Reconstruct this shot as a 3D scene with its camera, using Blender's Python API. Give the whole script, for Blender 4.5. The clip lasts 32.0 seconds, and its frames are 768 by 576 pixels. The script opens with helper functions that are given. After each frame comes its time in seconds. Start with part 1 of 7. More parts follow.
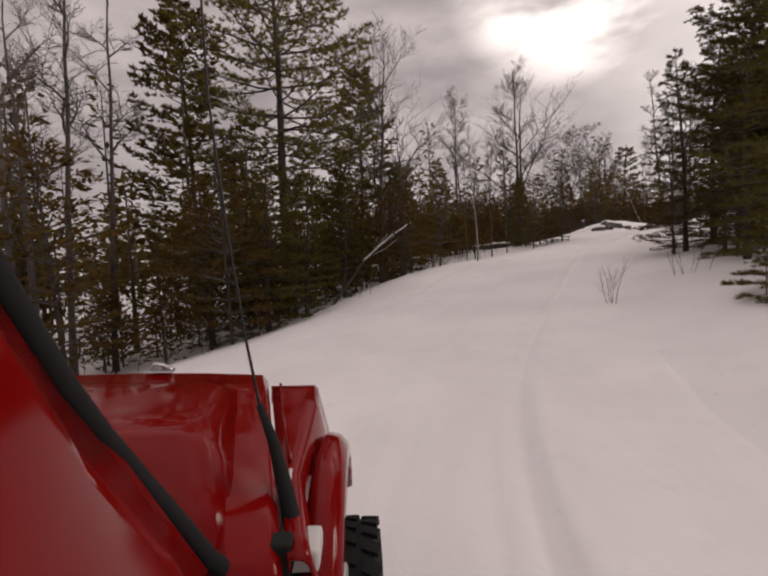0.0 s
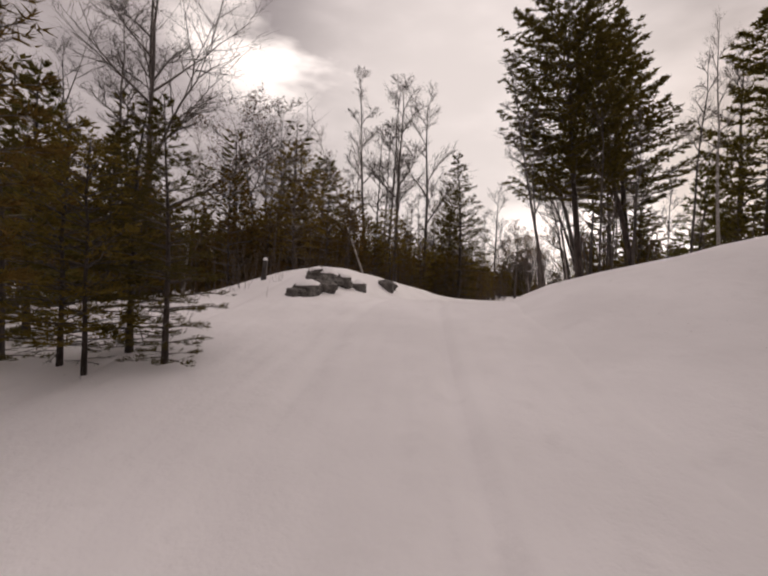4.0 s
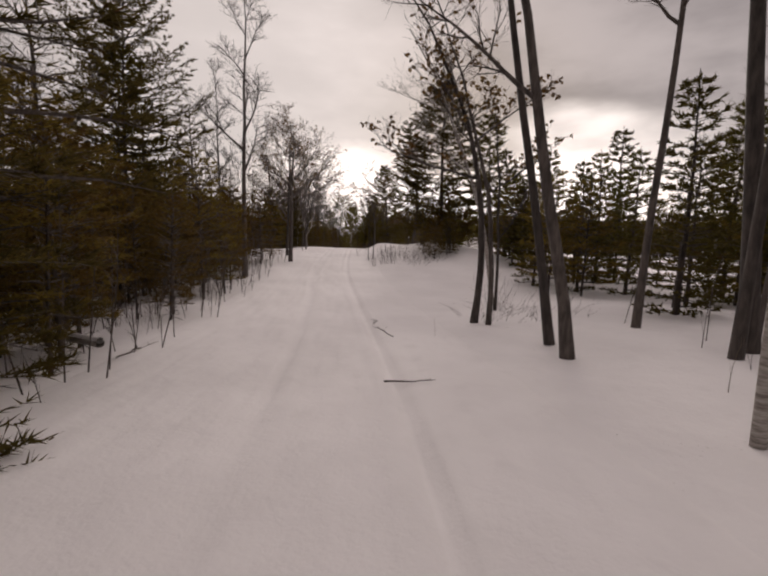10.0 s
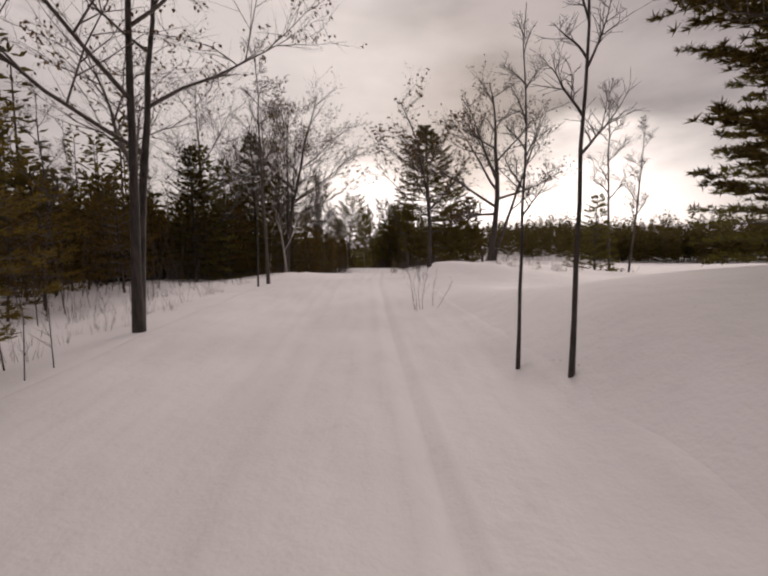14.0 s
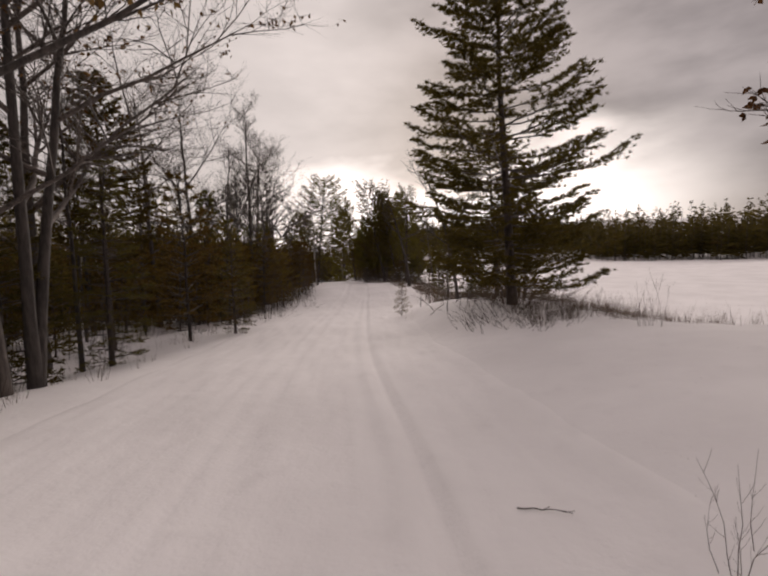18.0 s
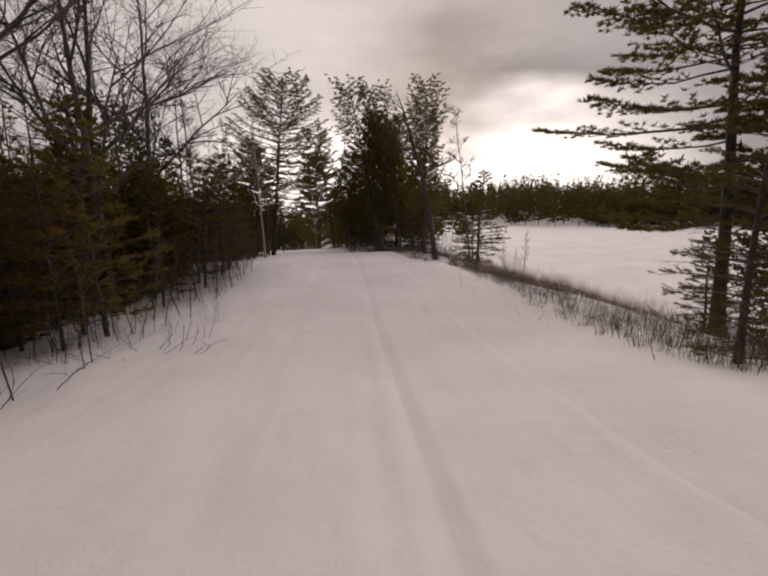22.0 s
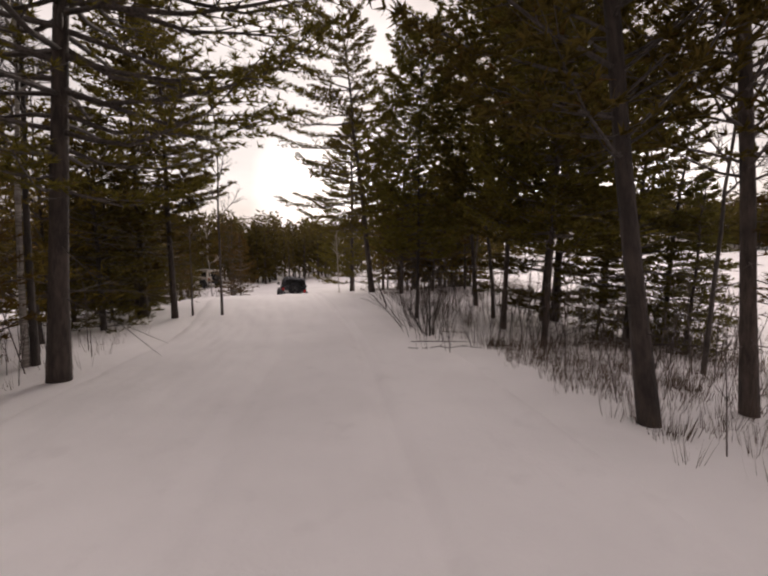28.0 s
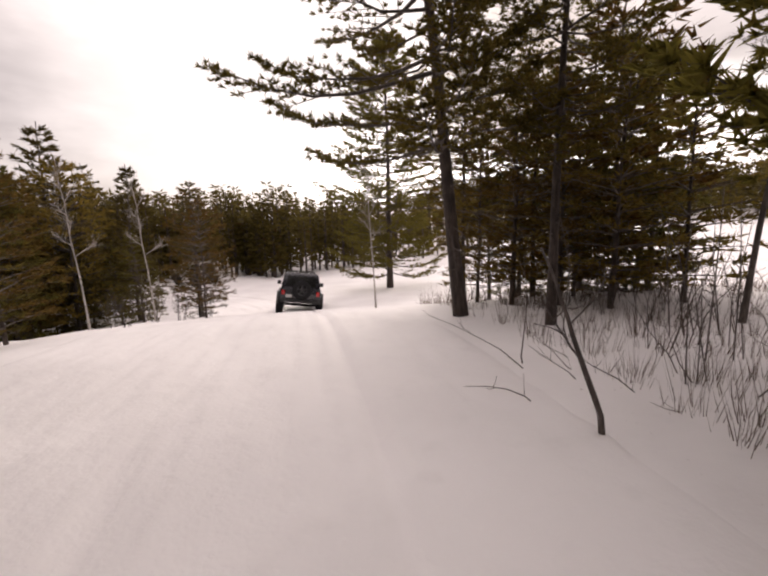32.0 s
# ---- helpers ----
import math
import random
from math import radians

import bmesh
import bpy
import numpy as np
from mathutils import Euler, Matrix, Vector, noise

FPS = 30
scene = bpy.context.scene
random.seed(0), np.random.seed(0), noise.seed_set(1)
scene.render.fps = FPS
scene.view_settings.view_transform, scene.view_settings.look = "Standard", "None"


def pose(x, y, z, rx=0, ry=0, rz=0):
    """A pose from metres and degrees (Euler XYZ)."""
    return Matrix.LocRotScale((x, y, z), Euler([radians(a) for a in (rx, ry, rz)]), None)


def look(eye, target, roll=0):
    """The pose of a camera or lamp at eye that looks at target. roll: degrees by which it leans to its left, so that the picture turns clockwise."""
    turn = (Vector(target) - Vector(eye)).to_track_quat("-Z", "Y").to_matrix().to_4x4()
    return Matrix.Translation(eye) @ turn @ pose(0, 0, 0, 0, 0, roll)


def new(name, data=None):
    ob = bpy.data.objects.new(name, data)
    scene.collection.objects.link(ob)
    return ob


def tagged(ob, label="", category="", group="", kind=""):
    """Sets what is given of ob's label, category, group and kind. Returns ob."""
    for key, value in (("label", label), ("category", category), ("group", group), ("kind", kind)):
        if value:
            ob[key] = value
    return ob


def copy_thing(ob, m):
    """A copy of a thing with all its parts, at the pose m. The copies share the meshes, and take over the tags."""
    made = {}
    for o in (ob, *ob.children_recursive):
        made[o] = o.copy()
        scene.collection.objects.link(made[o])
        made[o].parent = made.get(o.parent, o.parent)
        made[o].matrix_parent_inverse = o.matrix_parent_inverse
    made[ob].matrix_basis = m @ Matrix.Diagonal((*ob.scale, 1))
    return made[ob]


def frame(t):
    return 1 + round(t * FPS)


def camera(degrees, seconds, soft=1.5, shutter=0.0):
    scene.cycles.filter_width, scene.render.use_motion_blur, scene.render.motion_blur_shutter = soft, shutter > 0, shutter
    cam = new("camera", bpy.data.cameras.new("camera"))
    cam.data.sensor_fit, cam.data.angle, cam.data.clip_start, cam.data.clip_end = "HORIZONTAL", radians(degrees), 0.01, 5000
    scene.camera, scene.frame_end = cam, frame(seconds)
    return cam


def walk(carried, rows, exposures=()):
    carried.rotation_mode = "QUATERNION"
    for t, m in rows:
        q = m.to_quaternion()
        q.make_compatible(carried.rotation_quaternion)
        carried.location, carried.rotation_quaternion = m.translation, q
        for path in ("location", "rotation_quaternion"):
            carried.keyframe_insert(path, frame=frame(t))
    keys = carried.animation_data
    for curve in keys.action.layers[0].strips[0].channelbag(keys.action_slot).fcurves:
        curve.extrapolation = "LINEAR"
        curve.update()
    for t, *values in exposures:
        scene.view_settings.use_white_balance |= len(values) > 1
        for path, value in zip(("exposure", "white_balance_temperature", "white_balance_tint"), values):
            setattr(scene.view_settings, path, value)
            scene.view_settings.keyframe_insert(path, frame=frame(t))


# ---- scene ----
cam = camera(82.8, 32.0, soft=2.3)
PATH = [
    (0, (0.000, -0.000, -0.000), (0.000, 1.999, -0.076), -3.14),
    (0.5, (0.432, 3.608, 0.143), (0.602, 5.601, 0.126), -2.09),
    (1, (1.519, 6.845, 0.313), (1.850, 8.816, 0.243), -1.40),
    (1.5, (2.920, 9.669, 0.583), (3.386, 11.612, 0.513), -2.20),
    (2, (4.311, 12.185, 0.960), (4.910, 14.091, 0.866), -0.96),
    (2.5, (5.660, 14.610, 1.456), (6.406, 16.466, 1.467), 1.27),
    (3, (6.928, 16.868, 1.823), (7.875, 18.629, 1.755), 1.09),
    (3.5, (8.242, 18.947, 2.155), (9.360, 20.606, 2.139), 2.57),
    (4, (9.556, 20.655, 2.306), (10.845, 22.183, 2.295), 1.96),
    (4.5, (10.902, 22.096, 2.538), (12.327, 23.500, 2.536), 1.30),
    (5, (12.268, 23.545, 2.807), (13.773, 24.863, 2.791), 0.02),
    (5.5, (13.669, 24.994, 3.084), (15.230, 26.242, 3.020), 0.00),
    (6, (15.116, 26.436, 3.343), (16.729, 27.610, 3.200), -0.01),
    (6.5, (16.623, 27.867, 3.557), (18.288, 28.952, 3.339), -1.05),
    (7, (18.198, 29.283, 3.698), (19.915, 30.287, 3.490), -0.96),
    (7.5, (20.273, 30.584, 3.600), (22.036, 31.496, 3.357), -1.37),
    (8, (22.689, 31.889, 3.487), (24.492, 32.713, 3.228), -1.39),
    (8.5, (25.325, 33.267, 3.425), (27.157, 34.021, 3.154), -0.87),
    (9, (27.975, 34.596, 3.413), (29.831, 35.291, 3.144), -0.15),
    (9.5, (30.753, 35.925, 3.379), (32.621, 36.589, 3.112), 1.45),
    (10, (33.649, 37.217, 3.287), (35.519, 37.878, 3.029), 1.79),
    (10.5, (36.545, 38.401, 3.219), (38.403, 39.095, 2.963), 1.03),
    (11, (39.574, 39.808, 2.983), (41.416, 40.542, 2.724), -0.21),
    (11.5, (42.642, 41.270, 2.772), (44.478, 42.029, 2.539), -0.22),
    (12, (45.652, 42.754, 2.633), (47.485, 43.525, 2.417), 0.08),
    (12.5, (48.554, 44.208, 2.593), (50.392, 44.975, 2.403), -0.68),
    (13, (51.307, 45.674, 2.615), (53.152, 46.420, 2.417), -0.03),
    (13.5, (53.940, 46.989, 2.740), (55.791, 47.718, 2.538), 0.53),
    (14, (56.608, 48.258, 2.820), (58.468, 48.968, 2.623), 0.01),
    (14.5, (59.306, 49.489, 2.872), (61.176, 50.171, 2.684), -0.00),
    (15, (62.024, 50.688, 2.910), (63.908, 51.335, 2.734), 0.01),
    (15.5, (64.756, 51.861, 2.948), (66.654, 52.471, 2.786), 0.66),
    (16, (67.495, 53.015, 3.003), (69.401, 53.600, 2.847), 1.44),
    (16.5, (70.185, 54.184, 3.123), (72.089, 54.772, 2.951), 1.54),
    (17, (72.651, 55.231, 3.191), (74.552, 55.834, 3.048), 1.34),
    (17.5, (74.914, 56.040, 3.205), (76.809, 56.658, 3.042), 0.63),
    (18, (76.982, 56.738, 3.102), (78.872, 57.365, 2.909), -1.23),
    (18.5, (78.987, 57.510, 2.982), (80.863, 58.145, 2.709), -1.31),
    (19, (80.887, 58.380, 2.858), (82.767, 59.009, 2.597), -0.30),
    (19.5, (82.768, 59.278, 2.713), (84.645, 59.883, 2.382), -0.03),
    (20, (84.662, 60.136, 2.577), (86.542, 60.706, 2.205), -0.43),
    (20.5, (86.696, 60.968, 2.299), (88.577, 61.522, 1.908), -1.64),
    (21, (88.969, 61.869, 2.080), (90.849, 62.407, 1.656), -3.56),
    (21.5, (91.507, 62.867, 1.910), (93.399, 63.405, 1.547), -3.40),
    (22, (94.219, 63.915, 1.719), (96.118, 64.438, 1.374), -0.63),
    (22.5, (97.009, 64.927, 1.489), (98.913, 65.444, 1.161), -0.05),
    (23, (99.799, 65.980, 1.293), (101.706, 66.505, 0.992), -0.13),
    (23.5, (102.453, 66.987, 1.188), (104.355, 67.532, 0.898), 0.52),
    (24, (104.931, 67.860, 1.159), (106.833, 68.423, 0.899), -0.19),
    (24.5, (107.132, 68.607, 1.109), (109.028, 69.183, 0.838), 0.79),
    (25, (108.969, 69.343, 1.181), (110.863, 69.931, 0.919), 1.52),
    (25.5, (110.600, 69.930, 1.234), (112.484, 70.537, 0.947), 0.89),
    (26, (112.229, 70.545, 1.236), (114.107, 71.171, 0.953), 0.01),
    (26.5, (113.860, 71.187, 1.204), (115.733, 71.834, 0.930), -0.01),
    (27, (115.496, 71.856, 1.153), (117.361, 72.525, 0.886), 0.02),
    (27.5, (117.139, 72.548, 1.097), (118.995, 73.245, 0.829), 1.54),
    (28, (118.793, 73.263, 1.050), (120.635, 73.990, 0.764), 0.58),
    (28.5, (120.482, 74.008, 0.837), (122.312, 74.765, 0.552), -0.23),
    (29, (121.824, 74.766, 0.677), (123.646, 75.540, 0.388), 0.59),
    (29.5, (123.044, 75.450, 0.583), (124.856, 76.238, 0.276), 0.83),
    (30, (124.270, 76.140, 0.501), (126.078, 76.941, 0.201), 0.48),
    (30.5, (125.514, 76.826, 0.378), (127.315, 77.642, 0.075), -0.67),
    (31, (126.746, 77.484, 0.226), (128.536, 78.310, -0.112), -1.51),
    (31.5, (127.968, 78.179, 0.096), (129.752, 79.018, -0.241), -1.79),
    (32, (129.201, 78.899, -0.039), (130.979, 79.745, -0.390), -1.26),
]
ROAD_ON = ((134.0, 82.5, -1.88), (136.4, 84.3, -2.15), (138.8, 86.1, -2.8), (145.6, 91.2, -4.65), (149.5, 97.5, -5.3), (150.5, 104.0, -5.6))
# Stops by which the picture brightens and darkens on the way.
EXPOSURES = ((0, 0.2), (2, 0.13), (4, 0.14), (8, -0.1), (13, -0.1), (19, -0.15), (22, -0.18), (25, 0.02), (28, 0.45), (30, 0.7), (32, 0.88))
walk(cam, [(t, look(eye, target, roll)) for t, eye, target, roll in PATH], EXPOSURES)

# Road line: the eye's way brought down to the snow, drawn on before the start and past the end.
EYE_HEIGHT = 1.75


# ---- world and sun ----
def heading(deg, up):
    """A direction from a compass turn (degrees to the left of +y) and an elevation."""
    a, e = radians(deg), radians(up)
    return Vector((-math.sin(a) * math.cos(e), math.cos(a) * math.cos(e), math.sin(e)))


SUN_AT, SUN_UP = -80.0, 17.0


def math_node(nt, op, a, b=None, clamp=False):
    n = nt.nodes.new("ShaderNodeMath")
    n.operation, n.use_clamp = op, clamp
    for i, v in enumerate((a, b)):
        if v is None:
            continue
        if isinstance(v, (int, float)):
            n.inputs[i].default_value = v
        else:
            nt.links.new(v, n.inputs[i])
    return n.outputs[0]


def ramp_node(nt, value, a, b, c=0.0, d=1.0):
    n = nt.nodes.new("ShaderNodeMapRange")
    n.interpolation_type = "SMOOTHSTEP"
    nt.links.new(value, n.inputs["Value"])
    for key, v in (("From Min", a), ("From Max", b), ("To Min", c), ("To Max", d)):
        n.inputs[key].default_value = v
    return n.outputs["Result"]


def noise_node(nt, vector, scale, detail=4.0, rough=0.55):
    n = nt.nodes.new("ShaderNodeTexNoise")
    n.inputs["Scale"].default_value, n.inputs["Detail"].default_value = scale, detail
    n.inputs["Roughness"].default_value = rough
    nt.links.new(vector, n.inputs["Vector"])
    return n.outputs["Fac"]


def mix_color(nt, fac, a, b, blend="MIX"):
    n = nt.nodes.new("ShaderNodeMix")
    n.data_type, n.blend_type = "RGBA", blend
    for key, v in ((0, fac), (6, a), (7, b)):
        if isinstance(v, (int, float)):
            n.inputs[key].default_value = v
        elif isinstance(v, tuple):
            n.inputs[key].default_value = (*v[:3], 1)
        else:
            nt.links.new(v, n.inputs[key])
    return n.outputs[2]


def build_sky():
    w = bpy.data.worlds.new("overcast_sky")
    scene.world = w
    w.use_nodes = True
    nt = w.node_tree
    nt.nodes.clear()
    out, bg = nt.nodes.new("ShaderNodeOutputWorld"), nt.nodes.new("ShaderNodeBackground")
    sky = nt.nodes.new("ShaderNodeTexSky")
    sky.sky_type, sky.sun_disc = "NISHITA", False
    sky.sun_elevation, sky.sun_rotation = radians(SUN_UP), radians(-SUN_AT)
    dim = mix_color(nt, 1.0, sky.outputs[0], (0.12, 0.12, 0.12), "MULTIPLY")
    co = nt.nodes.new("ShaderNodeTexCoord").outputs["Generated"]
    sep = nt.nodes.new("ShaderNodeSeparateXYZ")
    nt.links.new(co, sep.inputs[0])
    up = sep.outputs["Z"]
    # Cloud sheet: drawn out sideways towards the horizon.
    flat = nt.nodes.new("ShaderNodeVectorMath")
    flat.operation = "MULTIPLY"
    nt.links.new(co, flat.inputs[0])
    flat.inputs[1].default_value = (1.0, 1.0, 2.6)
    big = noise_node(nt, flat.outputs[0], 2.3, 5.0, 0.5)
    fine = noise_node(nt, flat.outputs[0], 6.0, 4.0, 0.5)
    body = math_node(nt, "ADD", math_node(nt, "MULTIPLY", big, 0.7), math_node(nt, "MULTIPLY", fine, 0.3))
    cloud = mix_color(nt, ramp_node(nt, body, 0.36, 0.64), CLOUD_DARK, CLOUD_LIGHT)
    cover = mix_color(nt, 0.93, dim, cloud)
    # A closed cloud sheet is brightest overhead.
    height = ramp_node(nt, up, 0.40, 0.98, 0.80, 1.5)
    both = nt.nodes.new("ShaderNodeVectorMath")
    both.operation = "SCALE"
    nt.links.new(cover, both.inputs[0])
    nt.links.new(height, both.inputs["Scale"])
    cover = both.outputs[0]

    def towards(deg, up_deg, inner, outer):
        d = nt.nodes.new("ShaderNodeVectorMath")
        d.operation = "DOT_PRODUCT"
        nt.links.new(co, d.inputs[0])
        d.inputs[1].default_value = heading(deg, up_deg)
        return ramp_node(nt, d.outputs["Value"], math.cos(radians(outer)), math.cos(radians(inner)))

    # The break in the cloud over the horizon, where the low sun stands behind it.
    wave = math_node(nt, "ADD", up, math_node(nt, "MULTIPLY", math_node(nt, "SUBTRACT", big, 0.5), 0.35))
    low = ramp_node(nt, wave, 0.25, 0.10)
    gap = math_node(nt, "MULTIPLY", low, towards(SUN_AT, 7, 7, 34))
    thin = math_node(nt, "MULTIPLY", towards(-26, 33, 3, 15), ramp_node(nt, big, 0.35, 0.6))
    thin2 = math_node(nt, "MULTIPLY", towards(-52, 20, 2, 30), 0.28)
    glow = math_node(nt, "MAXIMUM", math_node(nt, "MAXIMUM", gap, thin), thin2)
    lit = mix_color(nt, glow, cover, (1.9, 1.69, 1.58))
    nt.links.new(lit, bg.inputs[0])
    bg.inputs[1].default_value = 1.0
    nt.links.new(bg.outputs[0], out.inputs[0])


CLOUD_DARK, CLOUD_LIGHT = (0.355, 0.295, 0.288), (0.675, 0.573, 0.555)
build_sky()
sun = new("sun", bpy.data.lights.new("sun", "SUN"))
sun.data.energy, sun.data.angle, sun.data.color = 1.7, radians(25), (1.0, 0.87, 0.79)
sun.matrix_world = look(heading(SUN_AT, SUN_UP) * 100, (0, 0, 0))


# ---- materials ----
def material(name, rough=0.7, metal=0.0, coat=0.0):
    m = bpy.data.materials.new(name)
    m.use_nodes = True
    b = m.node_tree.nodes["Principled BSDF"]
    b.inputs["Roughness"].default_value, b.inputs["Metallic"].default_value = rough, metal
    b.inputs["Coat Weight"].default_value = coat
    return m, m.node_tree, b


def bump_to(nt, b, height, strength, distance):
    n = nt.nodes.new("ShaderNodeBump")
    n.inputs["Strength"].default_value, n.inputs["Distance"].default_value = strength, distance
    nt.links.new(height, n.inputs["Height"])
    nt.links.new(n.outputs[0], b.inputs["Normal"])


def grained(name, dark, light, scale, rough=0.8, stretch=(1, 1, 1), bump=0.3, depth=0.01, per_thing=0.0, stain=None):
    """A surface with grain at two scales, drawn out by stretch; per_thing varies it from object to object."""
    m, nt, b = material(name, rough)
    co = nt.nodes.new("ShaderNodeTexCoord").outputs["Object"]
    mul = nt.nodes.new("ShaderNodeVectorMath")
    mul.operation = "MULTIPLY"
    nt.links.new(co, mul.inputs[0])
    mul.inputs[1].default_value = stretch
    fine = noise_node(nt, mul.outputs[0], scale, 6.0, 0.65)
    wide = noise_node(nt, co, scale * 0.12, 3.0)
    c = mix_color(nt, ramp_node(nt, fine, 0.3, 0.7), dark, light)
    c = mix_color(nt, math_node(nt, "MULTIPLY", ramp_node(nt, wide, 0.45, 0.75), 0.5), c, stain or tuple(v * 0.6 for v in dark))
    if per_thing:
        info = nt.nodes.new("ShaderNodeObjectInfo")
        hsv = nt.nodes.new("ShaderNodeHueSaturation")
        nt.links.new(c, hsv.inputs["Color"])
        nt.links.new(ramp_node(nt, info.outputs["Random"], 0, 1, 1 - per_thing, 1 + per_thing), hsv.inputs["Value"])
        c = hsv.outputs[0]
    nt.links.new(c, b.inputs["Base Color"])
    bump_to(nt, b, fine, bump, depth)
    return m


def needle_material(name, dark, light, dead, dead_share):
    m, nt, b = material(name, 0.65)
    g, info = nt.nodes.new("ShaderNodeNewGeometry"), nt.nodes.new("ShaderNodeObjectInfo")
    c = mix_color(nt, g.outputs["Random Per Island"], dark, light)
    c = mix_color(nt, ramp_node(nt, g.outputs["Random Per Island"], 1 - dead_share, 1.0), c, dead)
    hsv = nt.nodes.new("ShaderNodeHueSaturation")
    nt.links.new(c, hsv.inputs["Color"])
    nt.links.new(ramp_node(nt, info.outputs["Random"], 0, 1, 0.8, 1.4), hsv.inputs["Value"])
    hsv.inputs["Saturation"].default_value = 1.15
    nt.links.new(ramp_node(nt, info.outputs["Random"], 0, 1, 0.485, 0.512), hsv.inputs["Hue"])
    nt.links.new(hsv.outputs[0], b.inputs["Base Color"])
    b.inputs["Specular IOR Level"].default_value = 0.12
    # Thin needles let some light through.
    thin, both = nt.nodes.new("ShaderNodeBsdfTranslucent"), nt.nodes.new("ShaderNodeMixShader")
    nt.links.new(hsv.outputs[0], thin.inputs["Color"])
    both.inputs[0].default_value = 0.5
    nt.links.new(b.outputs[0], both.inputs[1])
    nt.links.new(thin.outputs[0], both.inputs[2])
    nt.links.new(both.outputs[0], nt.nodes["Material Output"].inputs[0])
    return m


def snow_material(name, specks):
    m, nt, b = material(name, 0.85)
    co = nt.nodes.new("ShaderNodeTexCoord").outputs["Object"]
    wide, mid, fine = (noise_node(nt, co, s, 4.0) for s in (0.35, 2.2, 26.0))
    c = mix_color(nt, ramp_node(nt, wide, 0.3, 0.7), (0.79, 0.77, 0.765), (0.88, 0.86, 0.855))
    c = mix_color(nt, math_node(nt, "MULTIPLY", ramp_node(nt, mid, 0.55, 0.8), 0.25), c, (0.66, 0.64, 0.635))
    if specks:
        bits = noise_node(nt, co, 15.0, 2.0, 0.7)
        patch = ramp_node(nt, noise_node(nt, co, 0.5, 2.0), 0.45, 0.7)
        c = mix_color(nt, math_node(nt, "MULTIPLY", ramp_node(nt, bits, 0.70, 0.76), patch), c, (0.22, 0.19, 0.16))
    nt.links.new(c, b.inputs["Base Color"])
    b.inputs["Specular IOR Level"].default_value = 0.12
    h = math_node(nt, "ADD", math_node(nt, "MULTIPLY", mid, 0.8), math_node(nt, "MULTIPLY", fine, 0.12))
    bump_to(nt, b, h, 0.5, 0.06)
    return m


def plain(name, color, rough=0.5, metal=0.0, coat=0.0, bump=0.0, scale=30.0):
    m, nt, b = material(name, rough, metal, coat)
    co = nt.nodes.new("ShaderNodeTexCoord").outputs["Object"]
    n = noise_node(nt, co, scale, 4.0)
    w = noise_node(nt, co, scale * 0.1, 3.0)
    c = mix_color(nt, math_node(nt, "MULTIPLY", n, 0.25), color, tuple(v * 0.6 for v in color))
    c = mix_color(nt, math_node(nt, "MULTIPLY", ramp_node(nt, w, 0.5, 0.8), 0.2), c, tuple(min(1, v * 1.3 + 0.01) for v in color))
    nt.links.new(c, b.inputs["Base Color"])
    nt.links.new(ramp_node(nt, w, 0.3, 0.8, max(rough - 0.05, 0.02), rough + 0.12), b.inputs["Roughness"])
    if bump:
        bump_to(nt, b, n, bump, 0.004)
    return m


SNOW = snow_material("snow", True)
SNOW_CAP = snow_material("settled_snow", False)
BARK_PINE = grained("pine_bark", (0.022, 0.016, 0.013), (0.085, 0.063, 0.052), 9, stretch=(1, 1, 0.25), bump=0.9, depth=0.03, per_thing=0.25)
BARK_GREY = grained("hardwood_bark", (0.035, 0.029, 0.026), (0.115, 0.095, 0.083), 12, stretch=(1, 1, 0.2), bump=0.8, depth=0.02, per_thing=0.3)
BARK_BIRCH = grained("birch_bark", (0.16, 0.14, 0.12), (0.55, 0.51, 0.47), 7, stretch=(0.5, 0.5, 3.0), bump=0.3, depth=0.006, per_thing=0.15, stain=(0.05, 0.04, 0.035))
TWIG = grained("twig_bark", (0.04, 0.032, 0.028), (0.13, 0.105, 0.09), 20, per_thing=0.3)
NEEDLE_PINE = needle_material("pine_needles", (0.060, 0.050, 0.017), (0.155, 0.126, 0.044), (0.12, 0.075, 0.03), 0.09)
NEEDLE_YOUNG = needle_material("young_pine_needles", (0.072, 0.052, 0.020), (0.170, 0.122, 0.046), (0.12, 0.075, 0.03), 0.15)
NEEDLE_SPRUCE = needle_material("spruce_needles", (0.052, 0.045, 0.016), (0.128, 0.108, 0.040), (0.08, 0.05, 0.025), 0.06)
DEAD_LEAF = needle_material("dead_leaves", (0.07, 0.042, 0.022), (0.16, 0.10, 0.05), (0.2, 0.13, 0.07), 0.2)
WEED = needle_material("dry_weeds", (0.085, 0.068, 0.052), (0.22, 0.18, 0.14), (0.07, 0.05, 0.035), 0.25)
STONE = grained("dark_stone", (0.045, 0.04, 0.036), (0.15, 0.135, 0.12), 6, bump=0.8, depth=0.04)


# ---- mesh tools ----
def mesh_of(name, verts, faces, mats, smooth=False, index=None):
    me = bpy.data.meshes.new(name)
    me.from_pydata([tuple(v) for v in verts], [], [tuple(f) for f in faces])
    for m in mats if isinstance(mats, (list, tuple)) else [mats]:
        me.materials.append(m)
    if index is not None:
        me.polygons.foreach_set("material_index", index)
    if smooth:
        me.polygons.foreach_set("use_smooth", [True] * len(me.polygons))
    me.update()
    return me


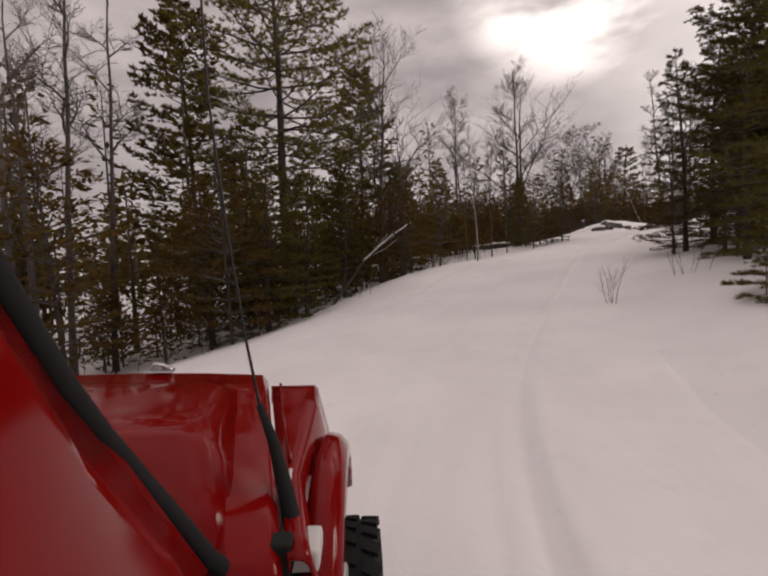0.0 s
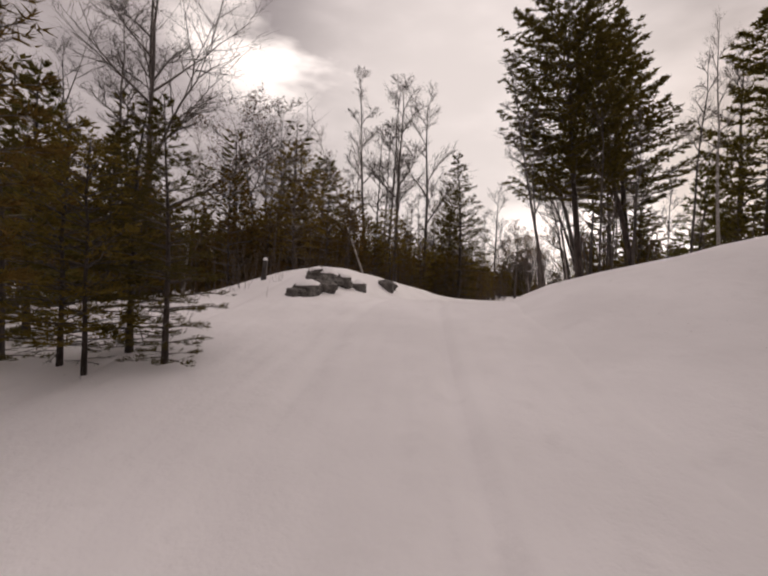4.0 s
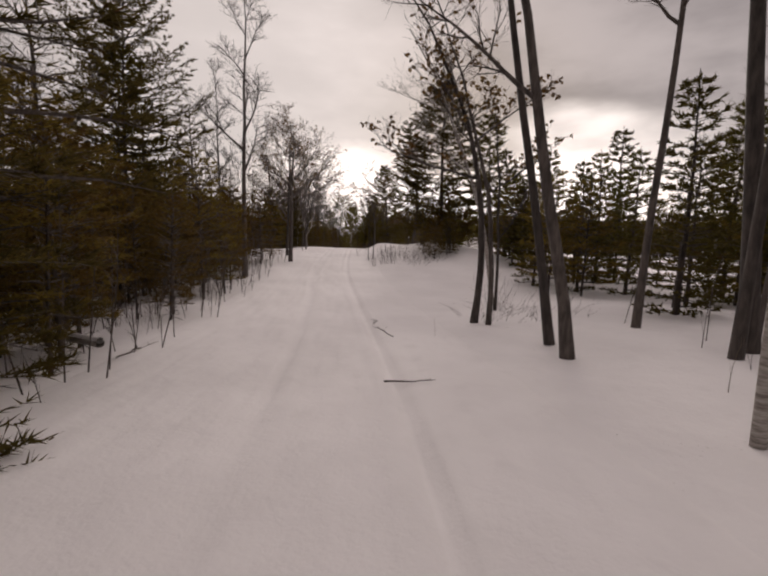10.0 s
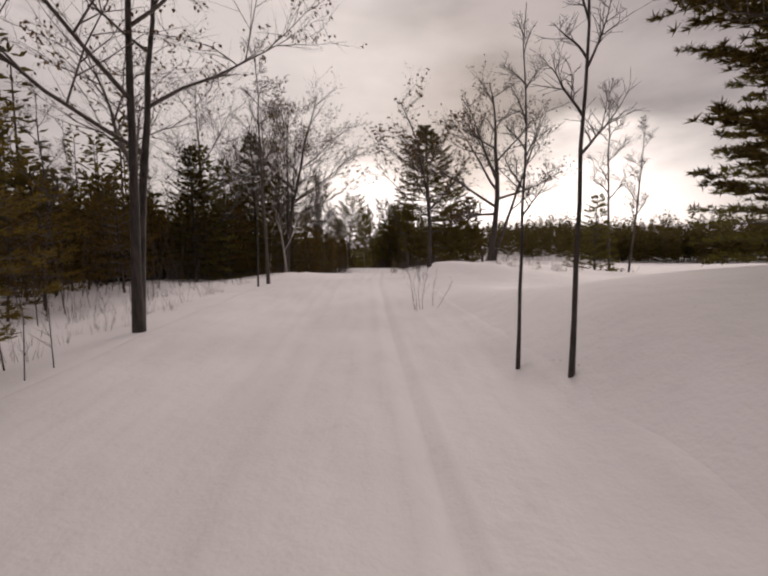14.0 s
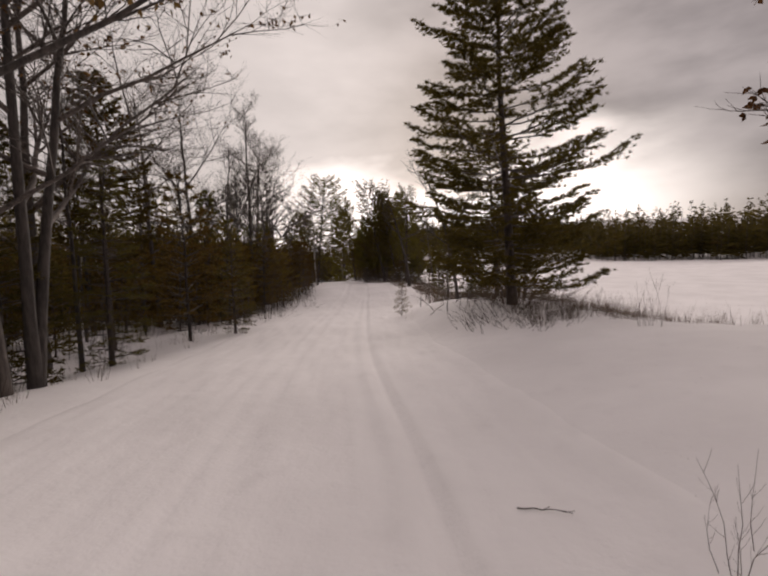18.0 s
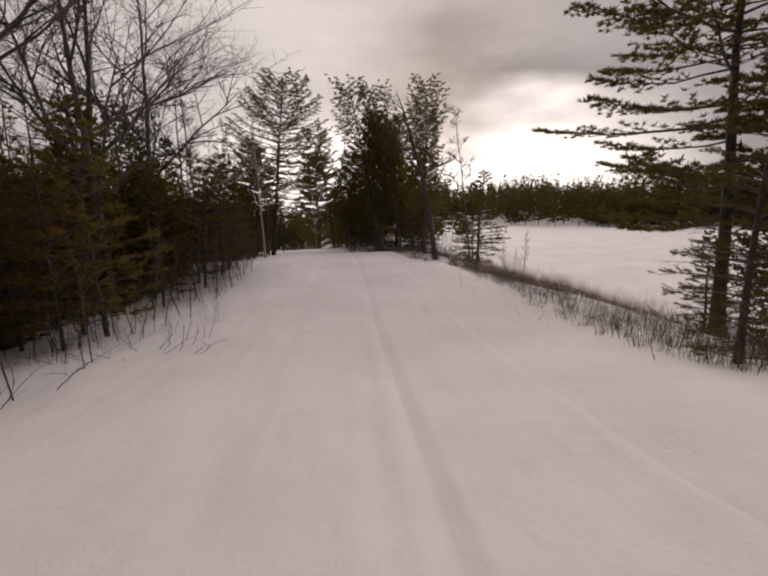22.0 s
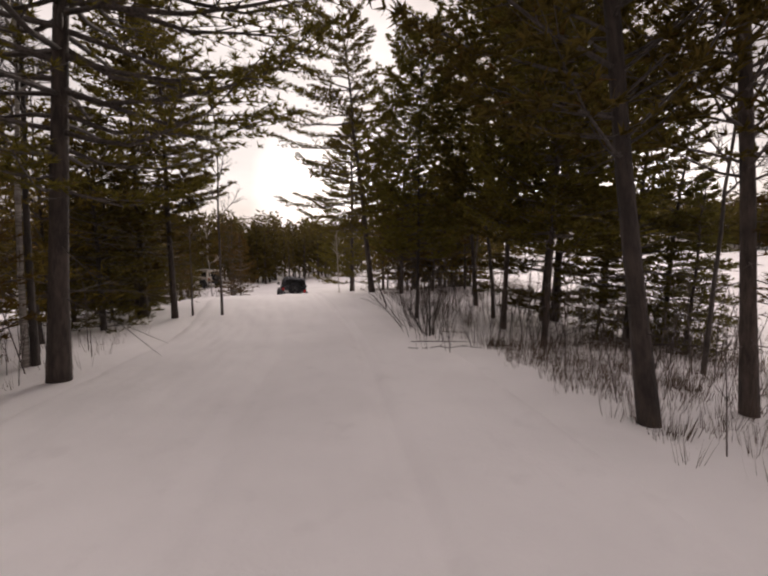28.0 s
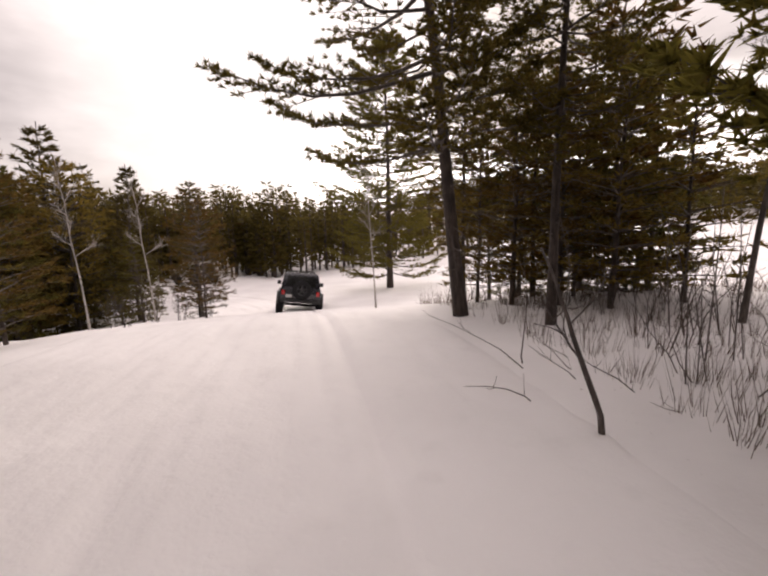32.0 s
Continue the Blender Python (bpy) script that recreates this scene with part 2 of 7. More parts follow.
def part(name, data, mat, parent, label="", m=None):
    """One mesh object under a thing or a part, from a bmesh or a mesh."""
    if isinstance(data, bmesh.types.BMesh):
        me = bpy.data.meshes.new(name)
        data.to_mesh(me)
        data.free()
        data = me
        data.materials.append(mat)
    ob = new(name, data)
    ob.parent = parent
    if m is not None:
        ob.matrix_basis = m
    return tagged(ob, label)


def thing(name, label, category, group="", kind=""):
    ob = new(name)
    ob.empty_display_size = 0.2
    return tagged(ob, label, category, group, kind)


class Soup:
    """Vertices and faces gathered for one mesh."""

    def __init__(self):
        self.v, self.f = [], []

    def tube(self, points, radii, sides=5, cap=True):
        start, n = len(self.v), len(points)
        for i, p in enumerate(points):
            a, b = points[max(i - 1, 0)], points[min(i + 1, n - 1)]
            d = (b - a).normalized() if (b - a).length > 1e-9 else Vector((0, 0, 1))
            side = d.cross(Vector((0.31, 0.95, 0.08)))
            if side.length < 1e-3:
                side = d.cross(Vector((1, 0, 0)))
            side.normalize()
            other = d.cross(side)
            for k in range(sides):
                t = 2 * math.pi * k / sides
                self.v.append(p + (side * math.cos(t) + other * math.sin(t)) * radii[i])
        for i in range(n - 1):
            for k in range(sides):
                k2 = (k + 1) % sides
                self.f.append((start + i * sides + k, start + i * sides + k2, start + (i + 1) * sides + k2, start + (i + 1) * sides + k))
        if cap:
            self.f.append(tuple(start + (n - 1) * sides + k for k in range(sides)))
        return self

    def blade(self, p, d, length, width, rng):
        """One flat pointed leaf or needle bunch."""
        s = d.cross(Vector((rng.uniform(-1, 1), rng.uniform(-1, 1), rng.uniform(-1, 1))))
        if s.length < 1e-4:
            return
        s.normalize()
        i = len(self.v)
        self.v += [p - s * width * 0.5, p + s * width * 0.5, p + d * length]
        self.f.append((i, i + 1, i + 2))

    def leaf(self, p, d, length, width, rng):
        """One broad leaf."""
        s = d.cross(Vector((rng.uniform(-1, 1), rng.uniform(-1, 1), rng.uniform(-1, 1)))).normalized()
        i = len(self.v)
        self.v += [p, p + d * length * 0.45 + s * width * 0.5, p + d * length, p + d * length * 0.45 - s * width * 0.5]
        self.f.append((i, i + 1, i + 2, i + 3))

    def box(self, x0, y0, z0, x1, y1, z1):
        i = len(self.v)
        self.v += [Vector((x, y, z)) for z in (z0, z1) for x, y in ((x0, y0), (x1, y0), (x1, y1), (x0, y1))]
        for f in ((3, 2, 1, 0), (4, 5, 6, 7), (0, 1, 5, 4), (1, 2, 6, 5), (2, 3, 7, 6), (3, 0, 4, 7)):
            self.f.append(tuple(i + k for k in f))
        return self

    def mesh(self, name, mats, smooth=False):
        return mesh_of(name, self.v, self.f, mats, smooth)


# ---- ground ----
def path_line():
    """The eye's way on the snow, with its run-in and run-out."""
    pts = [np.array(row[1]) - (0, 0, EYE_HEIGHT) for row in PATH]
    back = pts[0] - pts[1]
    back = np.array((back[0], back[1], 0.0)) / np.hypot(back[0], back[1])
    first = [pts[0] + back * k + (0, 0, -0.01 * k) for k in (60, 40, 20, 10, 5)]
    last = [np.array(p) for p in ROAD_ON]
    return np.array(first + pts + last)


def smooth_line(raw, step=0.5):
    s = np.r_[0, np.cumsum(np.hypot(*np.diff(raw[:, :2], axis=0).T))]
    t = np.arange(0, s[-1], step)
    line = np.stack([np.interp(t, s, raw[:, k]) for k in range(3)], 1)
    for _ in range(12):
        line[1:-1] = (line[:-2] + 2 * line[1:-1] + line[2:]) / 4
    return line


LINE = smooth_line(path_line())
AHEAD = np.gradient(LINE[:, :2], axis=0)
AHEAD /= np.hypot(*AHEAD.T)[:, None]
STATION = np.r_[0, np.cumsum(np.hypot(*np.diff(LINE[:, :2], axis=0).T))]


def station_of(x, y):
    return STATION[np.argmin((LINE[:, 0] - x) ** 2 + (LINE[:, 1] - y) ** 2)]


def step(v, a, b):
    t = np.clip((v - a) / (b - a), 0, 1)
    return t * t * (3 - 2 * t)


def waves(x, y):
    """Soft uneven snow, from sines of several lengths."""
    return (0.10 * np.sin(0.31 * x + 0.17 * y + 1.3) * np.sin(0.23 * y - 0.12 * x)
            + 0.05 * np.sin(0.83 * x - 0.61 * y + 0.4) + 0.035 * np.sin(1.37 * y + 0.9 * x + 2.0) * np.sin(1.1 * x - 0.4 * y))


def heights(x, y):
    """The height of the snow at arrays of places."""
    x, y = np.atleast_1d(np.asarray(x, float)), np.atleast_1d(np.asarray(y, float))
    out = np.empty(len(x))
    for a in range(0, len(x), 4000):
        xs, ys = x[a:a + 4000], y[a:a + 4000]
        near = np.argmin((LINE[None, :, 0] - xs[:, None]) ** 2 + (LINE[None, :, 1] - ys[:, None]) ** 2, axis=1)
        s = STATION[near]
        off = np.stack([xs - LINE[near, 0], ys - LINE[near, 1]], 1)
        d = off[:, 0] * AHEAD[near, 1] - off[:, 1] * AHEAD[near, 0]
        far = np.hypot(*off.T)
        d = np.where(d >= 0, far, -far)
        out[a:a + 4000] = LINE[near, 2] + profile(s, d, xs, ys)
    return out


def ground_z(x, y):
    return float(heights([x], [y])[0])


def t_station(t):
    x = np.interp(t, [row[0] for row in PATH], [row[1][0] for row in PATH])
    y = np.interp(t, [row[0] for row in PATH], [row[1][1] for row in PATH])
    return station_of(x, y)


T_KEYS = np.arange(0, 32.1, 0.5)
S_KEYS = np.array([t_station(t) for t in T_KEYS])
LAKE_Z = -2.0
MOUNDS = ((17.0, 33.4, 0.75, 3.2), (20.6, 35.4, 0.7, 3.4), (64.0, 44.0, 1.42, 6.0), (84.5, 51.5, 0.8, 5.0), (24.5, 38.0, 0.6, 4.0), (97.0, 59.5, 0.35, 4.0), (24.5, 22.0, 1.6, 6.0), (9.5, 6.0, 0.8, 5.0), (77.0, 53.0, 0.55, 3.2), (91.4, 56.9, 0.65, 3.6), (95.2, 58.8, 0.45, 3.6))


def profile(s, d, x, y):
    """The bank's rise or fall beside the road, by the way along it and the way off to the right."""
    t = np.interp(s, S_KEYS, T_KEYS)
    before, after = s < S_KEYS[0], s > S_KEYS[-1]
    left = -d
    z = -0.35 * step(left, 3.4, 9.0)
    z -= 0.9 * step(left, 4.5, 12.0) * step(t, 5.2, 3.6)
    bank = np.interp(t, (0, 1.3, 2.3, 4.0, 5.0, 6.5, 8.0, 12.0, 13.0), (1.3, 1.2, 0.1, -0.3, 0.2, 0.6, 0.25, 0.3, 0.2))
    z += bank * step(d, 2.2, 9.5) * step(t, 14.0, 13.0)
    edge = np.interp(t, (13.5, 15.0, 17.0, 19.0, 20.5, 21.8, 23.0, 25.0, 32.0), (24, 17, 13, 9.5, 8.5, 7.5, 5.0, 3.7, 3.4))
    base = np.interp(s, STATION, LINE[:, 2])
    fall = (LAKE_Z - base) * step(d, edge, edge + 8.0) * step(t, 12.8, 13.6)
    z += np.minimum(fall, 0)
    for mx, my, high, wide in MOUNDS:
        z += high * np.exp(-((x - mx) ** 2 + (y - my) ** 2) / (wide * wide)) * step(np.abs(d), 1.6, 3.5)
    off = np.abs(d)
    z += waves(x, y) * step(off, 1.4, 6.0) * np.where((d > edge + 8) & (t > 13.5), 0.3, 1.0)
    # The far side of the lake climbs to a wooded hill.
    z += 28.0 * step(off, 150.0, 430.0) * step(0.5 * (x - 105.0) - (y - 66.0), 0.0, 80.0)
    return z


def grid_lines(a, b, fine, far):
    """Grid lines: even between a and b, ever wider out to far."""
    core = list(np.arange(a, b + fine / 2, fine))
    out, gap = [], fine
    v = core[-1]
    while v < far:
        gap *= 1.22
        v += gap
        out.append(v)
    low, gap = [], fine
    v = core[0]
    while v > -far:
        gap *= 1.22
        v -= gap
        low.append(v)
    return np.array(low[::-1] + core + out)


def build_ground():
    gx, gy = grid_lines(-20, 165, 0.75, 2600), grid_lines(-14, 125, 0.75, 2600)
    xx, yy = np.meshgrid(gx, gy)
    zz = heights(xx.ravel(), yy.ravel())
    zz -= 0.10 * road_mask(xx.ravel(), yy.ravel())
    me = bpy.data.meshes.new("ground")
    nx, ny = len(gx), len(gy)
    idx = np.arange(nx * ny).reshape(ny, nx)
    quads = np.stack([idx[:-1, :-1], idx[:-1, 1:], idx[1:, 1:], idx[1:, :-1]], -1).reshape(-1, 4)
    me.from_pydata(np.stack([xx.ravel(), yy.ravel(), zz], 1).tolist(), [], quads.tolist())
    me.materials.append(SNOW)
    me.polygons.foreach_set("use_smooth", [True] * len(me.polygons))
    tagged(new("ground", me), "snow covered ground reaching to the wooded hills", "snow", kind="structure")


def road_mask(x, y):
    """One under the driven road, so that its own finer sheet lies on top."""
    out = np.empty(len(x))
    for a in range(0, len(x), 4000):
        near = np.min(np.hypot(LINE[None, ::2, 0] + ROAD_SHIFT * -AHEAD[None, ::2, 1] - x[a:a + 4000, None], LINE[None, ::2, 1] + ROAD_SHIFT * AHEAD[None, ::2, 0] - y[a:a + 4000, None]), axis=1)
        out[a:a + 4000] = step(near, 3.4, 2.4)
    return out


ROAD_SHIFT = 0.75


def build_road():
    """The driven snow with its wheel ruts, a finer sheet along the middle."""
    rows = range(0, len(LINE) - 1)
    lat = np.arange(-3.6, 3.61, 0.09)
    rng = np.random.RandomState(3)
    verts = []
    n = len(LINE)
    drift = np.convolve(rng.randn(n + 40), np.ones(41) / 41, "valid")[:n] * 0.9
    wob = np.convolve(rng.randn(n + 8), np.ones(9) / 9, "valid")[:n]
    for i in rows:
        right = np.array((AHEAD[i, 1], -AHEAD[i, 0]))
        c = LINE[i, :2] - right * ROAD_SHIFT
        xy = c[None] + right[None] * lat[:, None]
        z = heights(xy[:, 0], xy[:, 1])
        dip = np.zeros(len(lat))
        for track, deep, wide in ((1.29, 0.065, 0.11), (-0.35, 0.02, 0.17), (1.05 + drift[i], 0.02, 0.12), (-0.55 + drift[i], 0.02, 0.12)):
            q = lat - track - 0.03 * wob[i]
            dip -= deep * np.exp(-(q / wide) ** 4) - 0.3 * deep * np.exp(-((np.abs(q) - wide * 1.5) / (wide * 0.5)) ** 2)
        rough = 0.012 * np.sin(lat * 7.3 + i * 0.9) * np.sin(i * 0.37 + lat * 2.1) + 0.008 * rng.randn(len(lat))
        edge = step(np.abs(lat), 3.6, 2.9)
        verts.append(np.column_stack([xy, z + 0.012 + (dip + rough) * edge - 0.16 * (1 - edge)]))
    v = np.concatenate(verts)
    w = len(lat)
    idx = np.arange(len(v)).reshape(-1, w)
    quads = np.stack([idx[:-1, :-1], idx[:-1, 1:], idx[1:, 1:], idx[1:, :-1]], -1).reshape(-1, 4)
    me = mesh_of("road", v.tolist(), quads.tolist(), SNOW_CAP, True)
    tagged(new("road", me), "snow covered track with shallow wheel ruts", "road", kind="structure")


build_ground()
build_road()


# ---- trees: one of each kind is built, the others share its meshes ----
def bough(soup, leaves, rng, base, out, length, radius, droop, lift, clump, blade_len, blade_wide, per, start=0.25):
    """A limb with side twigs that carry bunches of needles."""
    n = 5
    pts = []
    for i in range(n):
        t = i / (n - 1)
        p = base + out * (length * t) + Vector((0, 0, lift * length * t - droop * length * t * t))
        pts.append(p + Vector((rng.uniform(-1, 1), rng.uniform(-1, 1), rng.uniform(-0.6, 0.6))) * (0.035 * length * t))
    soup.tube(pts, [radius * (1 - 0.85 * i / (n - 1)) for i in range(n)], 3, False)
    side = out.cross(Vector((0, 0, 1))).normalized()
    for c in range(clump):
        t = start + (1 - start) * rng.random() ** 0.75
        k = min(int(t * (n - 1)), n - 2)
        p = pts[k].lerp(pts[k + 1], t * (n - 1) - k)
        reach = rng.uniform(-1, 1) * length * 0.5 * (1.2 - t)
        q = p + side * reach + out * abs(reach) * 0.6 + Vector((0, 0, rng.uniform(-0.06, 0.16) * (0.25 + 0.3 * length)))
        if c % 3 == 0:
            soup.tube([p, q], [radius * 0.22, 0.003], 3, False)
        grow = (q - p + out * (0.10 + 0.12 * length) + Vector((0, 0, 0.05))).normalized()
        tip = q + grow * blade_len * 0.8
        for _ in range(per):
            at = p.lerp(tip, 1.0 - 0.75 * rng.random() ** 1.3)
            d = (grow * 0.9 + Vector((rng.uniform(-1, 1), rng.uniform(-1, 1), rng.uniform(-0.55, 0.75)))).normalized()
            leaves.blade(at, d, blade_len * rng.uniform(0.55, 1.15), blade_wide, rng)


def plate(soup, leaves, rng, base, out, length, radius, lift, sag, tip, sprays, tufts, blade, per):
    """A pine limb: it sags and turns up at its tip, and its side sprays lie flat like a plate, bare near the trunk."""
    n = 6
    side = out.cross(Vector((0, 0, 1))).normalized()
    pts, sway = [], rng.uniform(-0.12, 0.12)
    for i in range(n):
        t = i / (n - 1)
        rise = length * (lift * t - sag * math.sin(2.6 * t) * 0.5 + tip * t ** 3)
        pts.append(base + out * (length * t) + side * (sway * length * t * t) + Vector((0, 0, rise + rng.uniform(-0.02, 0.02) * length)))
    soup.tube(pts, [radius * (1 - 0.85 * i / (n - 1)) for i in range(n)], 3, False)
    for k in range(sprays):
        t = 0.22 + 0.78 * ((k + rng.random()) / sprays) ** 0.8
        p = along(pts, min(t, 0.995))
        reach = length * 0.46 * (1.12 - t) * rng.uniform(0.6, 1.2) + 0.16
        way = (out * rng.uniform(0.55, 1.0) + side * (1 if k % 2 else -1) * rng.uniform(0.4, 1.0) + Vector((0, 0, rng.uniform(-0.02, 0.30)))).normalized()
        if reach > 0.4:
            soup.tube([p, p + way * reach * 0.9], [radius * 0.25, 0.003], 3, False)
        for j in range(tufts):
            q = p + way * reach * ((j + rng.uniform(0.35, 1.0)) / tufts) + Vector((rng.uniform(-1, 1), rng.uniform(-1, 1), rng.uniform(-0.3, 0.5))) * 0.07
            for _ in range(per):
                d = (way * 0.55 + Vector((rng.uniform(-1, 1), rng.uniform(-1, 1), rng.uniform(-0.35, 0.95)))).normalized()
                leaves.blade(q, d, blade[0] * rng.uniform(0.6, 1.15), blade[1], rng)


def stem_line(height, lean, rng, n=9, wobble=0.012):
    pts, drift = [], Vector((0, 0, 0))
    for i in range(n):
        t = i / (n - 1)
        drift += Vector((rng.uniform(-1, 1), rng.uniform(-1, 1), 0)) * wobble * height
        pts.append(Vector((lean[0] * height * t, lean[1] * height * t, height * t)) + drift * t)
    pts[0] -= Vector((0, 0, 0.35))
    return pts


def along(pts, t):
    k = min(int(t * (len(pts) - 1)), len(pts) - 2)
    return pts[k].lerp(pts[k + 1], t * (len(pts) - 1) - k)


def conifer(name, label, seed, height, girth, crown_base, reach, whorls, limbs, clump, per, blade, shape, droop=0.15, lift=0.1, stubs=0, needles=None, gaps=0.0):
    """A pine or spruce; shape gives the crown's reach from its base (0) to its top (1)."""
    rng = random.Random(seed)
    pts = stem_line(height, (rng.uniform(-0.02, 0.02), rng.uniform(-0.02, 0.02)), rng)
    trunk, wood, leaves = Soup(), Soup(), Soup()
    trunk.tube(pts, [girth * (1.25 if i == 0 else 1.0) * (1 - 0.93 * (i / 8)) + 0.008 for i in range(9)], 9)
    for w in range(whorls):
        t0 = crown_base + (1 - crown_base) * (w + rng.uniform(-0.2, 0.2)) / whorls
        rise = max((t0 - crown_base) / (1 - crown_base), 0)
        spin = rng.uniform(0, 6.28)
        for k in range(limbs):
            if rng.random() < gaps:
                continue
            a = spin + 6.283 * k / limbs + rng.uniform(-0.3, 0.3)
            r = reach * shape(rise) * rng.uniform(0.65, 1.15)
            tt = min(max(t0 + rng.uniform(-0.015, 0.015), 0.02), 0.985)
            out = Vector((math.cos(a), math.sin(a), 0))
            bough(wood, leaves, rng, along(pts, tt), out, r, 0.012 + 0.012 * r, droop * (1 - rise), lift + 0.45 * rise, max(3, int(clump * (0.35 + 0.65 * r / reach))), blade[0], blade[1], per)
    for _ in range(stubs):
        a, t = rng.uniform(0, 6.28), rng.uniform(0.06, crown_base)
        out = Vector((math.cos(a), math.sin(a), rng.uniform(-0.25, 0.15)))
        p, ln = along(pts, t), rng.uniform(0.12, 0.42) * reach
        wood.tube([p, p + out * ln * 0.6, p + out * ln + Vector((0, 0, -0.08 * ln))], [0.013, 0.008, 0.003], 3, False)
        for _ in range(4):
            q = p + out * ln * rng.uniform(0.4, 0.95)
            dd = (out + Vector((rng.uniform(-1, 1), rng.uniform(-1, 1), rng.uniform(-0.5, 0.3)))).normalized()
            wood.tube([q, q + dd * 0.3 * ln], [0.007, 0.002], 3, False)
    root = thing(name, label, "tree")
    part("trunk", joined("trunk", (trunk, BARK_PINE), (wood, TWIG)), None, root)
    part("crown", leaves.mesh("crown", needles or NEEDLE_PINE), None, root, "dark green needles")
    return root


def pine(name, label, seed, height, girth, crown_base, reach, form, spacing=0.5, limbs=5, sprays=15, tufts=4, per=8, blade=(0.20, 0.058), lift=0.12, sag=0.2, tip=0.16, uneven=0.35, lopside=0.0, stubs=14, bend=(0.0, 0.0), wobble=0.008, needles=None):
    """A white pine; form gives the crown's reach at steps from its base to its top, lopside draws it out towards +x."""
    rng = random.Random(seed)
    pts = stem_line(height, bend, rng, 9, wobble)
    trunk, wood, leaves = Soup(), Soup(), Soup()
    trunk.tube(pts, [girth * (1.3 if i == 0 else 1.0) * (1 - 0.9 * (i / 8) ** 1.1) + 0.01 for i in range(9)], 9)
    whorls = int(height * (1 - crown_base) / spacing)
    marks = [k / (len(form) - 1) for k in range(len(form))]
    for w in range(whorls):
        rise = (w + rng.uniform(-0.15, 0.15) + 0.3) / whorls
        t0 = crown_base + (1 - crown_base) * rise
        broad, spin = float(np.interp(rise, marks, form)) * rng.uniform(0.8, 1.1), rng.uniform(0, 6.28)
        for k in range(limbs):
            a = spin + 6.283 * k / limbs + rng.uniform(-0.35, 0.35)
            r = reach * broad * (1 - uneven * rng.random() ** 1.5) * (1 + lopside * math.cos(a))
            if r < 0.15 or rng.random() < 0.06:
                continue
            share = min(1.0, r / reach)
            plate(wood, leaves, rng, along(pts, min(max(t0 + rng.uniform(-0.012, 0.012), 0.02), 0.99)), Vector((math.cos(a), math.sin(a), 0)), r, 0.01 + 0.011 * r,
                  lift * (1 - 0.5 * (1 - rise)) + 0.55 * rise ** 3, sag * (1 - rise), tip, max(4, int(sprays * (0.35 + 0.65 * share))), tufts, blade, per)
    for _ in range(stubs):
        a, t = rng.uniform(0, 6.28), rng.uniform(0.08, max(crown_base + 0.1, 0.2))
        out = Vector((math.cos(a), math.sin(a), rng.uniform(-0.3, 0.15)))
        p, ln = along(pts, t), rng.uniform(0.15, 0.5) * reach
        wood.tube([p, p + out * ln * 0.6, p + out * ln + Vector((0, 0, -0.1 * ln))], [0.014, 0.009, 0.003], 3, False)
        for _ in range(4):
            q = p + out * ln * rng.uniform(0.35, 0.95)
            wood.tube([q, q + (out + Vector((rng.uniform(-1, 1), rng.uniform(-1, 1), rng.uniform(-0.5, 0.3)))).normalized() * 0.3 * ln], [0.007, 0.002], 3, False)
    root = thing(name, label, "tree")
    part("trunk", joined("trunk", (trunk, BARK_PINE), (wood, TWIG)), None, root)
    part("crown", leaves.mesh("crown", needles or NEEDLE_PINE), None, root, "dark green needles in level plates")
    return root


def joined(name, *soups):
    """One mesh from several soups, each with its own material."""
    v, f, index = [], [], []
    for k, (s, _) in enumerate(soups):
        f += [tuple(i + len(v) for i in face) for face in s.f]
        index += [k] * len(s.f)
        v += s.v
    return mesh_of(name, v, f, [m for _, m in soups], True, index)


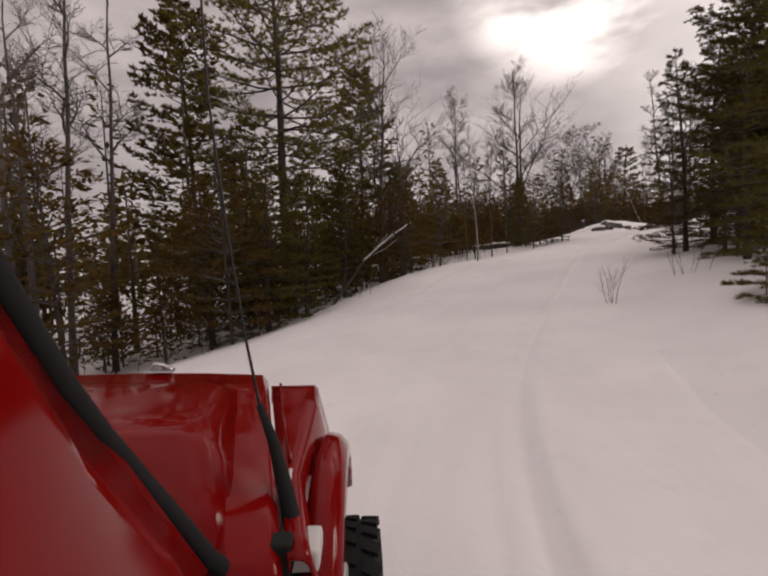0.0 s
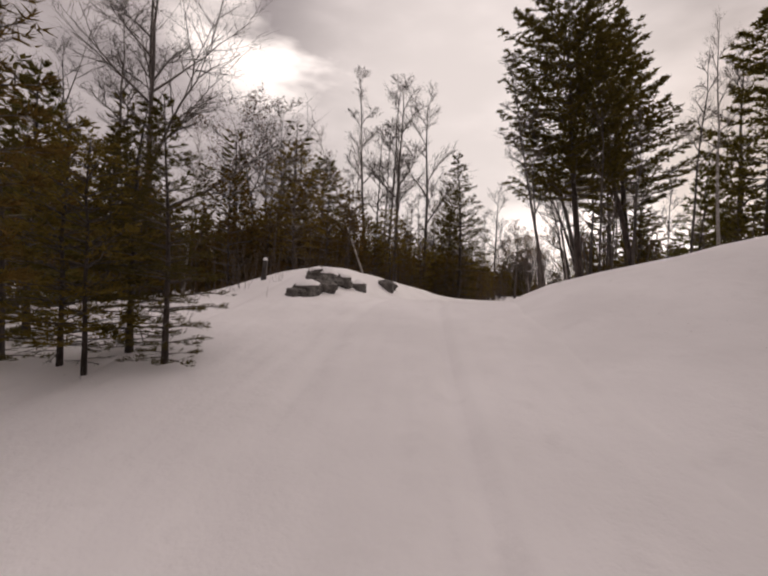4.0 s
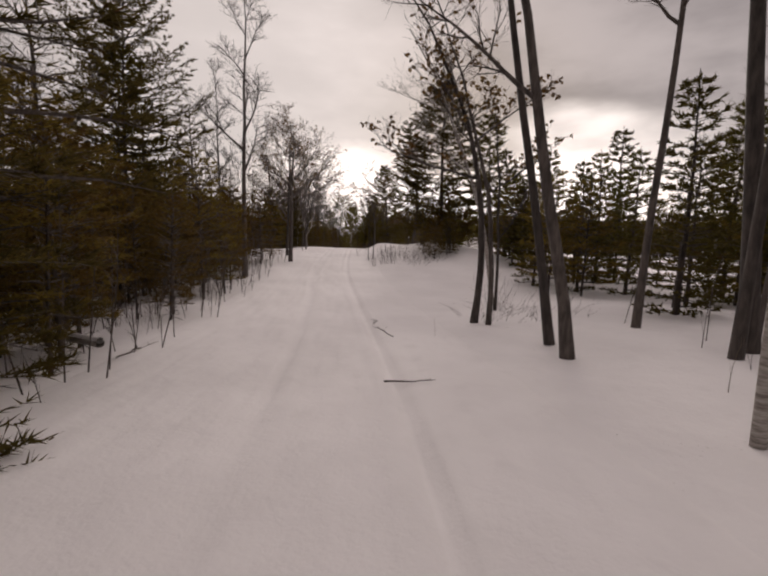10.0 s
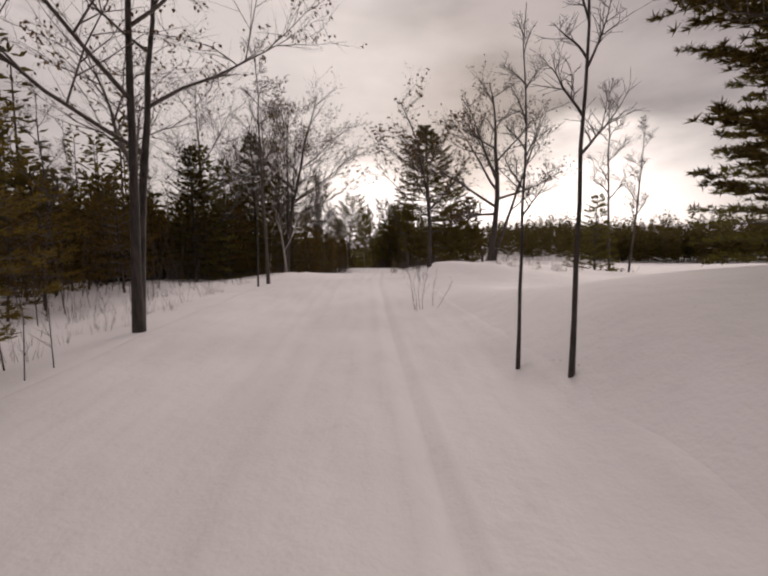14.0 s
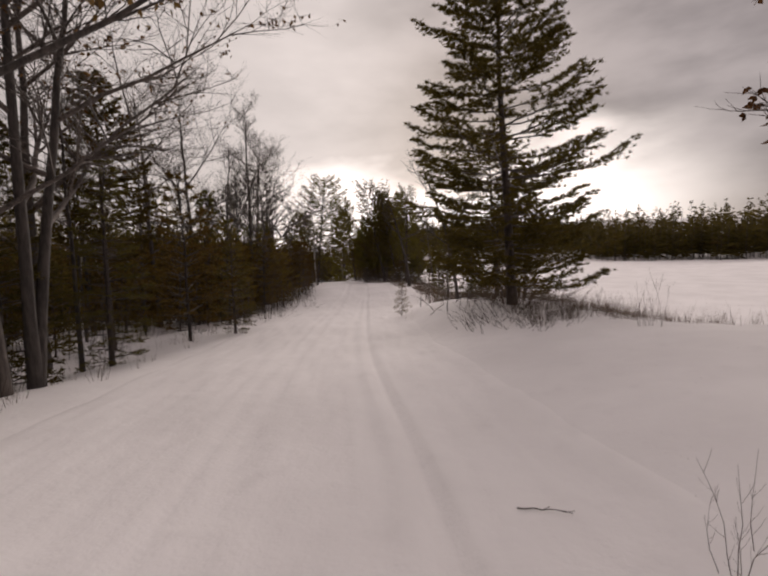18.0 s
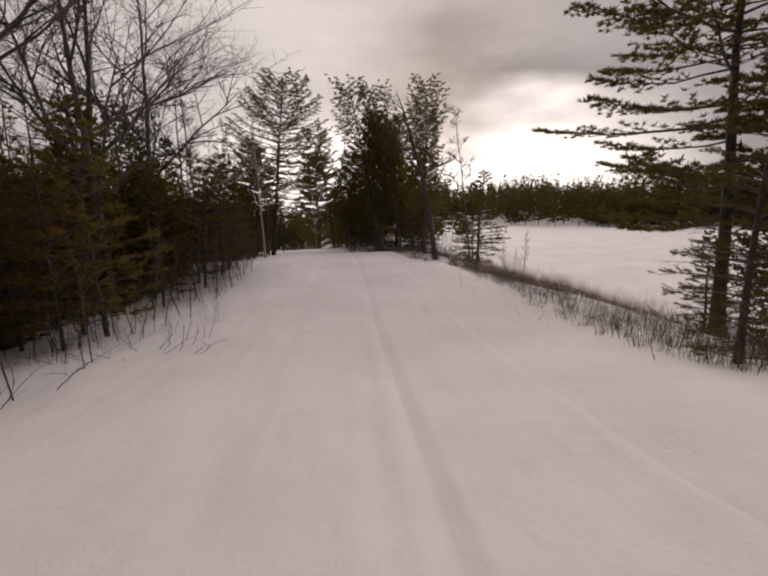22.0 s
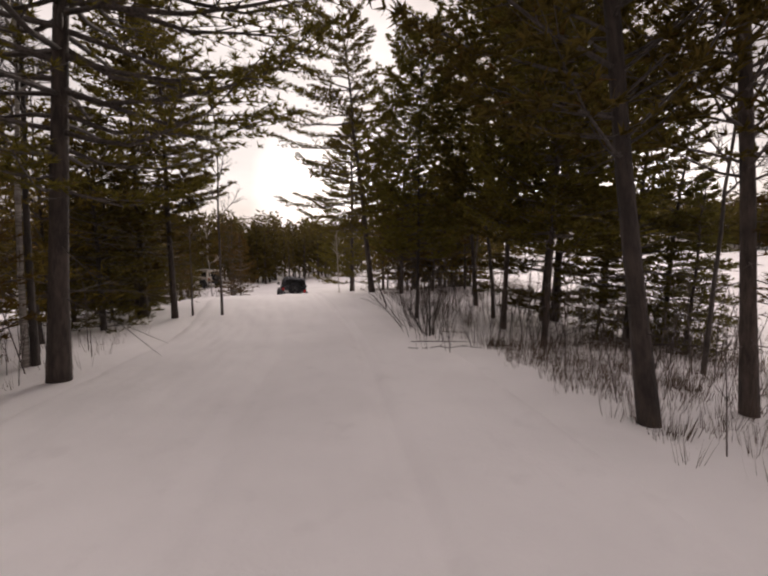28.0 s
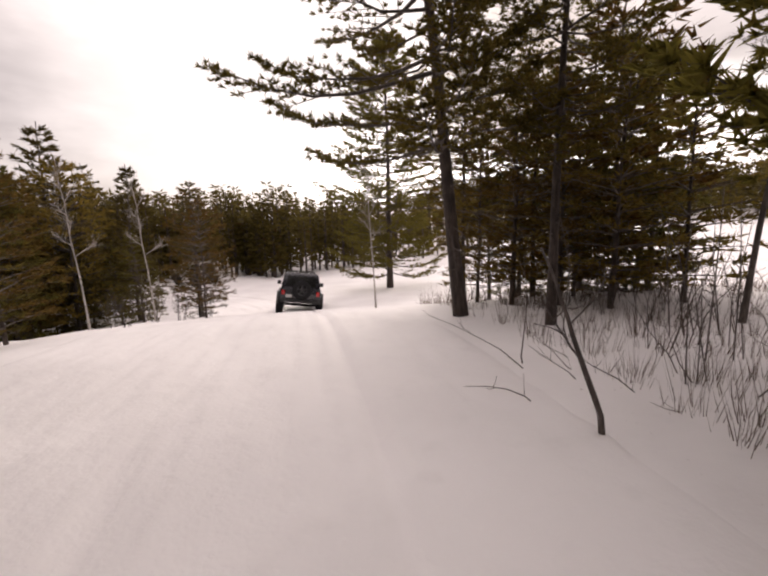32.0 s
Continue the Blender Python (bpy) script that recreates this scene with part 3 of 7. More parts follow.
def hardwood(name, label, seed, height, girth, fork, spread, levels=4, bark=None, leaves_left=0, limbs=9, droop=0.0, twin=False):
    """A leafless tree: a leader that bears limbs, which part into ever finer twigs."""
    rng = random.Random(seed)
    bark = bark or BARK_GREY
    trunk, wood, leaf = Soup(), Soup(), Soup()

    def grow(p, d, length, radius, level):
        n = 5 if level == 1 else 3 if level < levels else 1
        pts, bend = [p], 0.13 + 0.06 * level
        for i in range(n):
            d = (d + Vector((rng.uniform(-1, 1), rng.uniform(-1, 1), rng.uniform(-0.7, 0.95) - droop)) * bend).normalized()
            pts.append(pts[-1] + d * length / n)
        if level == levels and levels > 3:
            wood.blade(p, (pts[-1] - p).normalized(), length, 0.011, rng)
        else:
            wood.tube(pts, [max(radius * (1 - 0.8 * i / n), 0.003) for i in range(n + 1)], 5 if level == 1 else 3, False)
        if level == levels:
            if leaves_left and rng.random() < 0.35:
                for _ in range(leaves_left):
                    leaf.leaf(along(pts, rng.uniform(0.3, 1)), Vector((rng.uniform(-1, 1), rng.uniform(-1, 1), rng.uniform(-1.4, 0))).normalized(), rng.uniform(0.08, 0.14), 0.07, rng)
            return
        count = (7, 6, 7)[min(level - 1, 2)]
        for k in range(count):
            t = (k + rng.uniform(0.4, 1.0)) / count if level > 1 else 0.25 + 0.75 * (k + rng.random()) / count
            a = rng.uniform(0, 6.28)
            across = Vector((math.cos(a), math.sin(a), rng.uniform(-0.35, 0.5)))
            dd = (d * 0.75 + across * 0.75).normalized()
            grow(along(pts, min(t, 0.98)), dd, length * rng.uniform(0.42, 0.72) * (1.15 - 0.4 * t), radius * (0.62 - 0.3 * t), level + 1)

    stems = [stem_line(height, (rng.uniform(-0.04, 0.04), rng.uniform(-0.04, 0.04)), rng, 10, 0.010)]
    if twin:
        stems.append(stem_line(height * 0.9, (rng.uniform(0.10, 0.18), rng.uniform(-0.1, 0.1)), rng, 10, 0.010))
    for pts in stems:
        trunk.tube(pts, [girth * (1.3 if i == 0 else 1.0) * (1 - 0.93 * (i / 9) ** 1.15) + 0.004 for i in range(10)], 9)
        for k in range(limbs):
            t = fork + (0.97 - fork) * (k + rng.random()) / limbs
            a = k * 2.4 + rng.uniform(-0.5, 0.5)
            lift = 0.35 + 0.9 * (1 - spread) + 0.5 * t
            d = Vector((math.cos(a), math.sin(a), lift)).normalized()
            grow(along(pts, t), d, height * spread * 0.62 * (1.1 - 0.8 * t) * rng.uniform(0.75, 1.15), girth * 0.62 * (1.05 - t) + 0.012, 1)
    root = thing(name, label, "tree")
    part("trunk", trunk.mesh("trunk", bark, True), None, root)
    part("crown", wood.mesh("crown", bark if bark is BARK_BIRCH else TWIG, True), None, root, "bare forking limbs and fine twigs")
    if leaves_left:
        part("foliage", leaf.mesh("foliage", DEAD_LEAF), None, root, "a few dead brown leaves")
    return root


def old_tree(x, y, height, girth, toward, lean, curve, limbs, label, seed, bark=None, name="bare_tree", fine=5, leaves=0, flare=1.35, sway=0.012):
    """A leafless tree of its own shape: a bowed trunk and limbs, each by its height, heading, reach and rise."""
    rng = random.Random(seed)
    bark = bark or BARK_GREY
    root = thing(name, label, "tree")
    c, sn = math.cos(radians(toward)), math.sin(radians(toward))
    pts, drift = [], Vector((0, 0, 0))
    for i in range(12):
        h = height * i / 11
        drift += Vector((rng.uniform(-1, 1), rng.uniform(-1, 1), 0)) * sway * height
        off = lean * h + curve * h * h
        pts.append(Vector((c * off, sn * off, h - (0.3 if i == 0 else 0))) + drift * (i / 11))
    radii = [girth * (1 - 0.9 * (i / 11) ** 1.3) * (flare if i == 0 else 1.0) + 0.006 for i in range(12)]
    part("trunk", Soup().tube(pts, radii, 11).mesh("trunk", bark, True), None, root)
    twigs, dead = Soup(), Soup()

    def twig(p, d, length, radius, level):
        line = [p]
        for i in range(4 if level < 3 else 2):
            d = (d + Vector((rng.uniform(-1, 1), rng.uniform(-1, 1), rng.uniform(-0.6, 0.9))) * 0.26).normalized()
            line.append(line[-1] + d * length / (4 if level < 3 else 2))
        n = len(line) - 1
        twigs.tube(line, [max(radius * (1 - 0.75 * i / n), 0.0025) for i in range(n + 1)], 4 if level < 2 else 3, False)
        if level == 3:
            for _ in range(leaves if rng.random() < 0.3 else 0):
                dead.leaf(line[-1], Vector((rng.uniform(-1, 1), rng.uniform(-1, 1), rng.uniform(-1.4, 0))).normalized(), rng.uniform(0.08, 0.13), 0.07, rng)
            return
        for k in range(fine):
            f = (k + rng.uniform(0.4, 1.0)) / fine
            dd = (d * 0.8 + Vector((rng.uniform(-1, 1), rng.uniform(-1, 1), rng.uniform(-0.4, 0.6))) * 0.8).normalized()
            twig(along(line, min(f, 0.98)), dd, length * rng.uniform(0.4, 0.7), radius * 0.55 * (1.1 - 0.5 * f), level + 1)

    for at, head, reach, rise in limbs:
        p = along(pts, min(at / height, 0.98))
        r = girth * (1 - 0.9 * min(at / height, 0.97) ** 1.3) * 0.62
        length = math.hypot(reach, rise)
        d = Vector((math.cos(radians(head)) * reach, math.sin(radians(head)) * reach, rise)).normalized()
        up = 0.10 if rise > 0 else -0.04
        line, e = [p], (d - Vector((0, 0, up * 2))).normalized()
        for i in range(7):
            e = (e + Vector((rng.uniform(-1, 1), rng.uniform(-1, 1), rng.uniform(-1, 1))) * 0.13 + Vector((0, 0, up * 0.6))).normalized()
            line.append(line[-1] + e * length / 7)
        part("limb", Soup().tube(line, [max(r * (1 - 0.78 * i / 7), 0.006) for i in range(8)], 7).mesh("limb", bark, True), None, root)
        for k in range(fine + 2):
            f = 0.22 + 0.76 * (k + rng.random()) / (fine + 2)
            side = (e * 0.7 + Vector((rng.uniform(-1, 1), rng.uniform(-1, 1), rng.uniform(-0.3, 0.8))) * 0.85).normalized()
            twig(along(line, f), side, length * rng.uniform(0.22, 0.45) * (1.2 - 0.5 * f), r * 0.42 * (1.1 - 0.6 * f) + 0.004, 1)
    for k in range(fine):
        a = rng.uniform(0, 6.28)
        twig(along(pts, rng.uniform(0.6, 0.98)), Vector((math.cos(a), math.sin(a), rng.uniform(0.2, 1.2))).normalized(), height * rng.uniform(0.1, 0.2), girth * 0.2, 1)
    part("crown", twigs.mesh("crown", bark if bark is BARK_BIRCH else TWIG, True), None, root, "bare forking limbs and fine twigs")
    if leaves:
        part("foliage", dead.mesh("foliage", DEAD_LEAF), None, root, "a few dead brown leaves")
    root.matrix_basis = Matrix.Translation((x, y, ground_z(x, y)))
    return root


def sapling(name, label, seed, stems, height, spread, mat=None, twigs=5, thick=1.0, bend=0.19):
    """A clump of thin bare shoots out of the snow."""
    rng = random.Random(seed)
    root = thing(name, label, "shrub")
    for _ in range(stems):
        s = Soup()
        a, r = rng.uniform(0, 6.28), spread * rng.uniform(0.0, 0.6)
        p = Vector((math.cos(a) * r, math.sin(a) * r, -0.2))
        h = height * rng.uniform(0.55, 1.0)
        d = Vector((math.cos(a) * spread * 0.35, math.sin(a) * spread * 0.35, h)) / h
        pts = [p]
        for i in range(5):
            d = (d + Vector((rng.uniform(-1, 1), rng.uniform(-1, 1), 0.25 if bend < 0.3 else -0.1)) * bend).normalized()
            pts.append(pts[-1] + d * h / 5)
        r0 = (0.0035 + 0.0024 * h) * thick
        s.tube(pts, [r0 * (1 - 0.8 * i / 5) for i in range(6)], 4, False)
        for _ in range(twigs):
            q = along(pts, rng.uniform(0.3, 0.95))
            dd = (d + Vector((rng.uniform(-1, 1), rng.uniform(-1, 1), rng.uniform(-0.2, 0.6)))).normalized()
            ln = h * rng.uniform(0.08, 0.22)
            s.tube([q, q + dd * ln * 0.6, q + dd * ln + Vector((0, 0, 0.03))], [r0 * 0.4, r0 * 0.25, 0.0015], 3, False)
        part("stem", s.mesh("stem", mat or TWIG), None, root)
    return root


def alder(name, label, seed, stems, height, spread, thick):
    """Several thick stems out of one foot, each bowing outwards and forking."""
    rng = random.Random(seed)
    root = thing(name, label, "shrub")
    for k in range(stems):
        s = Soup()
        a = 6.2832 * k / stems + rng.uniform(-0.5, 0.5)
        out = Vector((math.cos(a), math.sin(a), 0))
        h = height * (0.3 if k % 6 == 5 else rng.uniform(0.7, 1.0))
        r0 = thick * rng.uniform(0.45, 1.0)
        pts, d = [out * rng.uniform(0.03, 0.14) + Vector((0, 0, -0.25))], Vector((0, 0, 1)) + out * spread * rng.uniform(0.1, 0.6)
        for i in range(8):
            d = (d + out * spread * 0.05 + Vector((rng.uniform(-1, 1), rng.uniform(-1, 1), 0.1)) * 0.13).normalized()
            pts.append(pts[-1] + d * h / 8)
        s.tube(pts, [r0 * (1 - 0.82 * i / 8) for i in range(9)], 6)
        for _ in range(7 if h > height * 0.5 else 1):
            f = rng.uniform(0.25, 0.9)
            q, dd = along(pts, f), (d + Vector((rng.uniform(-1, 1), rng.uniform(-1, 1), rng.uniform(-0.1, 0.7))) * 0.75).normalized()
            ln, line = h * (1.05 - f) * rng.uniform(0.35, 0.7), []
            for i in range(5):
                line.append(q)
                dd = (dd + Vector((rng.uniform(-1, 1), rng.uniform(-1, 1), 0.35)) * 0.2).normalized()
                q = q + dd * ln / 4
            r1 = r0 * (1 - 0.8 * f) * 0.6
            s.tube(line, [r1, r1 * 0.8, r1 * 0.6, r1 * 0.4, 0.0015], 4, False)
            for _ in range(3):
                q, e = along(line, rng.uniform(0.3, 0.95)), (dd + Vector((rng.uniform(-1, 1), rng.uniform(-1, 1), rng.uniform(-0.3, 0.6))) * 0.8).normalized()
                s.tube([q, q + e * ln * 0.14, q + e * ln * 0.25 + Vector((0, 0, 0.02))], [r1 * 0.35, r1 * 0.25, 0.0012], 3, False)
        part("stem", s.mesh("stem", BARK_GREY, True), None, root)
    return root


def placed(ob, x, y, size=1.0, turn=0.0, lean=(0.0, 0.0), sink=0.0, wide=None):
    """The pose of a copy on the snow; lean in degrees about x and y."""
    w = wide or size
    return (Matrix.Translation((x, y, ground_z(x, y) - sink)) @ Matrix.Rotation(radians(lean[0]), 4, "X") @ Matrix.Rotation(radians(lean[1]), 4, "Y")
            @ Matrix.Rotation(radians(turn), 4, "Z") @ Matrix.Diagonal((w, w, size, 1)))


def plume(t):
    return max(0.05, (1 - t) ** 0.8 * (0.55 + 0.45 * min(1, t * 6)))


def column(t):
    return max(0.08, (1 - t ** 3) * (0.75 + 0.25 * min(1, t * 5)))


STOCK = {}


def stock():
    """One of each kind; it is set down at its first place, the others are copies."""
    s = STOCK
    tall, broad, dome = (0.55, 0.95, 1.0, 0.85, 0.7, 0.5, 0.15), (0.95, 0.85, 1.0, 0.95, 0.72, 0.62, 0.45, 0.12), (0.45, 0.85, 1.0, 0.95, 0.85, 0.7, 0.5, 0.2)
    s["pine_a"] = pine("white_pine", "tall dark green white pine with bare lower trunk and layered limbs", 11, 15, 0.15, 0.34, 3.3, tall, 0.5, 5, 15, 5, 8)
    s["pine_b"] = pine("white_pine", "tall white pine with broad sweeping green limbs over the snow", 12, 15, 0.18, 0.18, 4.3, broad, 0.52, 5, 16, 5, 9)
    s["pine_c"] = pine("white_pine", "slender white pine with open crown and dead lower limbs", 13, 15, 0.12, 0.40, 2.6, tall, 0.5, 4, 11, 4, 8, lift=0.25, stubs=30)
    s["pine_d"] = pine("white_pine", "dense white pine with tiers of level limbs", 14, 15, 0.18, 0.07, 4.4, broad, 0.46, 5, 22, 6, 16, blade=(0.17, 0.03), sag=0.24)
    s["pine_oval"] = pine("white_pine", "dense dark white pine with a full rounded crown", 18, 15, 0.085, 0.22, 3.6, (0.75, 0.95, 1.0, 0.95, 0.8, 0.55, 0.2), 0.42, 6, 16, 5, 9, lift=0.3, tip=0.25, stubs=20)
    s["pine_dome"] = pine("white_pine", "broad white pine with a domed layered crown", 19, 15, 0.17, 0.24, 6.0, dome, 0.5, 6, 17, 6, 13, (0.16, 0.032), lift=0.2, uneven=0.25)
    s["pine_up"] = pine("white_pine", "thin crowned white pine with rising limbs by the lake", 20, 15, 0.13, 0.26, 2.9, (0.9, 1.0, 0.75, 0.7, 0.75, 0.7, 0.4), 0.55, 5, 11, 4, 8, lift=0.75, sag=0.05, tip=0.3, stubs=24)
    s["pine_wind"] = pine("white_pine", "old white pine with long wind swept limbs by the lake", 27, 15, 0.18, 0.26, 4.6, (0.9, 0.8, 1.0, 0.95, 0.85, 0.7, 0.3), 0.6, 5, 20, 6, 13, blade=(0.17, 0.038), lift=0.05, sag=0.2, tip=0.1, lopside=0.35, stubs=18)
    s["pine_bushy"] = pine("white_pine", "white pine with a thick bushy head over bare lower limbs", 28, 15, 0.17, 0.36, 3.4, (0.95, 0.7, 0.8, 1.0, 1.0, 0.95, 0.8, 0.45), 0.40, 6, 15, 5, 10, lift=0.35, tip=0.3, uneven=0.2, stubs=20)
    s["spruce_a"] = conifer("spruce_tree", "dense dark pointed evergreen standing in the snow", 21, 10, 0.12, 0.06, 2.4, 22, 6, 22, 10, (0.19, 0.050), plume, 0.10, 0.06, 4, NEEDLE_SPRUCE)
    s["spruce_b"] = conifer("spruce_tree", "dark bushy evergreen with low hanging limbs over snow", 22, 10, 0.12, 0.04, 2.9, 20, 6, 24, 10, (0.19, 0.050), plume, 0.16, 0.08, 3, NEEDLE_SPRUCE, 0.08)
    s["brush"] = sapling("brush_pile", "tangle of dead brown branches low over the snow", 23, 26, 1.3, 2.4, None, 3, 1.25, 0.42)
    s["bough_low"] = conifer("evergreen_bush", "low evergreen bush bent down over the snow", 25, 6, 0.05, 0.05, 3.6, 7, 6, 40, 12, (0.42, 0.05), column, 0.25, 0.10, 4, NEEDLE_SPRUCE, 0.3)
    s["young_a"] = conifer("young_pine", "young olive green pine in the dense understorey", 31, 6, 0.05, 0.14, 1.6, 14, 5, 13, 9, (0.17, 0.031), column, 0.08, 0.14, 8, NEEDLE_YOUNG)
    s["young_b"] = conifer("young_pine", "bushy young pine with brown tinged needles", 32, 6, 0.05, 0.10, 1.9, 13, 5, 14, 9, (0.175, 0.032), plume, 0.06, 0.16, 6, NEEDLE_YOUNG)
    s["young_c"] = conifer("young_pine", "thin young pine with bare lower stem", 33, 6, 0.045, 0.32, 1.3, 11, 5, 13, 9, (0.17, 0.030), column, 0.06, 0.16, 14, NEEDLE_YOUNG)
    s["pine_e"] = pine("white_pine", "thick white pine with long feathery limbs over the track", 16, 15, 0.2, 0.22, 4.6, (0.7, 0.9, 1.0, 0.95, 0.8, 0.65, 0.25), 0.55, 5, 18, 6, 14, (0.16, 0.030))
    s["pine_near"] = pine("white_pine", "tall white pine with bare lower trunk beside the track", 17, 15, 0.135, 0.32, 3.2, tall, 0.5, 5, 15, 5, 14, (0.16, 0.030), stubs=34)
    s["spruce_near"] = conifer("spruce_tree", "dark bushy evergreen beside the snowy track", 26, 10, 0.11, 0.05, 2.6, 20, 6, 22, 20, (0.14, 0.018), plume, 0.14, 0.07, 4, NEEDLE_SPRUCE, 0.06)
    s["pine_far"] = pine("white_pine", "white pine standing back among the woods", 15, 15, 0.15, 0.16, 3.6, broad, 0.62, 5, 11, 4, 6, (0.28, 0.11))
    s["spruce_far"] = conifer("spruce_tree", "dark pointed evergreen standing back among the woods", 24, 10, 0.12, 0.05, 2.6, 19, 5, 15, 7, (0.26, 0.080), plume, 0.10, 0.06, 2, NEEDLE_SPRUCE)
    s["young_far"] = conifer("young_pine", "young olive green pine deep in the thicket", 34, 6, 0.05, 0.12, 1.7, 12, 5, 10, 5, (0.25, 0.07), column, 0.08, 0.14, 4, NEEDLE_YOUNG)
    s["bare_a"] = hardwood("bare_tree", "leafless grey hardwood with forking limbs above snow", 41, 12, 0.115, 0.38, 0.42)
    s["bare_b"] = hardwood("bare_tree", "leafless spreading hardwood with fine twigs", 42, 12, 0.12, 0.20, 0.75, limbs=10)
    s["bare_c"] = hardwood("bare_tree", "slim leafless tree with upright limbs", 43, 12, 0.08, 0.45, 0.30, limbs=9)
    s["bare_d"] = hardwood("oak_tree", "spreading oak with a few dead brown leaves still hanging", 44, 12, 0.11, 0.22, 0.95, leaves_left=3, limbs=7, twin=True)
    s["birch"] = hardwood("birch_tree", "thin pale birch with bare twigs", 45, 10, 0.06, 0.45, 0.30, 3, BARK_BIRCH, limbs=9)
    s["pole"] = hardwood("bare_tree", "thin straight leafless young tree", 46, 8, 0.042, 0.4, 0.28, 3, limbs=9)
    s["shoots_a"] = sapling("sapling", "clump of thin bare shoots in the snow", 51, 13, 2.4, 1.0, None, 7, 0.72, 0.25)
    s["shoots_b"] = sapling("sapling", "few bare leaning shoots in the snow", 52, 7, 1.7, 0.9, None, 6, 0.85, 0.24)
    s["alder_a"] = alder("alder_clump", "clump of thick grey stems bowing out of the snow", 61, 7, 2.6, 0.55, 0.034)
    s["alder_b"] = alder("alder_clump", "thin forking stems leaning together out of the snow", 62, 5, 2.2, 0.45, 0.016)
    s["shoots_c"] = sapling("sapling", "thin upright bare stems in the snow", 53, 4, 3.4, 0.6)
    s["stalk"] = sapling("dry_stalk", "single dry weed stalk standing in snow", 54, 1, 1.0, 0.3, WEED, 4)
    s["wisp"] = sapling("dry_stalk", "small tuft of dry stalks in the snow", 55, 4, 0.55, 0.5, WEED, 2)


USED = set()


def clear_of_road(x, y, gap):
    return np.min(np.hypot(LINE[:, 0] - x, LINE[:, 1] - y)) > gap


def plant(kind, x, y, height=None, turn=None, lean=(0.0, 0.0), label="", wide=None, rng=random.Random(5)):
    if kind[:4] in ("pine", "spru", "youn") and kind not in ("pine_e", "pine_oval", "pine_dome", "pine_up", "pine_wind", "pine_bushy"):
        if clear_of_road(x, y, {"pine": 10.0, "spru": 8.5, "youn": 6.6}[kind[:4]]):
            kind = kind[:-1] + "far"
        elif kind[:4] == "spru" and not clear_of_road(x, y, 6.0):
            kind = "spruce_near"
        elif kind in ("pine_a", "pine_c") and not clear_of_road(x, y, 5.5):
            kind = "pine_near"
    ob = STOCK[kind]
    full = {"pine": 15, "spru": 10, "youn": 6, "bare": 12, "birc": 10, "pole": 8, "boug": 6}.get(kind[:4], 1.0)
    if kind in ("shoots_a", "shoots_b", "shoots_c", "stalk", "wisp", "brush", "alder_a", "alder_b"):
        full = {"shoots_a": 2.4, "shoots_b": 1.7, "shoots_c": 3.4, "stalk": 1.0, "wisp": 0.55, "brush": 1.3, "alder_a": 2.6, "alder_b": 2.2}[kind]
    size = (height or full) / full
    m = placed(ob, x, y, size, rng.uniform(0, 360) if turn is None else turn, lean, 0.0, wide and wide * size)
    if kind in USED:
        ob = copy_thing(ob, m @ Matrix.Diagonal((*(1 / v for v in ob.scale), 1)))
    else:
        ob.matrix_basis = m
        USED.add(kind)
    return tagged(ob, label)


stock()


# ---- single trees and shrubs, along the way ----
plant("pine_e", -4.7, 21.5, 19.0, label="huge old white pine with wide limbs at the wood edge")
plant("pine_c", -9.9, 24.0, 16.0)
plant("bare_c", -8.8, 12.1, 14.0)
plant("bare_c", -8.4, 9.9, 14.0)
plant("bare_a", -11.9, 14.8, 13.0)
plant("bare_a", 14.8, 46.5, 19.0)
plant("bare_c", 8.3, 43.2, 15.0)
plant("spruce_b", 9.4, 28.5, 3.7, wide=1.2)
plant("spruce_b", -1.9, 20.9, 6.4)
plant("spruce_b", -6.3, 15.8, 5.6)
plant("spruce_b", 1.2, 27.0, 7.3)
plant("spruce_a", 5.1, 32.6, 5.5)
plant("young_a", 2.0, 29.9, 7.2)
plant("young_b", -5.7, 18.1, 5.5)
plant("young_a", -6.0, 14.8, 5.3)
plant("bare_c", -8.5, 13.5, 13.0)
plant("pine_a", -1.3, 30.0, 14.0)
plant("spruce_b", 8.6, 8.2, 9.0, wide=1.1, label="broad green evergreen on the snow bank")
plant("pine_b", 10.2, 6.8, 12.0)
plant("spruce_a", 9.2, 11.0, 6.5)
plant("pine_a", 11.0, 10.5, 9.0)
plant("spruce_b", 13.0, 14.0, 7.0)
plant("bough_low", 5.8, 6.6, 1.0)
plant("pine_d", 15.4, 16.6, 13.0, label="broad green pine reaching out over the snow bank")
plant("pine_d", 15.8, 14.4, 13.5)
plant("spruce_b", 13.0, 14.9, 6.0)
plant("pine_b", 18.0, 17.0, 13.0)
plant("spruce_b", 6.9, 6.9, 5.5)
plant("shoots_b", 7.4, 10.7, 1.7)
plant("spruce_a", 1.5, 29.0, 7.5)
plant("spruce_b", 4.3, 32.2, 7.3)
plant("spruce_b", 9.7, 30.4, 4.7)
plant("bare_a", 7.4, 42.0, 15.2)
plant("young_a", 0.1, 24.5, 5.6)
plant("spruce_b", 0.3, 26.6, 6.2)
plant("pole", 4.4, 20.2, 4.0)
plant("pole", 7.7, 26.9, 5.5)
plant("young_c", 8.9, 25.6, 4.2)
plant("pole", 5.5, 28.3, 6.0)
plant("pole", 5.8, 27.3, 7.0)
plant("pole", 6.5, 25.9, 7.5)
plant("young_b", 10.0, 27.6, 3.2, wide=1.2)
plant("spruce_b", 11.0, 26.6, 3.4)
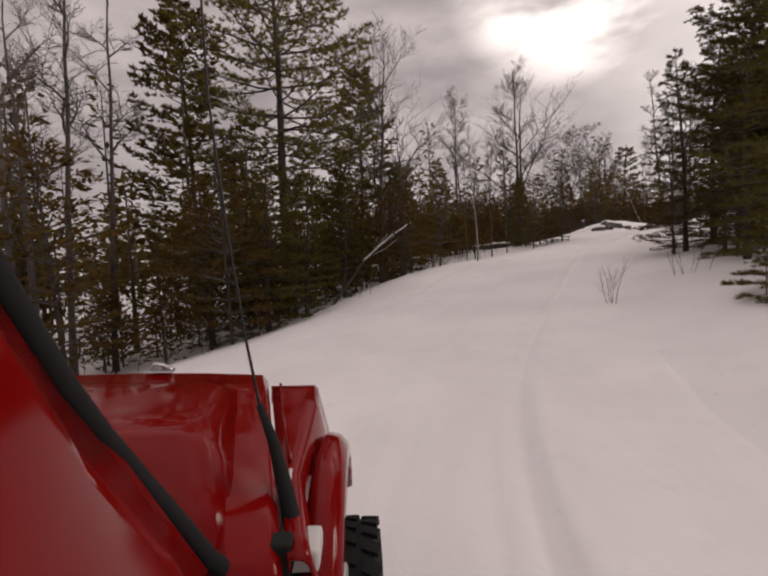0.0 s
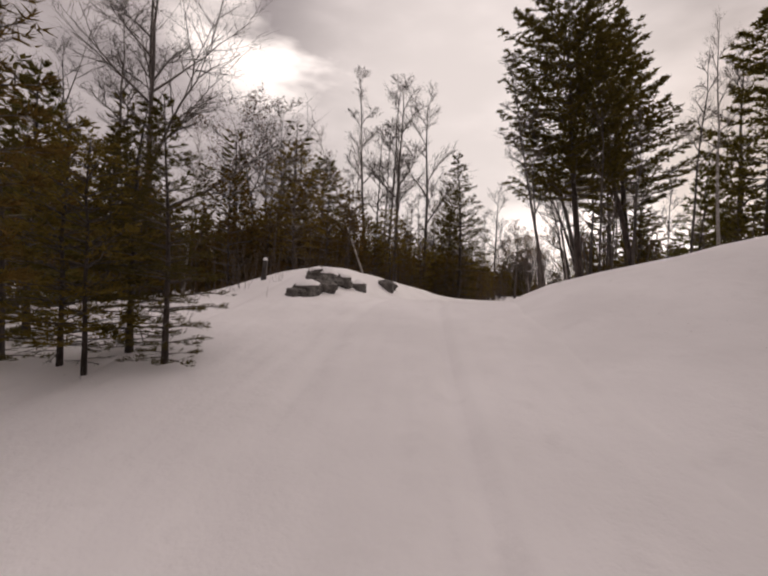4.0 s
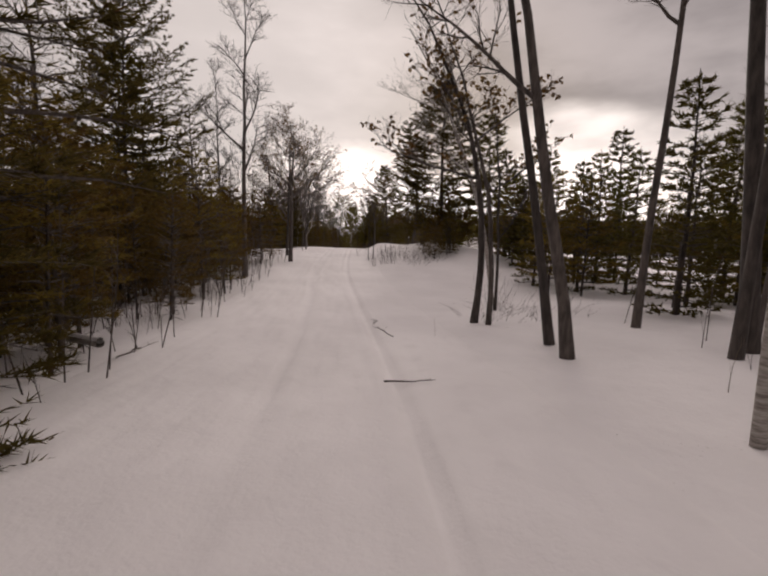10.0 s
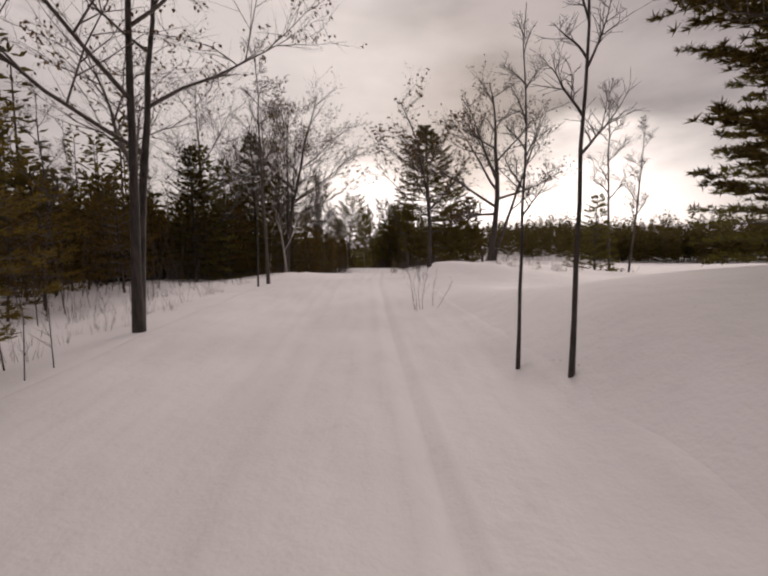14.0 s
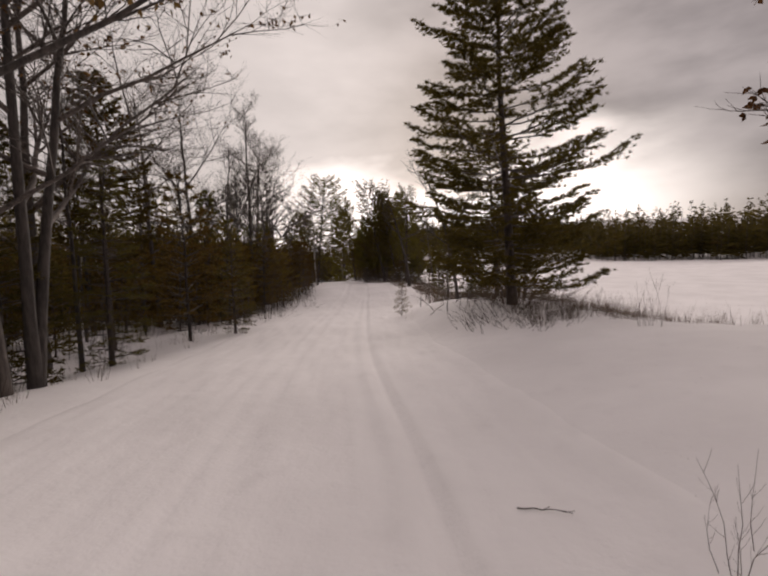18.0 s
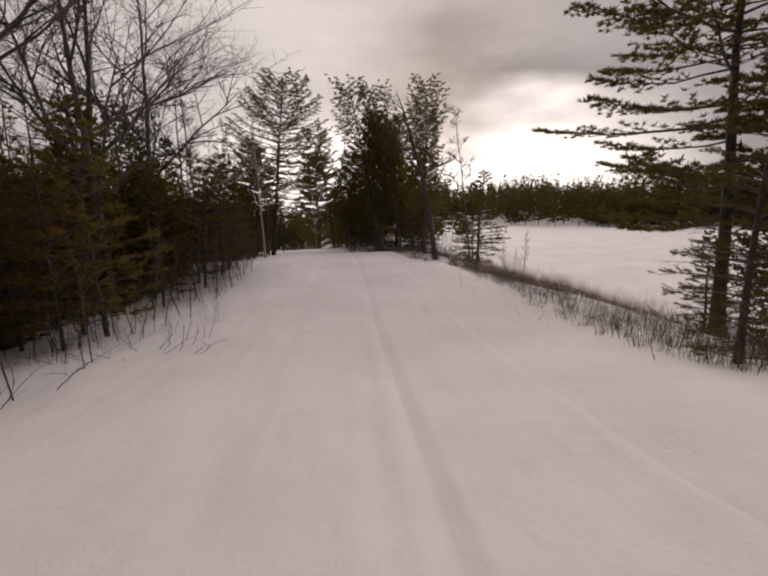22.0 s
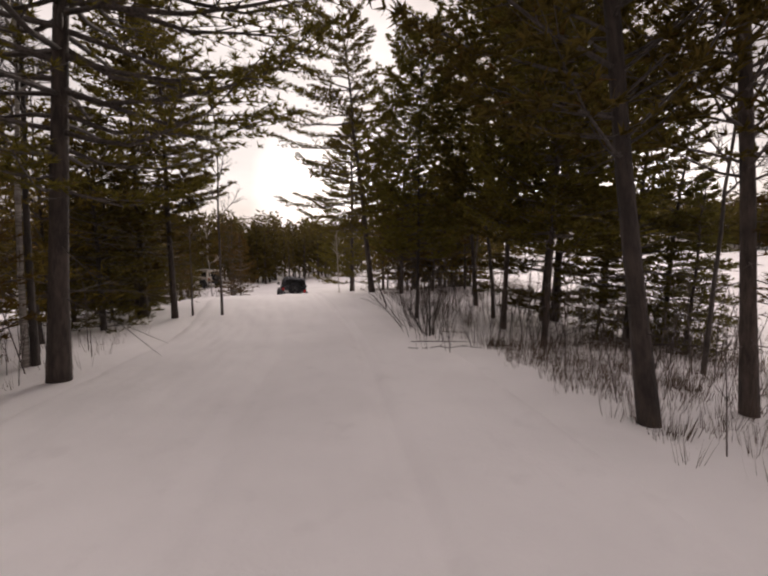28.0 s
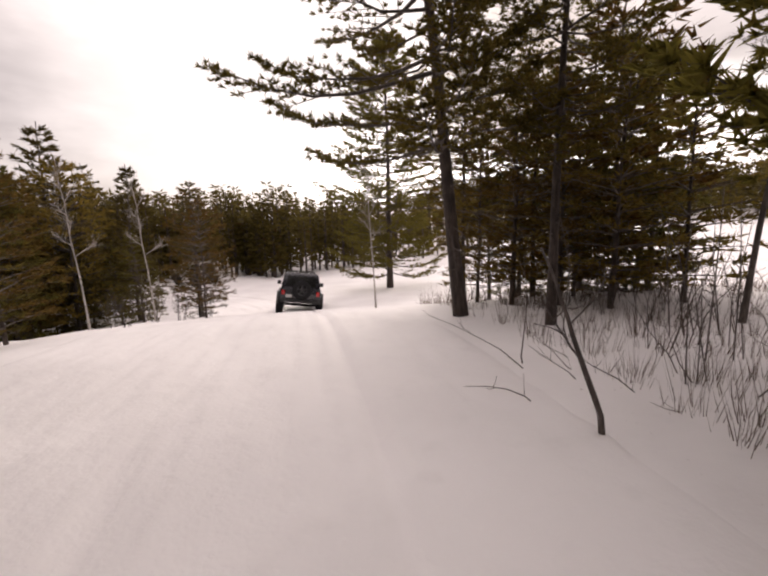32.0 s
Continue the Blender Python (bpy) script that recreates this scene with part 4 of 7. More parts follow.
plant("young_a", 10.2, 27.0, 2.8, wide=1.2)
plant("spruce_b", 10.8, 27.7, 3.6, wide=1.15)
plant("birch", 5.1, 23.2, 7.0)
plant("bare_b", -0.1, 23.3, 13.0)
plant("spruce_a", 31.0, 56.5, 13.5, wide=1.3)
plant("bare_a", 27.3, 40.7, 13.0)
plant("bare_a", 39.5, 50.1, 19.8)
plant("bare_c", 38.0, 54.2, 22.7)
plant("birch", 22.4, 37.3, 8.0, lean=(-14, -18), label="leaning pale birch on the snow mound")
plant("pine_bushy", 25.6, 28.3, 10.0, 60, lean=(-5, -5), wide=1.1, label="bushy topped white pine at the edge of the snowy clearing")
plant("pine_c", 31.2, 28.3, 13.5, 200, wide=1.25, lean=(-11, -6.5), label="thick trunked white pine leaning over the snow")
plant("pine_a", 33.6, 29.6, 14.0, lean=(-4, -3), wide=1.2)
plant("young_b", 32.3, 28.4, 4.4)
plant("spruce_b", 35.6, 42.6, 11.5)
plant("spruce_b", 30.9, 26.1, 5.6)
plant("bare_a", 39.0, 26.3, 14.0)
plant("pine_a", 29.3, 23.7, 9.6)
plant("spruce_b", 32.1, 28.8, 5.4)
plant("bare_b", 14.1, 44.2, 16.3, label="tall leafless tree with a long level limb")
plant("bare_c", 13.2, 46.4, 15.6)
plant("spruce_b", 11.8, 37.5, 6.1)
plant("young_a", 9.7, 32.7, 4.7)
plant("bare_c", 10.7, 42.6, 10.5)
plant("young_b", 13.8, 39.2, 4.3)
plant("bare_d", 22.1, 47.9, 12.1)
plant("pole", 31.5, 32.7, 4.5)
plant("pole", 32.1, 31.5, 4.5)
plant("pole", 33.4, 28.3, 4.5)
plant("pole", 33.6, 27.5, 4.5)
plant("pole", 33.8, 26.7, 4.5)
plant("pole", 33.9, 26.1, 4.5)
plant("pole", 34.0, 25.9, 4.5)
plant("stalk", 14.0, 30.2, 0.7)
plant("shoots_b", 11.1, 28.0, 1.7)
plant("spruce_b", 12.5, 39.0, 6.0, label="broad bushy evergreen at the foot of the snow mound")
plant("young_b", 10.5, 40.5, 3.5)
plant("bare_a", 39.7, 34.4, 11.5)
plant("bare_c", 41.8, 34.2, 13.2)
plant("pole", 24.3, 29.2, 7.0, lean=(-4, -6))
plant("bare_c", 23.0, 28.3, 8.0, lean=(-4, -8))
plant("pole", 26.9, 27.8, 7.0)
plant("pole", 27.6, 27.3, 7.0)
plant("pole", 27.1, 27.1, 7.0)
plant("pole", 24.3, 27.1, 7.0)
plant("brush", 21.1, 27.2, 1.2)
plant("spruce_b", 24.5, 50.5, 9.2)
plant("bare_c", 34.0, 52.3, 21.4)
plant("bare_c", 38.9, 56.2, 18.2)
plant("bare_a", 27.7, 53.6, 13.5)
plant("bare_a", 21.8, 45.1, 11.2)
plant("birch", 27.4, 45.7, 12.0, label="pale birch trunk at the edge of the woods")
plant("bare_c", 34.7, 52.2, 15.9)
plant("bare_c", 39.1, 53.9, 18.3)
plant("spruce_b", 32.1, 49.2, 7.0)
plant("bare_c", 45.0, 35.0, 13.0)
plant("bare_c", 42.6, 36.9, 13.0, lean=(-8, -6))
plant("birch", 38.4, 35.2, 9.0, lean=(-5, -5), label="birch with peeling pale bark")
plant("spruce_b", 47.0, 33.7, 6.1)
plant("spruce_b", 51.7, 30.7, 7.0)
plant("spruce_a", 51.3, 28.8, 7.2)
plant("pole", 32.8, 33.2, 2.6)
plant("stalk", 33.6, 33.5, 0.9)
plant("spruce_a", 60.0, 33.6, 7.9)
plant("spruce_b", 53.7, 30.5, 7.3)
plant("spruce_b", 53.3, 28.7, 7.7)
plant("pine_c", 44.9, 28.5, 8.3)
plant("pine_dome", 49.2, 55.7, 13.0, wide=0.75, label="tall white pine rising above the dark thicket")
plant("spruce_a", 38.1, 50.7, 7.1)
plant("bare_a", 51.1, 50.5, 13.0)
plant("bare_c", 41.1, 52.3, 11.3)
plant("bare_a", 44.2, 53.6, 12.0)
plant("bare_a", 35.2, 47.7, 8.8)
plant("bare_d", 62.3, 55.2, 9.7)
plant("brush", 46.1, 38.2, 1.1)
plant("brush", 46.9, 37.4, 1.3)
plant("shoots_a", 47.2, 38.4, 1.6)
plant("spruce_a", 59.4, 36.9, 6.7)
plant("spruce_a", 57.8, 34.5, 6.4)
plant("spruce_b", 59.1, 35.5, 5.5)
plant("spruce_b", 57.5, 33.7, 5.5)
plant("spruce_b", 62.5, 38.1, 4.6)
plant("young_b", 56.1, 35.6, 4.0)
plant("young_b", 56.3, 36.8, 4.0)
plant("pole", 59.5, 38.2, 5.0)
plant("bare_c", 51.4, 52.0, 10.5, lean=(0, 2))
plant("pine_a", 48.5, 55.5, 10.3)
plant("bare_a", 52.6, 54.9, 9.3)
plant("bare_b", 81.7, 65.0, 9.2)
plant("bare_c", 58.9, 57.5, 7.4)
plant("bare_c", 59.0, 58.5, 7.9)
plant("bare_c", 60.7, 58.6, 7.3)
plant("pine_d", 63.6, 43.8, 10.5, 20, wide=1.25, label="wide dense white pine on the snowy mound")
plant("pine_b", 67.6, 41.0, 10.0)
plant("spruce_b", 64.0, 39.5, 7.0)
plant("spruce_b", 67.5, 44.0, 6.0)
plant("pole", 62.3, 48.6, 4.5)
plant("pole", 61.7, 48.0, 5.5)
plant("shoots_a", 58.3, 45.4, 2.4)
plant("shoots_b", 58.1, 44.1, 1.8)
plant("shoots_b", 66.9, 51.1, 1.7)
plant("pine_d", 91.2, 57.2, 10.8, 40, lean=(-3, -2.5), wide=1.1, label="tall white pine with low sweeping limbs by the lake")
plant("bare_d", 82.3, 65.2, 11.5)
plant("spruce_b", 73.5, 64.1, 6.6)
plant("bare_b", 74.3, 64.7, 9.7)
plant("spruce_a", 72.4, 63.6, 6.2)
plant("bare_b", 84.7, 68.6, 13.1)
plant("spruce_a", 78.6, 64.9, 8.5)
plant("bare_c", 70.4, 58.2, 9.0)
plant("pole", 69.9, 58.3, 6.0)
plant("spruce_b", 75.8, 64.8, 6.4)
plant("spruce_b", 87.9, 45.5, 7.3)
plant("bare_c", 87.4, 43.8, 12.1)
plant("bare_c", 89.7, 44.4, 15.7)
plant("birch", 79.5, 64.6, 4.5, label="small pale birch with a curved limb")
plant("spruce_b", 87.7, 46.8, 4.0)
plant("alder_b", 71.2, 52.4, 0.8)
plant("stalk", 73.4, 53.8, 0.5)
plant("shoots_b", 79.6, 55.6, 0.9)
plant("shoots_b", 75.9, 53.9, 0.9)
plant("spruce_b", 100.7, 60.9, 4.5)
plant("spruce_b", 100.9, 59.2, 3.4)
plant("brush", 92.7, 56.1, 1.3)
plant("brush", 93.9, 57.5, 1.2)
plant("brush", 93.2, 56.7, 1.5)
plant("young_b", 94.9, 57.7, 2.6)
plant("bare_b", 92.2, 72.4, 10.7, label="broad leafless tree with a fine twig crown")
plant("bare_a", 100.0, 72.9, 12.5)
plant("bare_c", 91.0, 72.0, 9.3)
plant("bare_b", 96.3, 74.0, 12.2)
plant("pine_a", 87.5, 69.6, 8.6)
plant("spruce_b", 94.6, 71.5, 6.4)
plant("pine_wind", 106.8, 58.6, 11.0, 140, lean=(-3, -2), wide=1.15, label="white pine at the lake shore")
plant("pine_c", 103.5, 58.4, 8.0)
plant("pole", 91.4, 59.3, 2.4)
plant("young_b", 94.9, 61.9, 1.5, label="small evergreen sapling bent with snow")
plant("pole", 95.5, 61.2, 2.2)
plant("pole", 95.9, 60.9, 2.0)
plant("pole", 96.4, 60.6, 2.4)
plant("shoots_c", 96.0, 60.2, 2.0)
plant("stalk", 93.0, 61.2, 0.7)
plant("stalk", 92.8, 60.9, 0.6)
plant("young_a", 102.7, 60.0, 2.2)
plant("young_c", 102.6, 59.3, 2.6)
plant("brush", 94.1, 58.0, 1.0)
plant("young_b", 100.3, 57.6, 2.4)
plant("young_b", 100.8, 56.0, 2.2)
plant("bare_c", 99.6, 73.5, 9.8)
plant("bare_b", 103.3, 73.9, 10.3)
plant("pine_d", 154.3, 90.4, 15.0)
plant("pine_oval", 130.8, 74.5, 11.2, label="dense dark evergreen on the causeway")
plant("pine_a", 133.8, 73.2, 12.0)
plant("spruce_a", 133.5, 73.5, 10.0, wide=1.2)
plant("spruce_b", 131.0, 71.5, 7.0)
plant("pine_up", 119.6, 68.4, 9.0, label="thin crowned pine by the lake")
plant("spruce_b", 124.2, 65.6, 6.2, wide=1.2)
plant("pine_up", 120.8, 68.7, 8.2, 130)
plant("spruce_b", 124.0, 65.9, 4.0)
plant("pole", 108.8, 78.0, 8.2, lean=(0, 4))
plant("bare_c", 115.5, 81.4, 11.2)
plant("bare_c", 117.5, 82.1, 12.0)
plant("spruce_a", 111.8, 79.4, 6.1)
plant("spruce_b", 109.6, 78.6, 4.3)
plant("bare_c", 111.4, 79.8, 8.9)
plant("bare_c", 120.8, 65.8, 9.0, lean=(-9, -4))
plant("birch", 115.5, 76.5, 9.0)
plant("pole", 118.0, 77.7, 6.0)
plant("spruce_b", 119.5, 82.0, 6.5)
plant("bare_c", 121.3, 83.2, 9.8)
plant("bare_c", 118.2, 81.7, 8.3)
plant("spruce_b", 102.9, 74.9, 4.5)
plant("bare_b", 104.7, 76.0, 12.0)
plant("bare_b", 108.9, 77.5, 12.0)
plant("spruce_b", 105.4, 75.4, 6.0)
plant("pine_b", 128.7, 85.4, 9.5)
plant("bare_c", 125.2, 84.6, 10.0)
plant("pine_dome", 122.9, 80.2, 12.0, lean=(5, 2), label="thick trunked pine leaning over the track")
plant("birch", 123.5, 82.1, 9.0)
plant("bare_c", 123.6, 82.0, 9.0)
plant("pine_oval", 128.6, 73.4, 9.6, 70)
plant("pine_up", 124.1, 72.2, 10.8, wide=1.0, lean=(-11, -5))
plant("pine_up", 125.0, 71.0, 10.5, wide=0.9, lean=(-8, -6))
plant("pole", 127.5, 70.8, 7.0)
plant("young_c", 124.6, 70.5, 4.0)
plant("stalk", 76.1, 55.3, 0.80)
plant("stalk", 77.3, 54.9, 0.60)
plant("stalk", 76.7, 54.9, 0.75)
plant("stalk", 76.2, 54.8, 0.80)
plant("stalk", 75.5, 55.0, 0.50)
plant("stalk", 78.4, 55.2, 0.35)
plant("stalk", 76.1, 54.1, 0.35)
plant("stalk", 78.3, 54.2, 0.30)
plant("stalk", 79.7, 55.4, 0.30)
plant("alder_b", 75.8, 53.9, 0.7)
plant("brush", 84.3, 50.6, 1.3)
plant("pole", 83.7, 50.7, 1.8)
plant("pole", 85.0, 52.8, 1.6)
plant("shoots_c", 86.6, 54.6, 1.3)
plant("shoots_c", 86.6, 54.4, 1.6)
plant("shoots_c", 86.6, 54.5, 1.0)
plant("shoots_c", 127.1, 75.7, 1.3, lean=(-7, -5))
plant("shoots_c", 127.2, 75.2, 1.7, lean=(-7, -5))
plant("alder_b", 128.3, 75.5, 1.2, lean=(-7, -5))
plant("shoots_c", 128.6, 74.8, 1.2, lean=(-7, -5))
plant("stalk", 129.5, 75.0, 1.0, lean=(-7, -5))
plant("shoots_b", 129.4, 74.8, 1.1, lean=(-7, -5))
plant("alder_b", 129.1, 76.2, 1.5, lean=(-7, -5))
plant("shoots_c", 131.6, 75.6, 1.3, lean=(-7, -5))
plant("alder_b", 128.0, 74.8, 1.0, lean=(-7, -5))
plant("alder_b", 131.4, 77.3, 1.4, lean=(-7, -5))
plant("alder_a", 129.1, 76.1, 2.0, lean=(-7, -5))
plant("spruce_b", 9.9, 12.6, 4.5)
plant("spruce_b", 54.4, 37.4, 5.2, wide=0.9)
plant("young_b", 52.2, 36.8, 4.8)
plant("spruce_b", 54.0, 35.6, 5.6, wide=0.9)
plant("young_b", 51.9, 35.6, 4.5)
plant("spruce_b", 59.5, 38.0, 5.0)
plant("stalk", 42.7, 39.2, 0.6)
plant("shoots_c", 48.5, 38.8, 1.1, lean=(-15, -8))
plant("alder_b", 58.1, 46.5, 1.1, lean=(-16, -10))
plant("shoots_b", 58.1, 46.3, 1.4, lean=(-16, -10))
plant("alder_b", 58.1, 46.0, 1.5, lean=(-16, -10))
plant("shoots_c", 58.0, 45.9, 1.7, lean=(-16, -10))
plant("alder_b", 57.9, 45.6, 1.5, lean=(-16, -10))
plant("shoots_b", 57.8, 45.4, 1.5, lean=(-4, -3))
plant("alder_b", 57.5, 45.1, 1.3, lean=(-4, -3))
plant("shoots_c", 57.5, 45.0, 1.2, lean=(-4, -3))
plant("shoots_c", 57.7, 44.4, 1.1)
plant("shoots_c", 57.4, 44.2, 1.4)
plant("shoots_c", 57.1, 44.6, 0.5)
plant("shoots_c", 58.1, 43.4, 1.1)
plant("shoots_c", 57.3, 44.1, 0.7)
plant("pine_c", 62.8, 44.9, 8.0, lean=(-7, -4))
plant("young_b", 61.5, 43.0, 2.0, wide=1.5)
plant("young_b", 60.3, 42.6, 2.2, wide=1.5)
plant("pine_a", 105.7, 56.9, 9.8)
plant("spruce_b", 104.6, 58.6, 2.8)
plant("spruce_b", 103.4, 57.7, 2.7)
plant("spruce_b", 105.8, 59.3, 2.4)
plant("young_b", 103.1, 56.8, 2.9)
plant("spruce_b", 99.9, 73.5, 5.3)
plant("spruce_b", 103.8, 75.3, 5.9)
plant("spruce_b", 109.3, 78.1, 5.9)
plant("spruce_b", 10.3, 14.8, 6.9)
plant("spruce_b", 11.8, 15.5, 7.5, wide=1.15)
plant("young_b", 9.7, 14.5, 3.5, wide=1.4)
plant("young_b", 59.5, 43.5, 2.4)
plant("young_b", 59.1, 43.1, 2.6)
plant("young_b", 59.9, 44.0, 2.0)
plant("brush", 58.5, 44.0, 1.1)
plant("brush", 58.2, 43.5, 1.2)
plant("brush", 58.8, 44.4, 0.9)
plant("spruce_b", 60.6, 42.5, 3.0)
plant("pine_b", 137.0, 71.5, 9.5)
plant("spruce_b", 131.5, 70.6, 6.0)
plant("young_b", 138.6, 79.4, 4.4, wide=1.2)
plant("young_b", 138.2, 78.5, 4.6, wide=1.2)
plant("spruce_b", 141.2, 78.3, 5.5)
plant("young_b", 139.2, 77.2, 4.2, wide=1.2)
plant("pole", 107.8, 63.3, 1.7)
plant("alder_b", 107.9, 63.6, 1.5)
plant("pole", 108.3, 63.9, 1.5)
plant("shoots_c", 108.6, 64.7, 1.0)
plant("shoots_c", 107.0, 62.6, 1.2)
plant("shoots_b", 107.8, 62.7, 1.0)
plant("stalk", 107.8, 63.0, 0.9)
plant("wisp", 104.8, 63.8, 0.3)
plant("stalk", 106.2, 63.6, 0.4)
plant("wisp", 107.0, 64.8, 0.4)
plant("alder_b", 107.6, 62.1, 0.9)
plant("stalk", 106.3, 64.7, 0.3)
plant("brush", 88.9, 57.9, 1.0)
plant("brush", 88.6, 57.6, 0.9)
plant("brush", 88.2, 57.1, 1.0)
plant("brush", 88.2, 56.6, 0.9)
plant("brush", 89.3, 56.7, 1.2)
plant("spruce_b", 93.9, 58.8, 2.2)
plant("shoots_c", 90.9, 58.6, 2.4)
plant("brush", 95.0, 69.8, 1.2)
plant("brush", 94.7, 68.3, 1.0)
plant("alder_b", 95.0, 68.0, 0.9)
plant("brush", 97.0, 69.3, 1.1)
plant("shoots_a", 94.0, 68.2, 1.2)
plant("shoots_a", 94.8, 70.2, 1.6)
plant("brush", 99.7, 69.5, 1.0)
plant("shoots_a", 101.8, 69.7, 1.0)
plant("brush", 93.8, 59.5, 1.4)
plant("alder_b", 5.1, 9.8, 1.3, lean=(-4, -5))
plant("shoots_b", 28.0, 32.2, 1.0)
plant("shoots_c", 29.4, 31.9, 1.4)
plant("stalk", 27.8, 31.7, 1.0)
plant("alder_b", 30.2, 31.4, 1.7)
plant("shoots_b", 28.5, 31.3, 1.2)
plant("stalk", 31.1, 30.7, 1.7)
plant("shoots_a", 32.2, 30.1, 1.6)
plant("shoots_b", 29.7, 30.3, 1.3)
plant("shoots_c", 27.5, 30.7, 0.8)
plant("stalk", 26.8, 30.6, 1.2)
plant("alder_b", 31.3, 32.1, 1.2)
plant("shoots_b", 32.1, 31.5, 1.4)
plant("stalk", 32.6, 30.9, 1.5)
plant("shoots_a", 29.4, 30.8, 1.2)
plant("shoots_b", 31.2, 29.7, 1.6)
plant("shoots_c", 32.3, 32.9, 0.9)
plant("stalk", 28.2, 30.7, 0.8)
plant("alder_b", 29.8, 32.4, 0.8)
plant("shoots_b", 27.4, 31.3, 0.5)
plant("stalk", 29.7, 29.8, 1.4)
plant("spruce_b", 62.2, 39.0, 5.6)
plant("young_b", 60.1, 38.7, 4.5, wide=1.2)
plant("spruce_b", 59.9, 38.1, 5.3)
plant("young_b", 63.3, 39.3, 4.5)
plant("pole", 129.4, 82.9, 7.0)
plant("young_b", 123.2, 82.9, 6.0)
plant("spruce_b", 129.3, 85.9, 3.5)
plant("pine_wind", 136.9, 81.0, 11.5, 125, lean=(-5, -4), wide=0.86, label="lone white pine with wind swept limbs by the lake")
plant("pine_oval", 131.6, 77.2, 8.4, 200)
plant("pine_c", 135.3, 76.0, 9.0, lean=(-5, -3))
plant("birch", 138.6, 95.4, 6.0)
plant("pole", 129.1, 83.8, 5.0)
plant("spruce_a", 143.3, 99.3, 7.7)
plant("pine_a", 128.6, 84.0, 9.0)
plant("birch", 139.1, 92.4, 5.0)
plant("shoots_a", 129.3, 76.2, 2.6)
plant("shoots_a", 128.8, 76.0, 2.2)
plant("shoots_b", 131.2, 76.7, 2.0)
plant("pine_c", 140.8, 82.0, 7.0)
plant("young_a", 141.9, 81.5, 5.5)
plant("pine_c", 142.1, 80.7, 7.5)
plant("young_a", 142.2, 79.7, 6.0)
plant("spruce_a", 142.2, 78.3, 6.5, wide=1.1)
plant("pine_c", 141.7, 79.1, 7.5)
plant("pine_c", 136.4, 79.4, 8.0)
plant("alder_b", 129.9, 76.9, 2.1, lean=(-20, -14))
plant("shoots_c", 130.4, 76.5, 1.5)
plant("alder_b", 138.5, 91.6, 1.6)
plant("alder_b", 138.4, 90.3, 1.6)
plant("alder_b", 137.3, 91.3, 1.6)
plant("alder_b", 138.1, 93.2, 1.6)
plant("alder_b", 141.0, 91.9, 1.6)
plant("young_b", 138.9, 80.4, 4.8, wide=1.2)
plant("young_b", 141.0, 80.2, 6.0, wide=1.2)
plant("young_b", 140.2, 78.4, 6.2, wide=1.2)
plant("brush", 134.1, 77.8, 1.6)
plant("birch", 140.8, 84.7, 4.5)
plant("spruce_b", 141.0, 92.4, 5.2)
plant("young_a", 142.2, 93.6, 5.5)
plant("young_b", 140.2, 91.2, 4.2)
plant("spruce_a", 141.7, 102.8, 10.4)
plant("spruce_b", 144.9, 104.5, 8.5)
plant("spruce_b", 154.1, 107.6, 5.1)
plant("bare_c", 137.9, 76.6, 7.0)
plant("shoots_a", 138.1, 77.6, 1.6)
plant("young_b", 139.9, 81.4, 4.5)
plant("spruce_b", 141.1, 80.7, 5.5)
plant("young_b", 140.2, 79.2, 4.8)
plant("spruce_b", 142.1, 77.5, 6.0)
plant("spruce_b", 144.2, 79.7, 7.0)
plant("spruce_b", 144.1, 77.6, 7.0)
plant("young_b", -4.7, 13.2, 5.5, wide=1.15)
plant("spruce_b", -3.9, 14.5, 6.0, wide=1.15)
plant("spruce_b", -3.0, 16.7, 5.5, wide=1.15)
plant("spruce_b", -1.7, 18.9, 5.0, wide=1.15)
plant("alder_b", 132.5, 74.1, 1.6)
plant("alder_b", 134.8, 74.1, 1.5)
plant("alder_b", 132.7, 75.1, 1.2)
plant("alder_b", 130.3, 74.3, 1.0)
plant("spruce_b", 89.7, 66.5, 4.0)
plant("young_b", 74.7, 63.8, 4.2)
plant("young_b", 76.5, 65.0, 4.6)
plant("spruce_b", 77.9, 65.2, 5.0)
plant("spruce_b", 80.1, 65.9, 5.0)
plant("spruce_b", 82.5, 66.3, 5.2)
plant("spruce_b", 84.9, 66.5, 5.4)
plant("young_b", 88.2, 67.1, 5.5)
plant("young_b", 78.5, 68.5, 6.5)
plant("young_b", 81.7, 68.5, 6.5)
plant("bare_a", 78.1, 66.3, 8.0)
plant("bare_c", 81.9, 66.9, 8.0)
plant("bare_c", 84.5, 67.0, 8.0)
plant("spruce_b", 132.8, 72.0, 3.0)
plant("spruce_b", 129.9, 70.5, 3.9)
plant("young_b", 138.9, 100.7, 7.1)
plant("spruce_b", 137.2, 99.8, 9.0)
plant("spruce_b", 145.5, 111.0, 6.1)
plant("young_a", 140.0, 104.3, 5.4)
plant("spruce_b", 147.9, 107.4, 4.9)
plant("spruce_b", 140.3, 103.5, 8.7)
plant("young_a", 138.3, 104.6, 8.7)
plant("spruce_b", 144.2, 104.3, 5.0)
plant("young_a", 141.9, 101.8, 8.6)
plant("young_a", 137.1, 100.3, 7.3)
plant("spruce_a", 140.8, 105.9, 7.8)
plant("young_b", 141.4, 101.1, 8.3)
plant("young_a", 143.2, 107.7, 5.4)
plant("spruce_b", 138.3, 103.4, 7.7)
plant("spruce_a", 140.6, 104.4, 6.3)
plant("spruce_b", 138.8, 105.6, 8.9)
